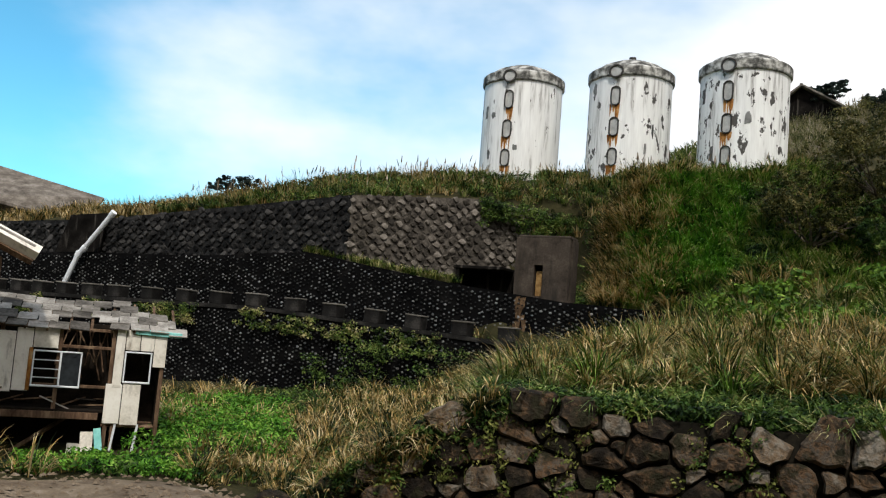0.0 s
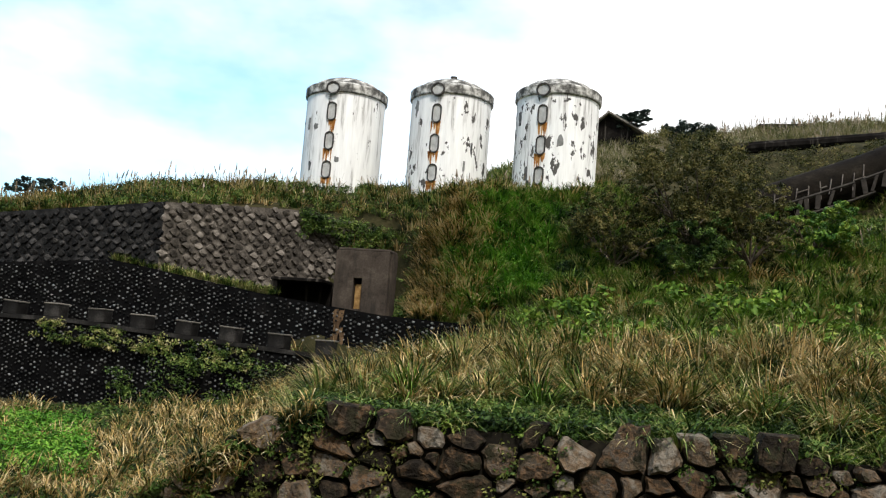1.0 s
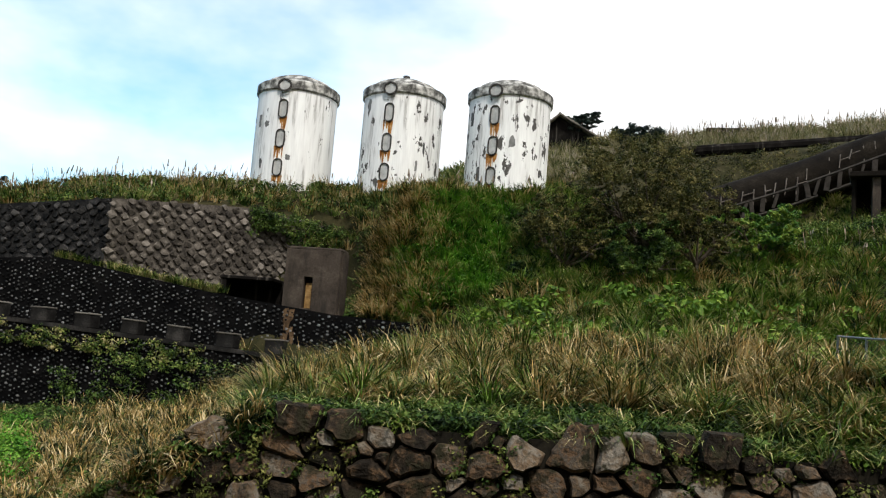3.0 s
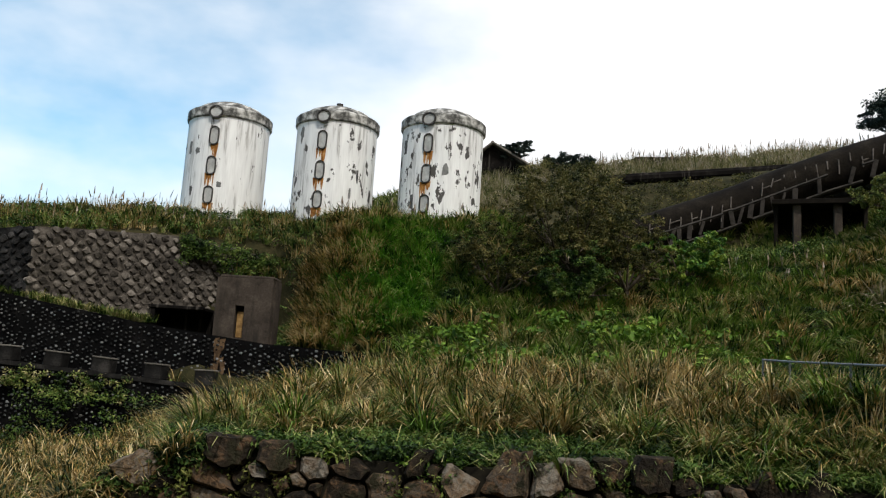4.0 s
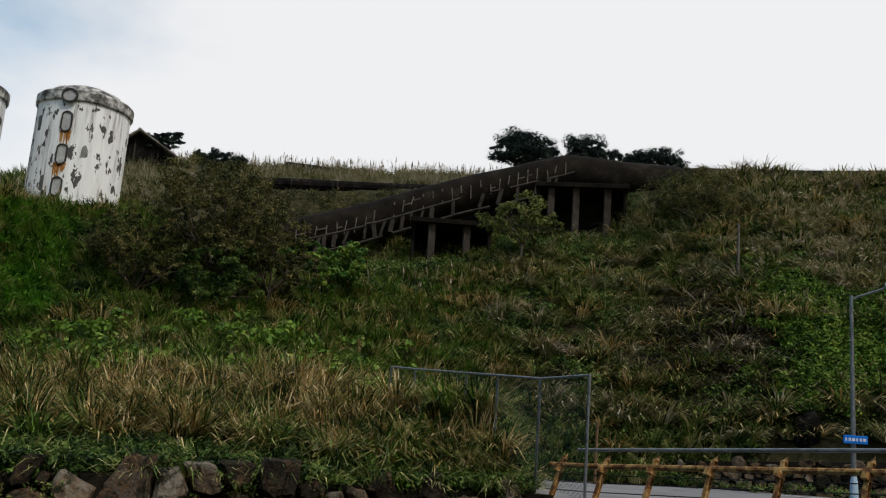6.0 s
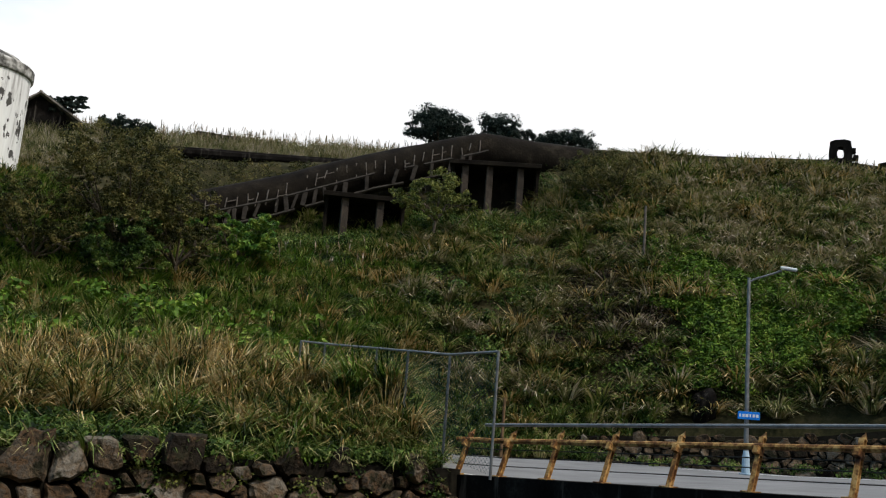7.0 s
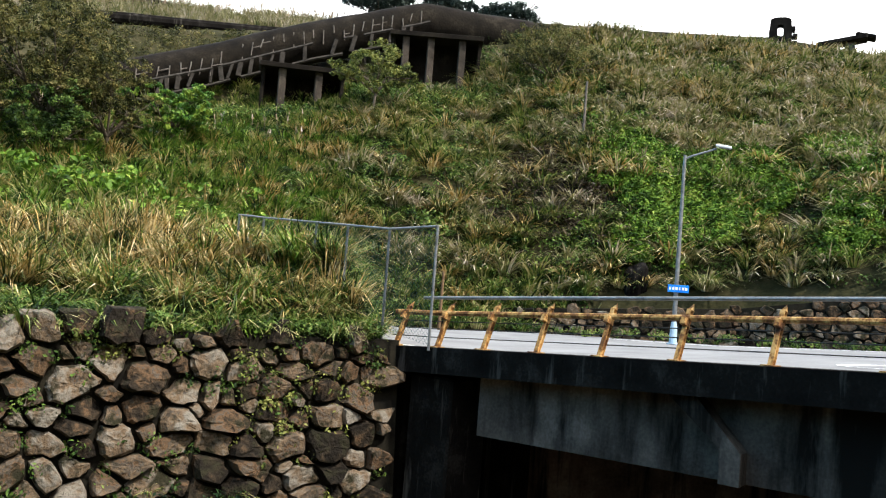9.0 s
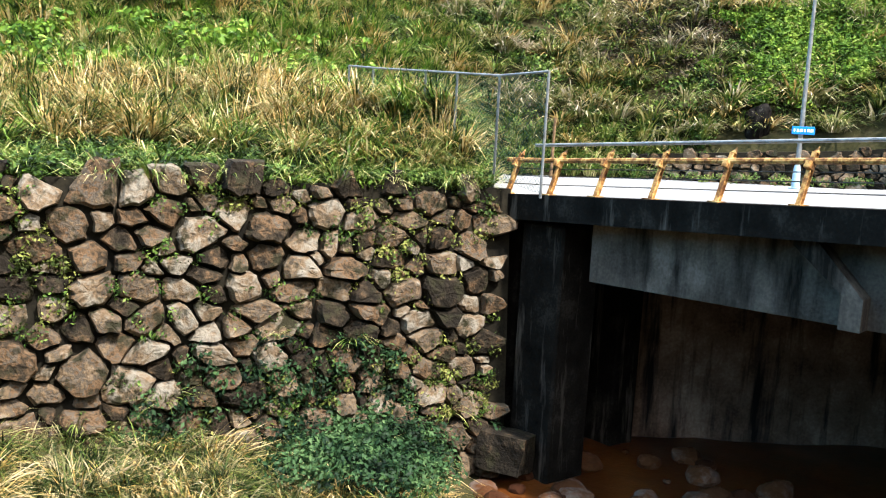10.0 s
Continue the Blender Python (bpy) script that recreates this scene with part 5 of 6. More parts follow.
# ---------- far buildings ----------
def far_house():
    h = thing("hillside_house", "long house with a grey shingle roof above the wall", "house", (-27.6, 58.0, 12.6), 12)
    bm = bmesh.new()
    inv = h.matrix_world.inverted()
    pts = [tuple(inv @ Vector(p)) for p in ((-40, 55.5, 14.9), (-30.3, 57.6, 14.6), (-24.3, 60.0, 13.6), (-23.8, 62.4, 15.6), (-31.4, 62.6, 17.3), (-40, 62.8, 19.2))]
    vs = [bm.verts.new(p) for p in pts]
    vb = [bm.verts.new((p[0], p[1], p[2] - 0.18)) for p in pts]
    bm.faces.new(vs)
    bm.faces.new(vb[::-1])
    for i in range(6):
        j = (i + 1) % 6
        bm.faces.new((vs[i], vb[i], vb[j], vs[j]))
    part("roof", bm, M_FARROOF, h)
    bm = bmesh.new()
    box(bm, (9, 3.6, 2.0), pose(-7.0, 2.6, 0.9), 0.02)
    part("wall", bm, M_BOARD, h)
    bm = bmesh.new()
    box(bm, (4.4, 2.4, 1.2), pose(-0.6, 2.6, 0.9), 0.02)
    part("shed", bm, M_DARKCONC, h)
    for x in (-5.2, -3.4):
        bm = bmesh.new()
        box(bm, (1.2, 0.1, 0.9), pose(x, 0.76, 1.1), 0.01)
        p = part("window", bm, M_PVC, h)
        bm = bmesh.new()
        box(bm, (1.0, 0.05, 0.7), pose(x, 0.7, 1.1))
        part("pane", bm, M_GLASSDARK, p)
    return h


far_house()


def hut(at, rz):
    h = thing("hut", "small dark gabled hut on the skyline", "hut", at, rz)
    bm = bmesh.new()
    prof = [(-2.0, 0), (2.0, 0), (2.0, 1.3), (-0.6, 3.0), (-2.0, 1.7)]
    a = [bm.verts.new((x, 0, z)) for x, z in prof]
    b = [bm.verts.new((x, 3, z)) for x, z in prof]
    bm.faces.new(a)
    bm.faces.new(b[::-1])
    for i in range(5):
        j = (i + 1) % 5
        bm.faces.new((a[i], b[i], b[j], a[j]))
    part("wall", bm, M_DARKCONC, h)
    for (x0, z0), (x1, z1) in (((-0.7, 3.1), (3.2, 0.9)), ((-0.5, 3.1), (-2.4, 1.5))):
        bm = bmesh.new()
        L = math.hypot(x1 - x0, z1 - z0)
        box(bm, (L, 3.8, 0.14), pose((x0 + x1) / 2, 1.3, (z0 + z1) / 2 + 0.05, 0, math.degrees(math.atan2(z0 - z1, x1 - x0)), 0), 0.02)
        part("roof", bm, M_SHINGLE, h)
    return h


hut((25.9, 64.6, 25.2), -20)


# ---------- flue on the hillside ----------
FLUE = [Vector(p) for p in ((22.5, 50.3, 16.4), (25.5, 49.3, 17.3), (28.7, 48.1, 18.5), (33.75, 45.9, 20.6), (38.6, 43.3, 22.95), (42.0, 41.4, 24.3), (45.3, 39.4, 25.7), (48.5, 37.2, 25.6), (51.5, 34.6, 25.5), (54.5, 31.5, 25.6), (58.5, 27.2, 25.75), (62.5, 22.4, 26.0), (66, 17, 25.2))]


def flue():
    f = thing("flue_tunnel", "broken brown concrete flue that climbs the hill", "flue")
    bm = bmesh.new()
    rings = []
    fine = []
    for a, b in zip(FLUE, FLUE[1:]):
        n = max(2, int((b - a).length / 0.8))
        fine += [a + (b - a) * i / n for i in range(n)]
    fine.append(FLUE[-1])
    for i, p in enumerate(fine):
        d = (fine[min(i + 1, len(fine) - 1)] - fine[max(i - 1, 0)]).normalized()
        side = d.cross(Vector((0, 0, 1))).normalized()
        up = side.cross(d)
        ring = []
        for k in range(18):
            th = 2 * math.pi * k / 18
            r = 1.32 * (1 + 0.05 * noise.noise((i * 0.3, math.cos(th), math.sin(th))))
            ring.append(bm.verts.new(p + side * (r * math.cos(th)) + up * (r * math.sin(th))))
        rings.append(ring)
    for p, q in zip(rings, rings[1:]):
        for k in range(18):
            bm.faces.new((p[k], p[(k + 1) % 18], q[(k + 1) % 18], q[k]))
    bm.faces.new(rings[0])
    bm.faces.new(rings[-1][::-1])
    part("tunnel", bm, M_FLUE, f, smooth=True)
    # bare ribs on its flank, the skirt of posts below, and the props under it
    rnd = random.Random(11)
    total = []
    for a, b in zip(FLUE[1:9], FLUE[2:9]):
        n = max(2, int((b - a).length / 0.62))
        total += [(a + (b - a) * i / n, (b - a).normalized()) for i in range(n)]
    for i, (p, d) in enumerate(total):
        side = d.cross(Vector((0, 0, 1))).normalized()
        if i > 34:
            continue
        if rnd.random() < 0.85:
            a0 = radians(rnd.uniform(8, 35))
            bm = bmesh.new()
            a = p + side * 1.38 * math.cos(a0) + Vector((0, 0, 1.38 * math.sin(a0)))
            ln = rnd.uniform(0.5, 1.1)
            rod(bm, a, a + Vector((rnd.uniform(-0.25, 0.15), -0.05, -ln)) + side * 0.12, 0.04, 0.03, 5)
            part("rib", bm, M_RIB, f)
            if rnd.random() < 0.3:
                bm = bmesh.new()
                rod(bm, a + Vector((0, 0, -ln * 0.4)) + side * 0.08, a + d * rnd.uniform(0.3, 0.7) + Vector((0, 0, -ln * 0.4)) + side * 0.08, 0.035, 0.03, 5)
                part("rib", bm, M_RIB, f)
        if i > 6 and rnd.random() < 0.82:
            bm = bmesh.new()
            q = p + side * 1.5 + Vector((0, 0, -0.45)) + d * rnd.uniform(-0.15, 0.15)
            box(bm, (rnd.uniform(0.14, 0.3), 0.14, rnd.uniform(0.8, 1.15)), Matrix.Translation(q + Vector((0, 0, -0.35))) @ pose(0, 0, 0, 0, rnd.uniform(-16, 16), math.degrees(math.atan2(d.y, d.x))), 0.01)
            part("skirt_post", bm, M_FLUERIB, f)
    for a, b in zip(total[6:35], total[7:36]):
        for dz in (-0.35, -1.35):
            if rnd.random() < 0.22:
                continue
            bm = bmesh.new()
            sa, sb = [t[1].cross(Vector((0, 0, 1))).normalized() * 1.5 for t in (a, b)]
            rod(bm, a[0] + sa + Vector((0, 0, dz)), b[0] + sb + Vector((0, 0, dz)), 0.1, n=4)
            part("skirt_rail", bm, M_FLUERIB, f)
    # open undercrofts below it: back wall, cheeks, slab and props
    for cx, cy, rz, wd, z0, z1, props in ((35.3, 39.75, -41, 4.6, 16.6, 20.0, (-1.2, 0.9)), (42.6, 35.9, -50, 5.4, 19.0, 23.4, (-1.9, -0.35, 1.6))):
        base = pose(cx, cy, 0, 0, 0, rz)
        # near-black walls and slab carry the hollows' shade in their colour
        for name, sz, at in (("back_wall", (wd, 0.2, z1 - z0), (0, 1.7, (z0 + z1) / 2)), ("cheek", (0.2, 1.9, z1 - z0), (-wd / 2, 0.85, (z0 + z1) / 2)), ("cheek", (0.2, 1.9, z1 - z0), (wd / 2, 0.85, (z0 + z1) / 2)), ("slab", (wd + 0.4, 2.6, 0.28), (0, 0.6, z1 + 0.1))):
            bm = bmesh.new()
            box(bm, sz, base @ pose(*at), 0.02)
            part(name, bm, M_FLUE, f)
        for u in props:
            bm = bmesh.new()
            box(bm, (0.42, 0.42, z1 - z0), base @ pose(u, -0.2, (z0 + z1) / 2, 0, 0, 8), 0.03)
            part("prop", bm, M_CHAMBER, f)
    return f


flue()
# second, thinner flue line higher up and a broken wall on the ridge
bm = bmesh.new()
ridge_line = [(24.5, 60.0, 23.3), (29.5, 57.5, 24.1), (33, 55.8, 24.6), (37, 53.8, 25.0), (42, 51.0, 25.5), (46, 47.5, 25.9)]
for a, b in zip(ridge_line, ridge_line[1:]):
    rod(bm, a, b, 0.42, n=10)
ob = part("pipeline", bm, M_DARKCONC)
tagged(ob, "dark concrete pipeline across the hill", "pipeline")
bm = bmesh.new()
box(bm, (4, 0.8, 1.2), pose(39.5, 63.0, ground(39.5, 63.0) + 0.3, 0, 2, -35), 0.05)
ob = part("ruined_wall", bm, M_DARKCONC)
tagged(ob, "low dark ruined wall in the ridge grass", "wall")

# arch ruin and slab on the skyline
ar = thing("gate_ruin", "dark ruined concrete frame with an oval hole", "ruin", (60.6, 20.8, 25.0), -70)
bm = bmesh.new()
n = 16
outer, inner = [], []
for i in range(n):
    th = 2 * math.pi * i / n
    c, s = math.cos(th), math.sin(th)
    k = 1 / max(abs(c), abs(s))
    outer.append((0.74 * c * min(k, 1.25) + 0.06 * noise.noise((i, 1, 0)), 1.55 * s * min(k, 1.3) + 1.5))
    inner.append((0.2 * c * min(k, 1.2), 0.4 * s * min(k, 1.2) + 2.15))
f0 = [[bm.verts.new((x, y, z)) for x, z in lp] for lp, y in ((outer, 0), (inner, 0), (inner, 0.8), (outer, 0.8))]
for p, q in zip(f0, f0[1:] + f0[:1]):
    for i in range(n):
        j = (i + 1) % n
        bm.faces.new((p[i], p[j], q[j], q[i]))
part("frame", bm, M_DARKCONC, ar)
for i in range(5):
    bm = bmesh.new()
    box(bm, (0.35, 0.7, 0.3), pose(0.72 + 0.1 * (i % 2) + 0.06 * (5 - i), 0.4, 0.3 + 0.5 * i, 0, 0, 0), 0.03)
    part("block", bm, M_DARKCONC, ar)
sl = thing("broken_slab", "broken concrete slab propped on a post", "slab", (60.2, 16.9, 24.3), -76)
bm = bmesh.new()
box(bm, (3.0, 1.4, 0.26), pose(0.2, 0, 1.45, 0, -9, 0), 0.03)
box(bm, (1.2, 1.2, 0.2), pose(1.6, 0, 1.75, 0, 12, 0), 0.03)
part("slab", bm, M_DARKCONC, sl)
bm = bmesh.new()
box(bm, (0.6, 0.6, 1.6), pose(0.7, 0, 0.6), 0.03)
part("prop", bm, M_CONCRETE, sl)

# ---------- stream ----------
bm = bmesh.new()
bmesh.ops.create_grid(bm, x_segments=60, y_segments=60, size=0.5, matrix=pose(17, 4, 0.42) @ Matrix.Diagonal((26, 26, 1, 1)))
for v in bm.verts:
    v.co.z += 0.06 * noise.noise(v.co * 0.9) + 0.03 * noise.noise(v.co * 2.7)
tagged(part("water", bm, M_BED, smooth=True), "shallow rust-orange stream over stained gravel", "stream", kind="structure")
rnd = random.Random(21)
for k in range(56):
    if k < 14:
        x, y, s = rnd.uniform(13.2, 15.6), rnd.uniform(10.6, 12.6), rnd.uniform(0.12, 0.34)
    else:
        x, y, s = rnd.uniform(14.5, 20.0), rnd.uniform(4.5, 12.0), rnd.uniform(0.08, 0.42)
    bm = bmesh.new()
    bmesh.ops.create_icosphere(bm, subdivisions=2, radius=s)
    o = Vector((k * 3.1, 0, 0))
    for v in bm.verts:
        v.co *= 1 + 0.35 * noise.noise(v.co / s * 0.9 + o)
        v.co.z *= 0.6
    ob = part("stream_rock", bm, M_BEDROCK)
    ob.matrix_world = pose(x, y, 0.46 + s * 0.1, 0, 0, rnd.uniform(0, 360))
    tagged(ob, "rust-stained rock in the shallow stream", "rock", "rocks in the stream")
bm = bmesh.new()
bmesh.ops.create_cube(bm, size=1.0)
bmesh.ops.subdivide_edges(bm, edges=list(bm.edges), cuts=3, use_grid_fill=True)
for v in bm.verts:
    v.co *= 1 + 0.14 * noise.noise(v.co * 1.7) + (0.2 * (0.75 - v.co.length) if v.co.length > 0.62 else 0)
    v.co.z *= 0.8
ob = part("boulder", bm, M_STONE)
ob.matrix_world = pose(14.5, 12.25, 1.15, 4, 7, 22)
tagged(ob, "square grey boulder at the foot of the pier", "rock")

# ---------- vegetation ----------
RNG = np.random.default_rng(7)


def polar(n, az0, az1, d0, d1):
    """n points spread evenly over a sector of the ground."""
    az = RNG.uniform(az0, az1, n)
    d = np.sqrt(RNG.uniform(d0 * d0, d1 * d1, n))
    return az, d


def on_ground(az, d, sink=0.05):
    z = ground_arrays(az, d)
    x, y = d * np.sin(np.radians(az)), d * np.cos(np.radians(az))
    bump = np.array([noise.noise((a * 0.35, b * 0.35, 0.0)) * 0.22 + noise.noise((a * 1.1, b * 1.1, 5.0)) * 0.09 for a, b in zip(x, y)])
    return np.column_stack([x, y, z + bump - sink])


def patchy(pts, scale, level, seed=0.0):
    """Keeps points where a wide noise is above level."""
    k = np.array([noise.noise((p[0] * scale, p[1] * scale, seed)) for p in pts])
    return pts[k > level]


def big_mesh(name, verts, quads, tris, material):
    me = bpy.data.meshes.new(name)
    nv, nq, nt = len(verts), len(quads), len(tris)
    me.vertices.add(nv)
    me.vertices.foreach_set("co", verts.astype(np.float32).ravel())
    me.loops.add(nq * 4 + nt * 3)
    me.polygons.add(nq + nt)
    me.loops.foreach_set("vertex_index", np.concatenate([quads.ravel(), tris.ravel()]).astype(np.int32))
    me.polygons.foreach_set("loop_start", np.concatenate([np.arange(nq) * 4, nq * 4 + np.arange(nt) * 3]).astype(np.int32))
    me.materials.append(material)
    me.update(calc_edges=True)
    return new(name, me)


def blades(name, roots, per, length, width, material, label, category="grass", droop=0.8, spread=0.14, lean=0.35, parent=None):
    """Tufts of arching blades, three pieces a blade, as one object."""
    nt = len(roots)
    n = nt * per
    tuft = np.repeat(np.arange(nt), per)
    size = RNG.uniform(0.55, 1.45, nt)[tuft]
    yaw = RNG.uniform(0, 2 * np.pi, n)
    out = np.column_stack([np.cos(yaw), np.sin(yaw), np.zeros(n)])
    side = np.column_stack([-np.sin(yaw + RNG.uniform(-0.6, 0.6, n)), np.cos(yaw + RNG.uniform(-0.6, 0.6, n)), np.zeros(n)])
    base = roots[tuft] + out * (RNG.uniform(0, 1, n) ** 0.7 * spread * size)[:, None]
    L = RNG.uniform(length[0], length[1], n) * size
    le = RNG.uniform(0.05, lean, n) + 0.05
    dr = RNG.uniform(0.25, 1.0, n) * droop
    up = np.array([0, 0, 1.0])

    def at(s):
        return base + out * (L * (le * s + dr * 0.55 * s ** 2.2))[:, None] + up * (L * (s * (1 - 0.25 * le) - dr * 0.62 * s ** 2.6))[:, None]
    w = (RNG.uniform(width[0], width[1], n) / 2)[:, None] * side
    p1, p2, p3 = at(0.4), at(0.75), at(1.0)
    verts = np.stack([base - w * 0.7, base + w * 0.7, p1 - w, p1 + w, p2 - w * 0.75, p2 + w * 0.75, p3], axis=1).reshape(-1, 3)
    o = (np.arange(n) * 7)[:, None]
    quads = np.concatenate([o + np.array([0, 1, 3, 2]), o + np.array([2, 3, 5, 4])])
    tris = o + np.array([4, 5, 6])
    ob = big_mesh(name, verts, quads, tris, material)
    if parent is not None:
        ob.parent = parent
    return tagged(ob, label, category, kind="stuff") if label else ob


def tussocks(name, roots, per, length, width, mixed, label, lean=0.75, droop=1.25, spread=0.2):
    """Separate mop-headed tussocks; mixed: (material, share) pairs, one material for each tussock, in drifts."""
    drift = np.array([noise.noise((p[0] * 0.55, p[1] * 0.55, 31.0)) for p in roots]) * 0.5 + RNG.uniform(0, 1, len(roots))
    order = np.argsort(np.argsort(drift)) / max(1, len(roots))
    lo = 0.0
    for material, share in mixed:
        sel = roots[(order >= lo) & (order < lo + share)]
        lo += share
        if len(sel):
            blades(name, sel, per, length, width, material, label, droop=droop, spread=spread, lean=lean)


def leaves(name, centres, per, radius, size, material, label="", category="plants", flat=0.6, parent=None, stuff=True, up_bias=0.5):
    """Clumps of small folded leaves, as one object. radius: how far a clump spreads, one number or one for each."""
    nc = len(centres)
    n = nc * per
    c = np.repeat(np.arange(nc), per)
    rad = (np.asarray(radius) * np.ones(nc))[c]
    v = RNG.normal(size=(n, 3))
    v /= np.linalg.norm(v, axis=1)[:, None]
    rr = RNG.uniform(0.25, 1, n) ** 0.6
    pos = centres[c] + v * (rad * rr)[:, None] * np.array([1, 1, flat])
    nor = v * (1 - up_bias) + RNG.normal(size=(n, 3)) * 0.45 + np.array([0, 0, up_bias])
    nor /= np.linalg.norm(nor, axis=1)[:, None]
    t = np.cross(nor, RNG.normal(size=(n, 3)))
    t /= np.linalg.norm(t, axis=1)[:, None]
    b = np.cross(nor, t)
    s = RNG.uniform(size[0], size[1], n)[:, None]
    verts = np.stack([pos - t * s * 0.6, pos + b * s * 0.3 + nor * s * 0.1, pos + t * s * 0.6, pos - b * s * 0.3 + nor * s * 0.1], axis=1).reshape(-1, 3)
    o = (np.arange(n) * 4)[:, None]
    tris = np.concatenate([o + np.array([0, 2, 1]), o + np.array([0, 3, 2])])
    ob = big_mesh(name, verts, np.zeros((0, 4), int), tris, material)
    if parent is not None:
        ob.parent = parent
    if label:
        tagged(ob, label, category, kind="stuff" if stuff else "")
    return ob


def plumes(name, roots, height, label):
    """Thin stems with feathery heads."""
    n = len(roots)
    up = np.array([0, 0, 1.0])
    yaw = RNG.uniform(0, 2 * np.pi, n)
    out = np.column_stack([np.cos(yaw), np.sin(yaw), np.zeros(n)])
    side = np.column_stack([-np.sin(yaw), np.cos(yaw), np.zeros(n)])
    h = RNG.uniform(height[0], height[1], n)[:, None]
    tip = roots + up * h + out * h * RNG.uniform(0.03, 0.22, n)[:, None]
    mid = roots + up * h * 0.75 + out * h * 0.06
    w = 0.012
    verts = np.stack([roots - side * w, roots + side * w, mid + side * w, mid - side * w, mid + side * 0.05, tip + side * 0.02, tip - side * 0.02, mid - side * 0.05], axis=1).reshape(-1, 3)
    o = (np.arange(n) * 8)[:, None]
    quads = np.concatenate([o + np.array([0, 1, 2, 3]), o + np.array([4, 5, 6, 7])])
    return tagged(big_mesh(name, verts, quads, np.zeros((0, 3), int), M_PLUME), label, "grass", kind="stuff")


def bush(name, at, radius, height, clumps, per, size, material, label, limbs=9, seed=0, flat=0.75, trunk=0.1, stand=0.35):
    """A shrub or small tree: trunk, forking limbs, and a crown of leaf clumps round the limbs' ends."""
    rnd = random.Random(seed)
    at = (at[0], at[1], ground(at[0], at[1]) - 0.1)
    t = thing(name, label, "tree" if height > 3 else "bush", at)
    bm = bmesh.new()
    fork = Vector((0.05 * height, 0, height * stand))
    rod(bm, (0, 0, -0.4), fork, trunk, trunk * 0.75, 7)
    ends = []
    for k in range(limbs):
        a = 2 * math.pi * k / limbs + rnd.uniform(-0.4, 0.4)
        rr = radius * rnd.uniform(0.35, 0.85)
        mid = fork + Vector((math.cos(a) * rr * 0.5, math.sin(a) * rr * 0.5, height * rnd.uniform(0.08, 0.25)))
        rod(bm, fork, mid, trunk * 0.55, trunk * 0.35, 6)
        for j in range(3):
            e = mid + Vector((math.cos(a + rnd.uniform(-0.7, 0.7)) * rr * 0.55, math.sin(a + rnd.uniform(-0.7, 0.7)) * rr * 0.55, height * rnd.uniform(-0.08, 0.3)))
            rod(bm, mid, e, trunk * 0.3, trunk * 0.1, 5)
            ends.append(e)
    part("trunk", bm, M_BARK, t)
    cs, rs = [], []
    mid_z = height * (0.5 + stand * 0.35)
    half = height - mid_z
    lobes = []
    for k in range(max(9, clumps // 14)):
        q = Vector((rnd.gauss(0, 1), rnd.gauss(0, 1), rnd.gauss(0, 1))).normalized()
        q *= (0.74 + 0.3 * noise.noise(q * 1.9 + Vector((seed * 7.3, 0, 0)))) * rnd.uniform(0.6, 1.05)
        lobes.append((Vector((q.x * radius, q.y * radius, mid_z + q.z * half)), radius * rnd.uniform(0.2, 0.36)))
    for e in ends:
        lobes.append((e, radius * rnd.uniform(0.14, 0.24)))
    for k in range(clumps):
        c, r = lobes[k % len(lobes)]
        q = Vector((rnd.gauss(0, 1), rnd.gauss(0, 1), rnd.gauss(0.45, 0.8))).normalized()
        cs.append(c + Vector((q.x * r, q.y * r, q.z * r * 0.6)))
        rs.append(r * (rnd.uniform(0.4, 0.65) if material is M_PINE else rnd.uniform(0.22, 0.42)))
    leaves("crown", np.array([tuple(c) for c in cs]), per, np.array(rs), size, material, parent=t, flat=flat, up_bias=0.35)
    return t


def wall_d(az):
    a = np.radians(az)
    return 17.28 / (np.sin(a) * 0.331 + np.cos(a) * 0.9436)


def wall_top(n, az0, az1, reach, lift=0.0):
    """Points along the stream wall's top and just behind it."""
    az = RNG.uniform(az0, az1, n)
    d = wall_d(az) + RNG.uniform(0.05, reach, n)
    p = on_ground(az, d)
    p[:, 2] = np.maximum(p[:, 2], 6.72) + lift
    return p


# tall tawny grass on the mound behind the stream wall
az, d = polar(470, 3.5, 47, 19.6, 28)
mound = patchy(on_ground(az, d), 0.6, -0.35)
tussocks("tall_grass", mound, 120, (0.8, 1.4), (0.02, 0.04), ((M_TALL, 0.5), (M_REED, 0.33), (M_SLOPE, 0.17)), "tall tawny silvergrass tussocks mixed with green")
az, d = polar(150, 6, 46, 20.5, 27.5)
blades("grass_stalks", on_ground(az, d), 22, (0.9, 1.5), (0.012, 0.024), M_TALL, "thin upright dry stalks in the silvergrass", droop=0.45, spread=0.25, lean=0.3)
blades("wall_top_grass", wall_top(210, 3.2, 47.5, 2.2), 50, (0.35, 0.85), (0.018, 0.034), M_REED, "grass hanging over the stone wall", droop=1.4, spread=0.15, lean=0.8)
leaves("ground_herbs", patchy(wall_top(1900, 3.2, 47.5, 3.4, 0.24), 0.5, -0.4), 40, 0.33, (0.05, 0.13), M_HERB, "low green herbs along the wall's top")
az, d = polar(1500, 3.5, 47, 20.5, 28)
leaves("mound_herbs", on_ground(az, d, -0.12), 26, 0.36, (0.06, 0.15), M_HERB, "dark low growth between the tussocks")
leaves("creeper", patchy(wall_top(520, 8, 47, 2.0, 0.1), 0.6, 0.08, 3.0), 50, 0.28, (0.05, 0.11), M_BRIGHT, "bright green creeper at the wall's top")

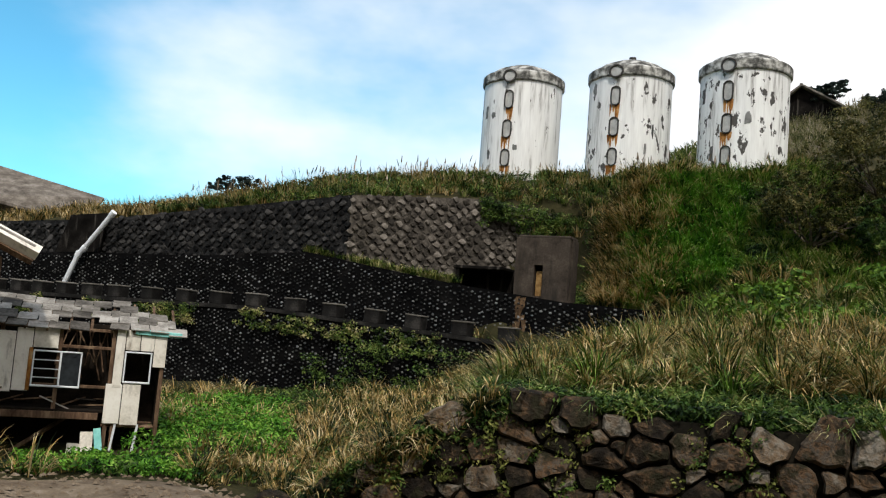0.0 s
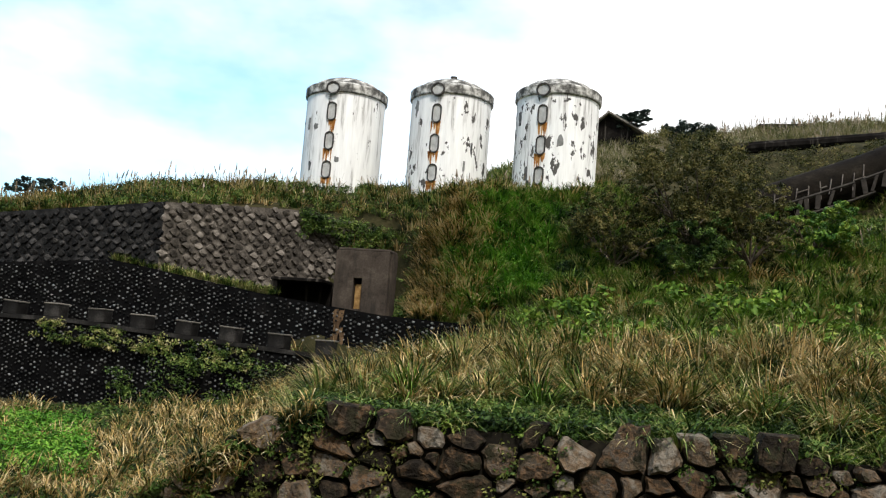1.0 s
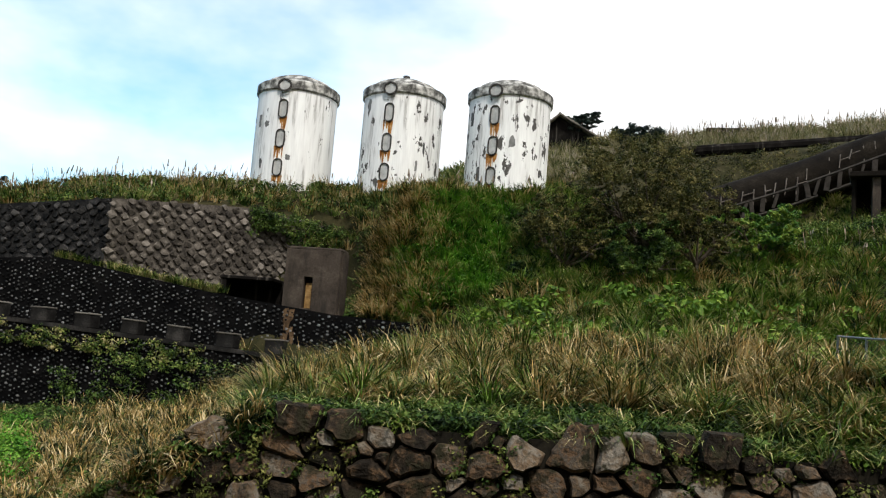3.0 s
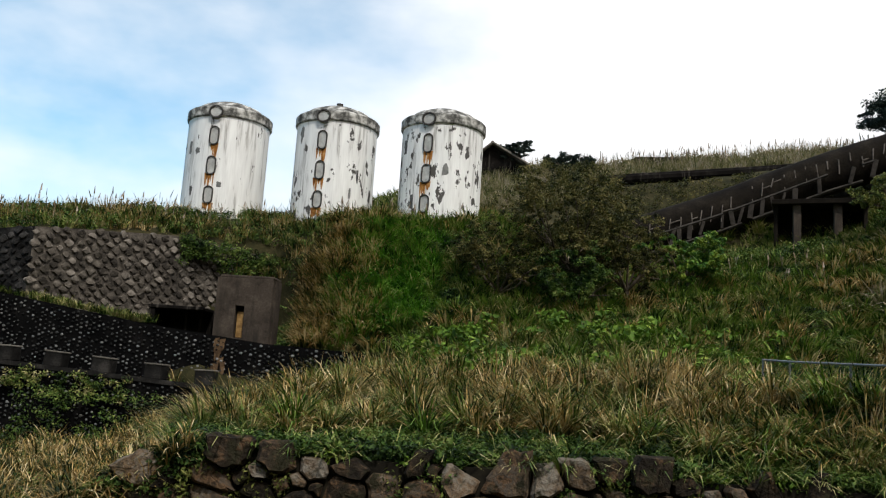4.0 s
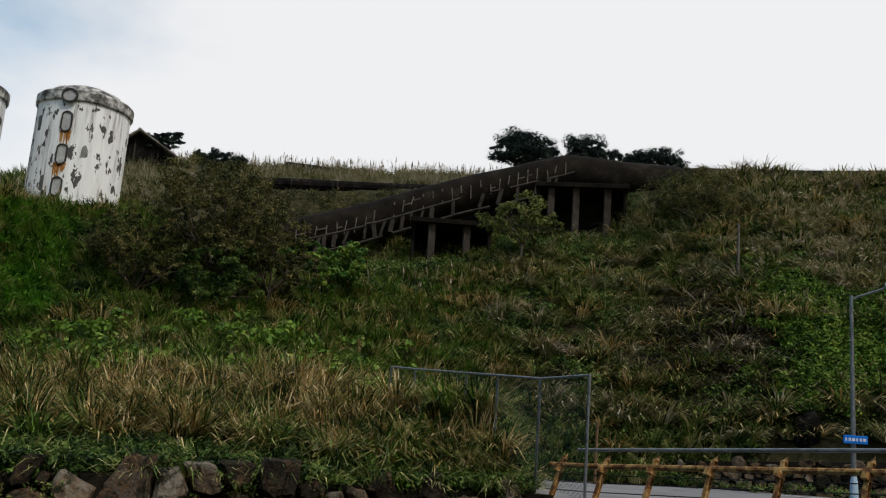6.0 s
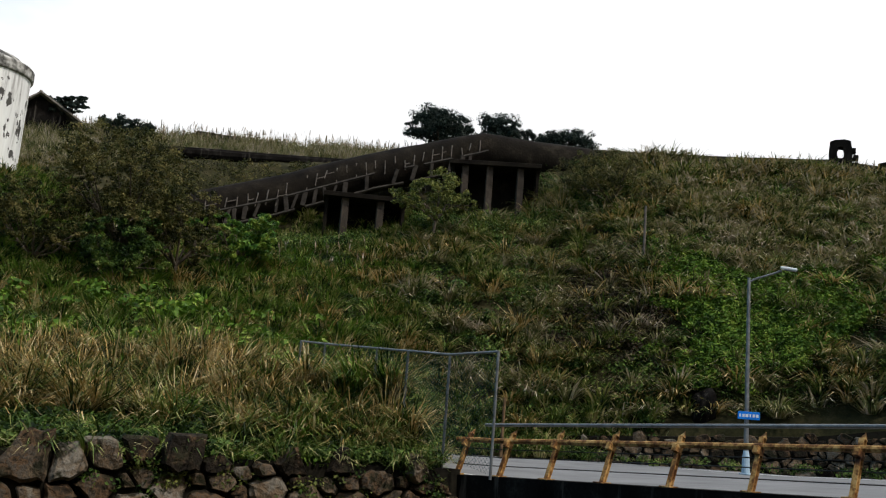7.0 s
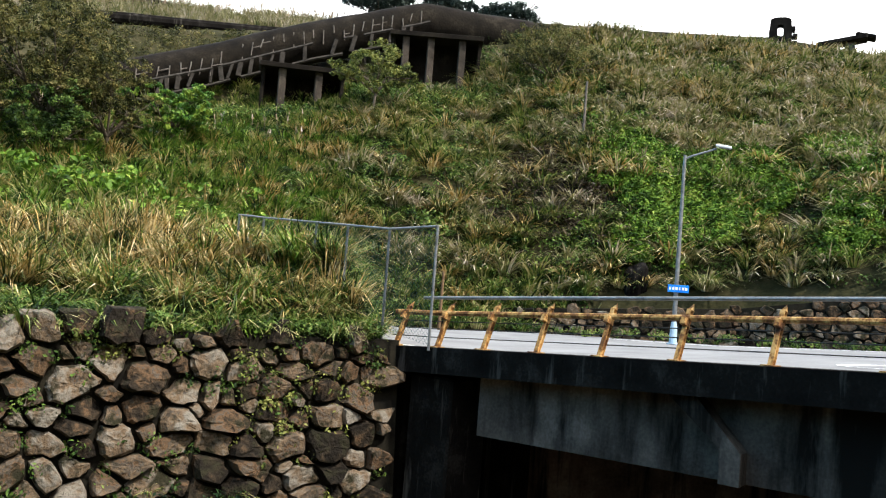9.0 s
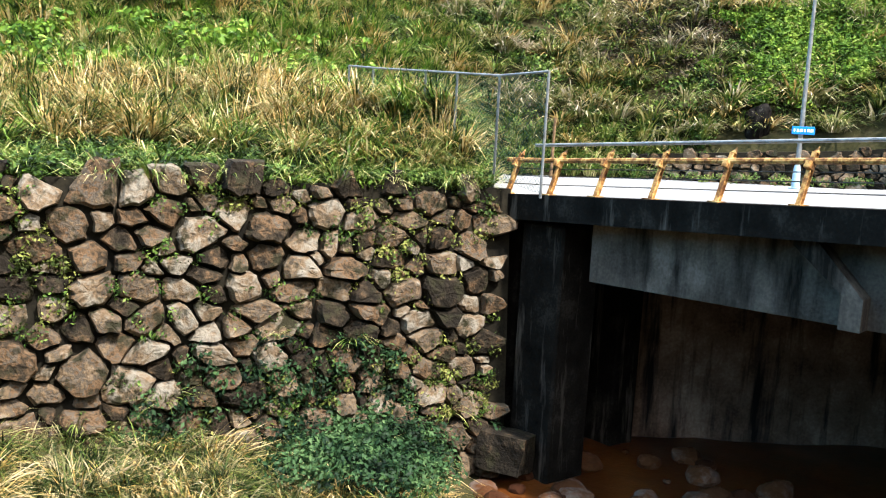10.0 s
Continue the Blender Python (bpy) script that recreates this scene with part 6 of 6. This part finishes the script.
# the middle slope
az, d = polar(1900, 11, 46, 27.5, 52)
keep = (az < 27) | (d < 50)
tussocks("green_reeds", patchy(on_ground(az[keep], d[keep]), 0.5, -0.3, 1.0), 64, (0.5, 1.1), (0.03, 0.06), ((M_SLOPE, 0.4), (M_REED, 0.38), (M_TALL, 0.22)), "green and straw-coloured reeds on the slope", lean=0.55, droop=0.95, spread=0.3)
az, d = polar(5200, 8, 47, 27, 54)
leaves("slope_herbs", on_ground(az, d, -0.1), 26, 0.4, (0.07, 0.18), M_HERB, "mixed green undergrowth on the slope")
az, d = polar(75, 17, 40, 25.8, 36)
leaves("broad_leaf_plants", on_ground(az, d, -0.75), 26, 0.5, (0.14, 0.34), M_BRIGHT, "bright broad-leaved plants in the reeds", flat=0.5)
az, d = polar(120, 45, 57, 51.5, 55)
az, d = np.append(az, RNG.uniform(36, 42, 22)), np.append(d, RNG.uniform(49.5, 51, 22))
leaves("flue_shrubs", on_ground(az, d, -0.6), 130, 0.8, (0.06, 0.15), M_HERB, "green shrubs below the flue's props")
az, d = polar(620, 27, 47, 49, 57)
blades("flue_grass", on_ground(az, d), 40, (0.4, 0.85), (0.035, 0.06), M_REED, "low grass along the foot of the flue", droop=1.0, spread=0.3, lean=0.6)
az, d = polar(80, 24, 45, 44, 50)
plumes("slope_plumes", on_ground(az, d), (0.8, 1.3), "pale feathery heads in the reeds")
az, d = polar(300, 14, 46, 28, 49)
leaves("slope_mounds", patchy(on_ground(az, d, -0.3), 0.25, 0.0, 15.0), 190, RNG.uniform(0.45, 0.85), (0.07, 0.16), M_HERB, "rounded green shrubs on the slope")
az, d = polar(420, 46, 80, 37.5, 62)
keep = d > np.interp(az, [38, 47, 52, 60, 70, 80], [38, 36, 36.5, 39, 39.6, 39])
leaves("hill_mounds", patchy(on_ground(az[keep], d[keep], -0.35), 0.2, -0.05, 16.0), 220, RNG.uniform(0.55, 0.95), (0.08, 0.18), M_HERB, "rounded shrubs on the hillside")

# under the tanks
az, d = polar(1400, 9.4, 21, 37.5, 48)
leaves("hanging_creeper", on_ground(az, d, -0.15), 34, 0.42, (0.07, 0.16), M_HERB, "green creeper below the tanks")
az, d = polar(420, 12.6, 17.5, 37.5, 45)
az = az + RNG.normal(0, 0.8, len(az))
blades("lush_grass", on_ground(az, d), 60, (0.5, 1.0), (0.025, 0.05), M_LUSH, "lush green grass on the bank below the tanks", droop=1.2, lean=0.6, spread=0.3)
az, d = polar(300, 13, 18, 38, 45)
leaves("bright_creeper", patchy(on_ground(az, d, -0.3), 0.3, -0.1, 2.0), 40, 0.42, (0.07, 0.15), M_BRIGHT, "lush green patch below the tanks")
az, d = polar(320, 9.6, 13.2, 37.5, 45)
az = az + np.abs(RNG.normal(0, 1.2, len(az)))
blades("slope_grass", patchy(on_ground(az, d), 0.3, -0.3, 4.0), 50, (0.6, 1.2), (0.025, 0.045), M_TALL, "straw-coloured grass below the tanks", droop=1.1, lean=0.6, spread=0.25)

# rim of the plateau
az, d = polar(2300, -28, 20, 42.6, 51)
keep = d > np.interp(az, [-28, -14, -6, 0, 4, 12, 20], [58, 47.2, 42.8, 45, 46.4, 45.5, 45])
rim = on_ground(az[keep], d[keep])
blades("rim_grass", rim[::3], 34, (0.45, 1.0), (0.025, 0.045), M_TALL, "dry grass along the plateau's rim", droop=0.8, spread=0.3)
blades("rim_grass", rim[1::3], 34, (0.4, 0.85), (0.03, 0.05), M_REED, "dry grass along the plateau's rim", droop=0.8, spread=0.25)
leaves("rim_herbs", patchy(on_ground(az[keep], d[keep], -0.3), 0.25, -0.35, 6.0), 36, 0.4, (0.07, 0.15), M_HERB, "green growth along the plateau's rim")
az2, d2 = polar(420, -28, 20, 44, 52)
keep2 = d2 > np.interp(az2, [-28, -14, -6, 0, 4, 12, 20], [58, 48, 43.5, 46, 47.5, 46.5, 46])
plumes("grass_plumes", on_ground(az2[keep2], d2[keep2]), (0.8, 1.5), "thin feathery grass heads on the rim")
az, d = polar(900, -28, -12, 47, 60)
keep = d > np.interp(az, [-28, -26, -14, -12], [58, 56.6, 47.2, 46])
far_rim = on_ground(az[keep], d[keep])
blades("rim_grass", far_rim, 30, (0.4, 0.9), (0.028, 0.045), M_TALL, "dry grass above the dark wall", droop=0.8, spread=0.25)

# right-hand hillside
FOOT = ([38, 47, 52, 60, 70, 80], [38, 35.5, 35.5, 38, 38.8, 38])
az, d = polar(1600, 44, 80, 36, 66)
keep = (d > np.interp(az, *FOOT)) & (d < np.interp(az, [44, 46, 56, 60, 80], [50, 52, 60, 66, 66]))
tussocks("hill_grass", patchy(on_ground(az[keep], d[keep]), 0.5, -0.3, 2.0), 84, (0.75, 1.5), (0.035, 0.065), ((M_PALE, 0.4), (M_REED, 0.38), (M_TALL, 0.22)), "drooping grass tussocks on the steep hillside", lean=0.8, droop=1.35, spread=0.3)
az, d = polar(3600, 42, 80, 36, 64)
keep = (d > np.interp(az, *FOOT)) & (d < np.interp(az, [38, 46, 56, 60, 80], [50, 52, 58, 66, 66]))
leaves("hill_herbs", on_ground(az[keep], d[keep], -0.12), 30, 0.45, (0.08, 0.19), M_HERB, "dark green undergrowth on the hillside")
az, d = polar(1900, 62, 76, 38.7, 46)
az, d = az + RNG.normal(0, 1.3, len(az)), d + np.abs(RNG.normal(0, 1.3, len(d)))
leaves("kudzu", patchy(on_ground(az, d, -0.7), 0.26, -0.06, 1.5), 70, 0.45, (0.08, 0.18), M_BRIGHT, "bright green creeper on the hillside")
az, d = polar(620, 60, 81, 43, 66)
blades("pale_tufts", patchy(on_ground(az, d), 0.25, -0.22, 18.0), 56, (0.8, 1.4), (0.05, 0.09), M_PALE, "pale drooping grass tufts on the sunny slope", droop=1.4, spread=0.4, lean=0.6)
az, d = polar(260, 54, 61.5, 40, 48)
leaves("dead_brush", patchy(on_ground(az, d, -0.4), 0.3, -0.1, 3.5), 70, 0.6, (0.06, 0.16), M_BRUSH, "dark brown dead brush on the hillside")
az, d = polar(260, 58, 80, 58, 66)
plumes("hill_plumes", on_ground(az, d), (0.9, 1.5), "pale feathery grass heads on the hilltop")

# low growth where the road bends away behind the mound
az, d = polar(420, 43.5, 61, 31, 38.5)
bend = on_ground(az, d, -0.3)
bend = bend[bend[:, 2] > 6.75]
leaves("verge_shrubs", bend, 60, 0.55, (0.08, 0.18), M_HERB, "dark green shrubs where the road bends")
blades("verge_grass", bend - np.array([0, 0, 0.3]), 30, (0.5, 1.0), (0.035, 0.07), M_REED, "grass where the road bends", droop=1.0, spread=0.3)
k = RNG.uniform(0, 1, 160)
foot2 = np.column_stack([28.0 + 9.6 * k, 23.6 - 25.0 * k - 0.4, 6.55 + 0.75 * k + RNG.uniform(-0.05, 0.15, 160)])
foot2[:, 0] -= 0.75 + 1.3 * np.sin(np.pi * k) * -1.0
leaves("verge_weeds", foot2, 30, 0.26, (0.05, 0.12), M_HERB, "low weeds along the roadside wall")

# ridge behind the bush and the flue
az, d = polar(2600, 17, 46, 52, 78)
keep = d > np.interp(az, [17, 26, 28, 40, 46], [53, 58, 66.2, 66.6, 67])
ridge = on_ground(az[keep], d[keep])
blades("ridge_grass", ridge, 42, (0.7, 1.3), (0.025, 0.042), M_PALE, "tall dry grass on the ridge", droop=0.8, spread=0.4)
az, d = polar(420, 6, 20, 53, 76)
blades("back_grass", on_ground(az, d), 30, (0.6, 1.2), (0.045, 0.08), M_REED, "grass behind the tanks", droop=0.7, spread=0.4)
az, d = polar(500, 20, 46, 70, 78)
plumes("ridge_plumes", on_ground(az, d), (1.1, 1.9), "feathery grass heads on the ridge")
az, d = polar(460, 26, 44, 58.5, 63)
leaves("scrub", on_ground(az, d, -0.2), 40, 0.5, (0.07, 0.15), M_BUSH, "dark tangled scrub beside the flue")

# yard, and the foot of the black wall
az, d = polar(1300, -27, 3, 21.5, 38)
keep = ~((az < -14.5) & (d > 22) & (d < 29))
yard = on_ground(az[keep], d[keep])
blades("yard_grass", patchy(yard, 0.3, -0.12, 3.3), 32, (0.4, 0.95), (0.02, 0.036), M_TALL, "tan grass in the yard", droop=0.9, spread=0.22)
leaves("yard_herbs", patchy(yard + np.array([0, 0, 0.2]), 0.3, -0.3, 5.5), 44, 0.42, (0.06, 0.15), M_HERB, "green weeds in the yard")
az, d = polar(260, -17.5, -9, 23.5, 34)
leaves("yard_creeper", on_ground(az, d, -0.35), 50, 0.5, (0.06, 0.13), M_LUSH, "bright green creeper beside the ruined house")
az, d = polar(90, -24, -14, 21.6, 23.2)
leaves("yard_weeds", on_ground(az, d, -0.2), 50, 0.32, (0.05, 0.12), M_LUSH, "green weeds before the ruined house")
az, d = polar(420, -11, 3, 19.5, 22)
blades("yard_edge_grass", patchy(on_ground(az, d), 0.4, 0.05, 3.3), 30, (0.25, 0.6), (0.014, 0.026), M_TALL, "sparse dry grass at the yard's edge", droop=0.9, spread=0.18)
# creepers on the ledge and over the wall
k = RNG.uniform(-24, 8, 460)
ledge = np.column_stack([k, 37.05 + WALL_SLOPE * k - RNG.uniform(0, 0.15, 460), np.interp(k, [-34, -8, 3, 16], [8.45, 8.6, 7.9, 7.4]) - RNG.uniform(0.1, 1.0, 460)])
ledge = ledge[np.array([noise.noise((p * 0.35, 0.0, 2.2)) for p in k]) > 0.06]
leaves("ledge_creeper", ledge, 40, 0.26, (0.05, 0.12), M_REED, "grey-green creeper hanging from the ledge", parent=None)
k = RNG.uniform(-5.5, 7.5, 130)
foot = np.column_stack([k, 36.9 + WALL_SLOPE * k - RNG.uniform(0, 0.8, 130), 5.2 + RNG.uniform(0, 1, 130) ** 1.6 * 2.2])
leaves("wall_shrubs", foot, 50, 0.45, (0.06, 0.14), M_HERB, "shrubs that grow against the black wall")
k = RNG.uniform(-6.4, 0.8, 120)
shelf = np.column_stack([k, 38.9 + WALL_SLOPE * k + RNG.uniform(0, 0.8, 120), np.interp(k, [-6.3, 0.3], [11.35, 10.3])])
blades("shelf_grass", shelf, 36, (0.25, 0.5), (0.02, 0.035), M_REED, "grass on the wall's shelf", droop=0.9, spread=0.2)
k = RNG.uniform(1.8, 9.5, 240)
over = np.column_stack([k, 41.0 + 0.53 * (k + 4.4) - RNG.uniform(0, 0.25, 240), np.interp(k, [-4.4, 1.6, 8.2, 10], [14.1, 14.9, 14.6, 13.5]) - np.abs(RNG.normal(0, 1, 240)) * np.interp(k, [1, 5, 9.5], [0.25, 0.8, 0.9])])
leaves("wall_ivy", over, 44, 0.35, (0.06, 0.14), M_HERB, "green creeper hanging over the cobble wall")

# foot of the stream wall, and plants in its joints
az, d = polar(190, 14, 46, 14.5, 17.6)
keep = d < np.interp(az, [14, 20, 30, 40, 46], [17.2, 17.0, 17.3, 18.2, 18.9])
tussocks("bank_grass", on_ground(az[keep], d[keep]), 90, (0.6, 1.2), (0.014, 0.028), ((M_TALL, 0.35), (M_REED, 0.2), (M_BANK, 0.45)), "long drooping grass at the foot of the wall", lean=0.6, droop=1.4, spread=0.14)
az, d = polar(120, 35, 45.5, 15.6, 18.4)
leaves("bank_shrubs", on_ground(az, d, -0.8), 100, 0.6, (0.06, 0.13), M_SHADELEAF, "dark green shrubs at the foot of the wall, deepened for shade")
u = -3.0 + (SW_LEN + 2.6) * RNG.uniform(0, 1, 900) ** 1.25
v = RNG.uniform(1.2, 6.7, 900)
wk = np.array([noise.noise((a * 0.45, b * 0.6, 4.4)) for a, b in zip(u, v)])
jp = np.array([sw_world(a, b, 0.16) for a, b, c in zip(u, v, wk) if c > -0.1 and b < sw_top(a)])
leaves("wall_ferns", jp, 34, 0.2, (0.04, 0.1), M_FERN, "small yellow-green ferns in the wall's joints", "ferns", flat=0.9, up_bias=0.2)
u = RNG.uniform(6.5, SW_LEN - 0.3, 520)
v = 0.7 + RNG.uniform(0, 1, 520) ** 1.8 * 3.0
wk = np.array([noise.noise((a * 0.5, b * 0.5, 9.4)) for a, b in zip(u, v)])
jp2 = np.array([sw_world(a, b, 0.2) for a, b, c in zip(u, v, wk) if c > 0.0])
leaves("wall_creeper", jp2, 44, 0.27, (0.05, 0.13), M_SHADELEAF, "green creeper low on the stone wall, darkened for shade", flat=0.9, up_bias=0.2)
u = RNG.uniform(-4.2, 0.6, 150)
end_p = np.array([sw_world(a, sw_top(a) - abs(b), 0.12) for a, b in zip(u, RNG.normal(0, 0.35, 150))])
leaves("wall_end_weeds", end_p, 40, 0.24, (0.05, 0.12), M_HERB, "weeds over the broken end of the stone wall")
blades("wall_end_grass", end_p[::4], 40, (0.4, 0.8), (0.016, 0.03), M_TALL, "dry grass over the broken end of the stone wall", droop=1.3, lean=0.8, spread=0.15)
u, v = RNG.uniform(-2.0, SW_LEN - 0.4, 420), RNG.uniform(1.2, 6.8, 420)
weeds = np.array([sw_world(a, b, 0.18) for a, b in zip(u, v) if b < sw_top(a) and noise.noise((a * 0.6, b * 0.8, 14.4)) > 0.02])
leaves("wall_weeds", weeds, 34, 0.2, (0.04, 0.1), M_HERB, "small green weeds rooted in the wall's joints", flat=0.9, up_bias=0.2)
jt = np.array([sw_world(a, b, 0.15) for a, b in ((1.6, 3.0), (6.0, 2.3), (11.2, 3.6), (13.0, 2.6), (13.4, 1.9), (9.6, 3.8), (3.5, 4.3), (7.5, 2.6))])
blades("wall_tufts", jt, 50, (0.35, 0.7), (0.014, 0.024), M_REED, "grass tufts rooted in the stone wall", droop=1.5, lean=0.8, spread=0.08)
# bushes and trees
bush("large_bush", (18.0, 35.9, 12.6), 3.1, 7.0, 800, 60, (0.05, 0.12), M_BUSH, "large dark spreading bush below the tanks", 13, 1, trunk=0.16, stand=0.18)
bush("large_bush", (14.9, 36.8, 11.3), 2.3, 4.2, 360, 60, (0.05, 0.11), M_BUSH, "dark dense bush on the shaded slope", 9, 2, trunk=0.12, stand=0.1)
bush("large_bush", (20.0, 34.6, 11.9), 2.2, 5.0, 360, 60, (0.05, 0.11), M_BUSH, "dark bush with bare twigs beside the flue", 11, 12, trunk=0.12, stand=0.15)
bush("large_bush", (17.2, 34.2, 11.9), 2.2, 3.4, 300, 60, (0.05, 0.12), M_HERB, "low dark green bush at the foot of a taller one", 9, 14, trunk=0.1, stand=0.1)
bush("green_bush", (24.5, 36.5, 13.8), 2.1, 3.7, 260, 60, (0.08, 0.17), M_BRIGHT2, "rounded glossy green bush before the flue", 8, 3, stand=0.2)
bush("green_bush", (36.0, 34.7, 16.8), 2.5, 4.6, 220, 44, (0.08, 0.17), M_FERN, "sparse yellow-green bush before the flue", 9, 4, stand=0.35)
bush("round_bush", (45.4, 29.2, 19.6), 3.3, 4.4, 460, 60, (0.05, 0.11), M_BUSH, "rounded grey-green bush on the hilltop", 10, 5, stand=0.15)
bush("pine_tree", (50.2, 48.7, 26.4), 3.0, 5.0, 420, 60, (0.08, 0.2), M_PINE, "dark rounded pine behind the flue", 9, 6, stand=0.3)
bush("pine_tree", (53.8, 44.8, 26.8), 2.4, 4.2, 320, 60, (0.08, 0.2), M_PINE, "low dark pine on the ridge", 9, 7, stand=0.25)
bush("pine_tree", (56.8, 40.9, 26.8), 2.6, 4.0, 320, 60, (0.08, 0.2), M_PINE, "low dark pine on the ridge", 9, 8, stand=0.25)
bush("pine_tree", (59.4, 37.1, 26.4), 1.2, 3.0, 90, 50, (0.08, 0.18), M_PINE, "small dark pine on the ridge", 7, 9, stand=0.3)
bush("pine_tree", (27.3, 64.7, 26.0), 1.6, 2.9, 130, 60, (0.08, 0.2), M_PINE, "windswept pine beside the hut", 8, 10, stand=0.7, flat=0.4)
bush("pine_tree", (31.1, 62.7, 26.6), 2.1, 2.4, 150, 50, (0.08, 0.2), M_PINE, "low dark bush on the ridge", 8, 13, stand=0.3)
bush("pine_tree", (-13.4, 56.0, 14.6), 1.6, 2.4, 90, 40, (0.08, 0.18), M_PINE, "small dark tree behind the wall's top", 7, 11, stand=0.4)

# ---------- stones of the walls ----------
lay_stones(stream_wall, "stone", rubble_cells(-4.2, SW_LEN, 0.3, 6.9, 31), sw_world, 0.3, 0.03, M_STONE, 32, 300, M_STONE_J, lambda u, v: 0.3 < v < sw_top(u) - (0.13 if u > 0.4 else 0.06) and u < SW_LEN - 0.35, 0.13, boulder_stone)
lay_stones(road_wall, "stone", rubble_cells(4.0, FW_S[-1] - 2, 6.2, 9.3, 41, 1.3, ((0.22, 120), (0.17, 500), (0.12, 1200))), fw_world, 0.16, 0.02, M_STONE, 42, 300, M_STONE_J, lambda u, v: fw_at(u)[2] - 0.1 < v < fw_at(u)[3] - 0.12, 0.2, boulder_stone)
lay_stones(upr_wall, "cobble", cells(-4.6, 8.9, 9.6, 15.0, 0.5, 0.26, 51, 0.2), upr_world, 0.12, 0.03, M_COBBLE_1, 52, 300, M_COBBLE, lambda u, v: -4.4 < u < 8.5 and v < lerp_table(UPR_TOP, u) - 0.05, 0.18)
lay_stones(up_wall, "cobble", cells(-29.0, -4.2, 10.2, 14.2, 0.46, 0.24, 61, 0.2), upl_world, 0.1, 0.03, M_COBBLE_SHADED, 62, 0, None, lambda u, v: u < -4.4 and lerp_table(MID_TOP, u) - 0.15 < v < lerp_table(UP_TOP, u) - 0.05, 0.18)
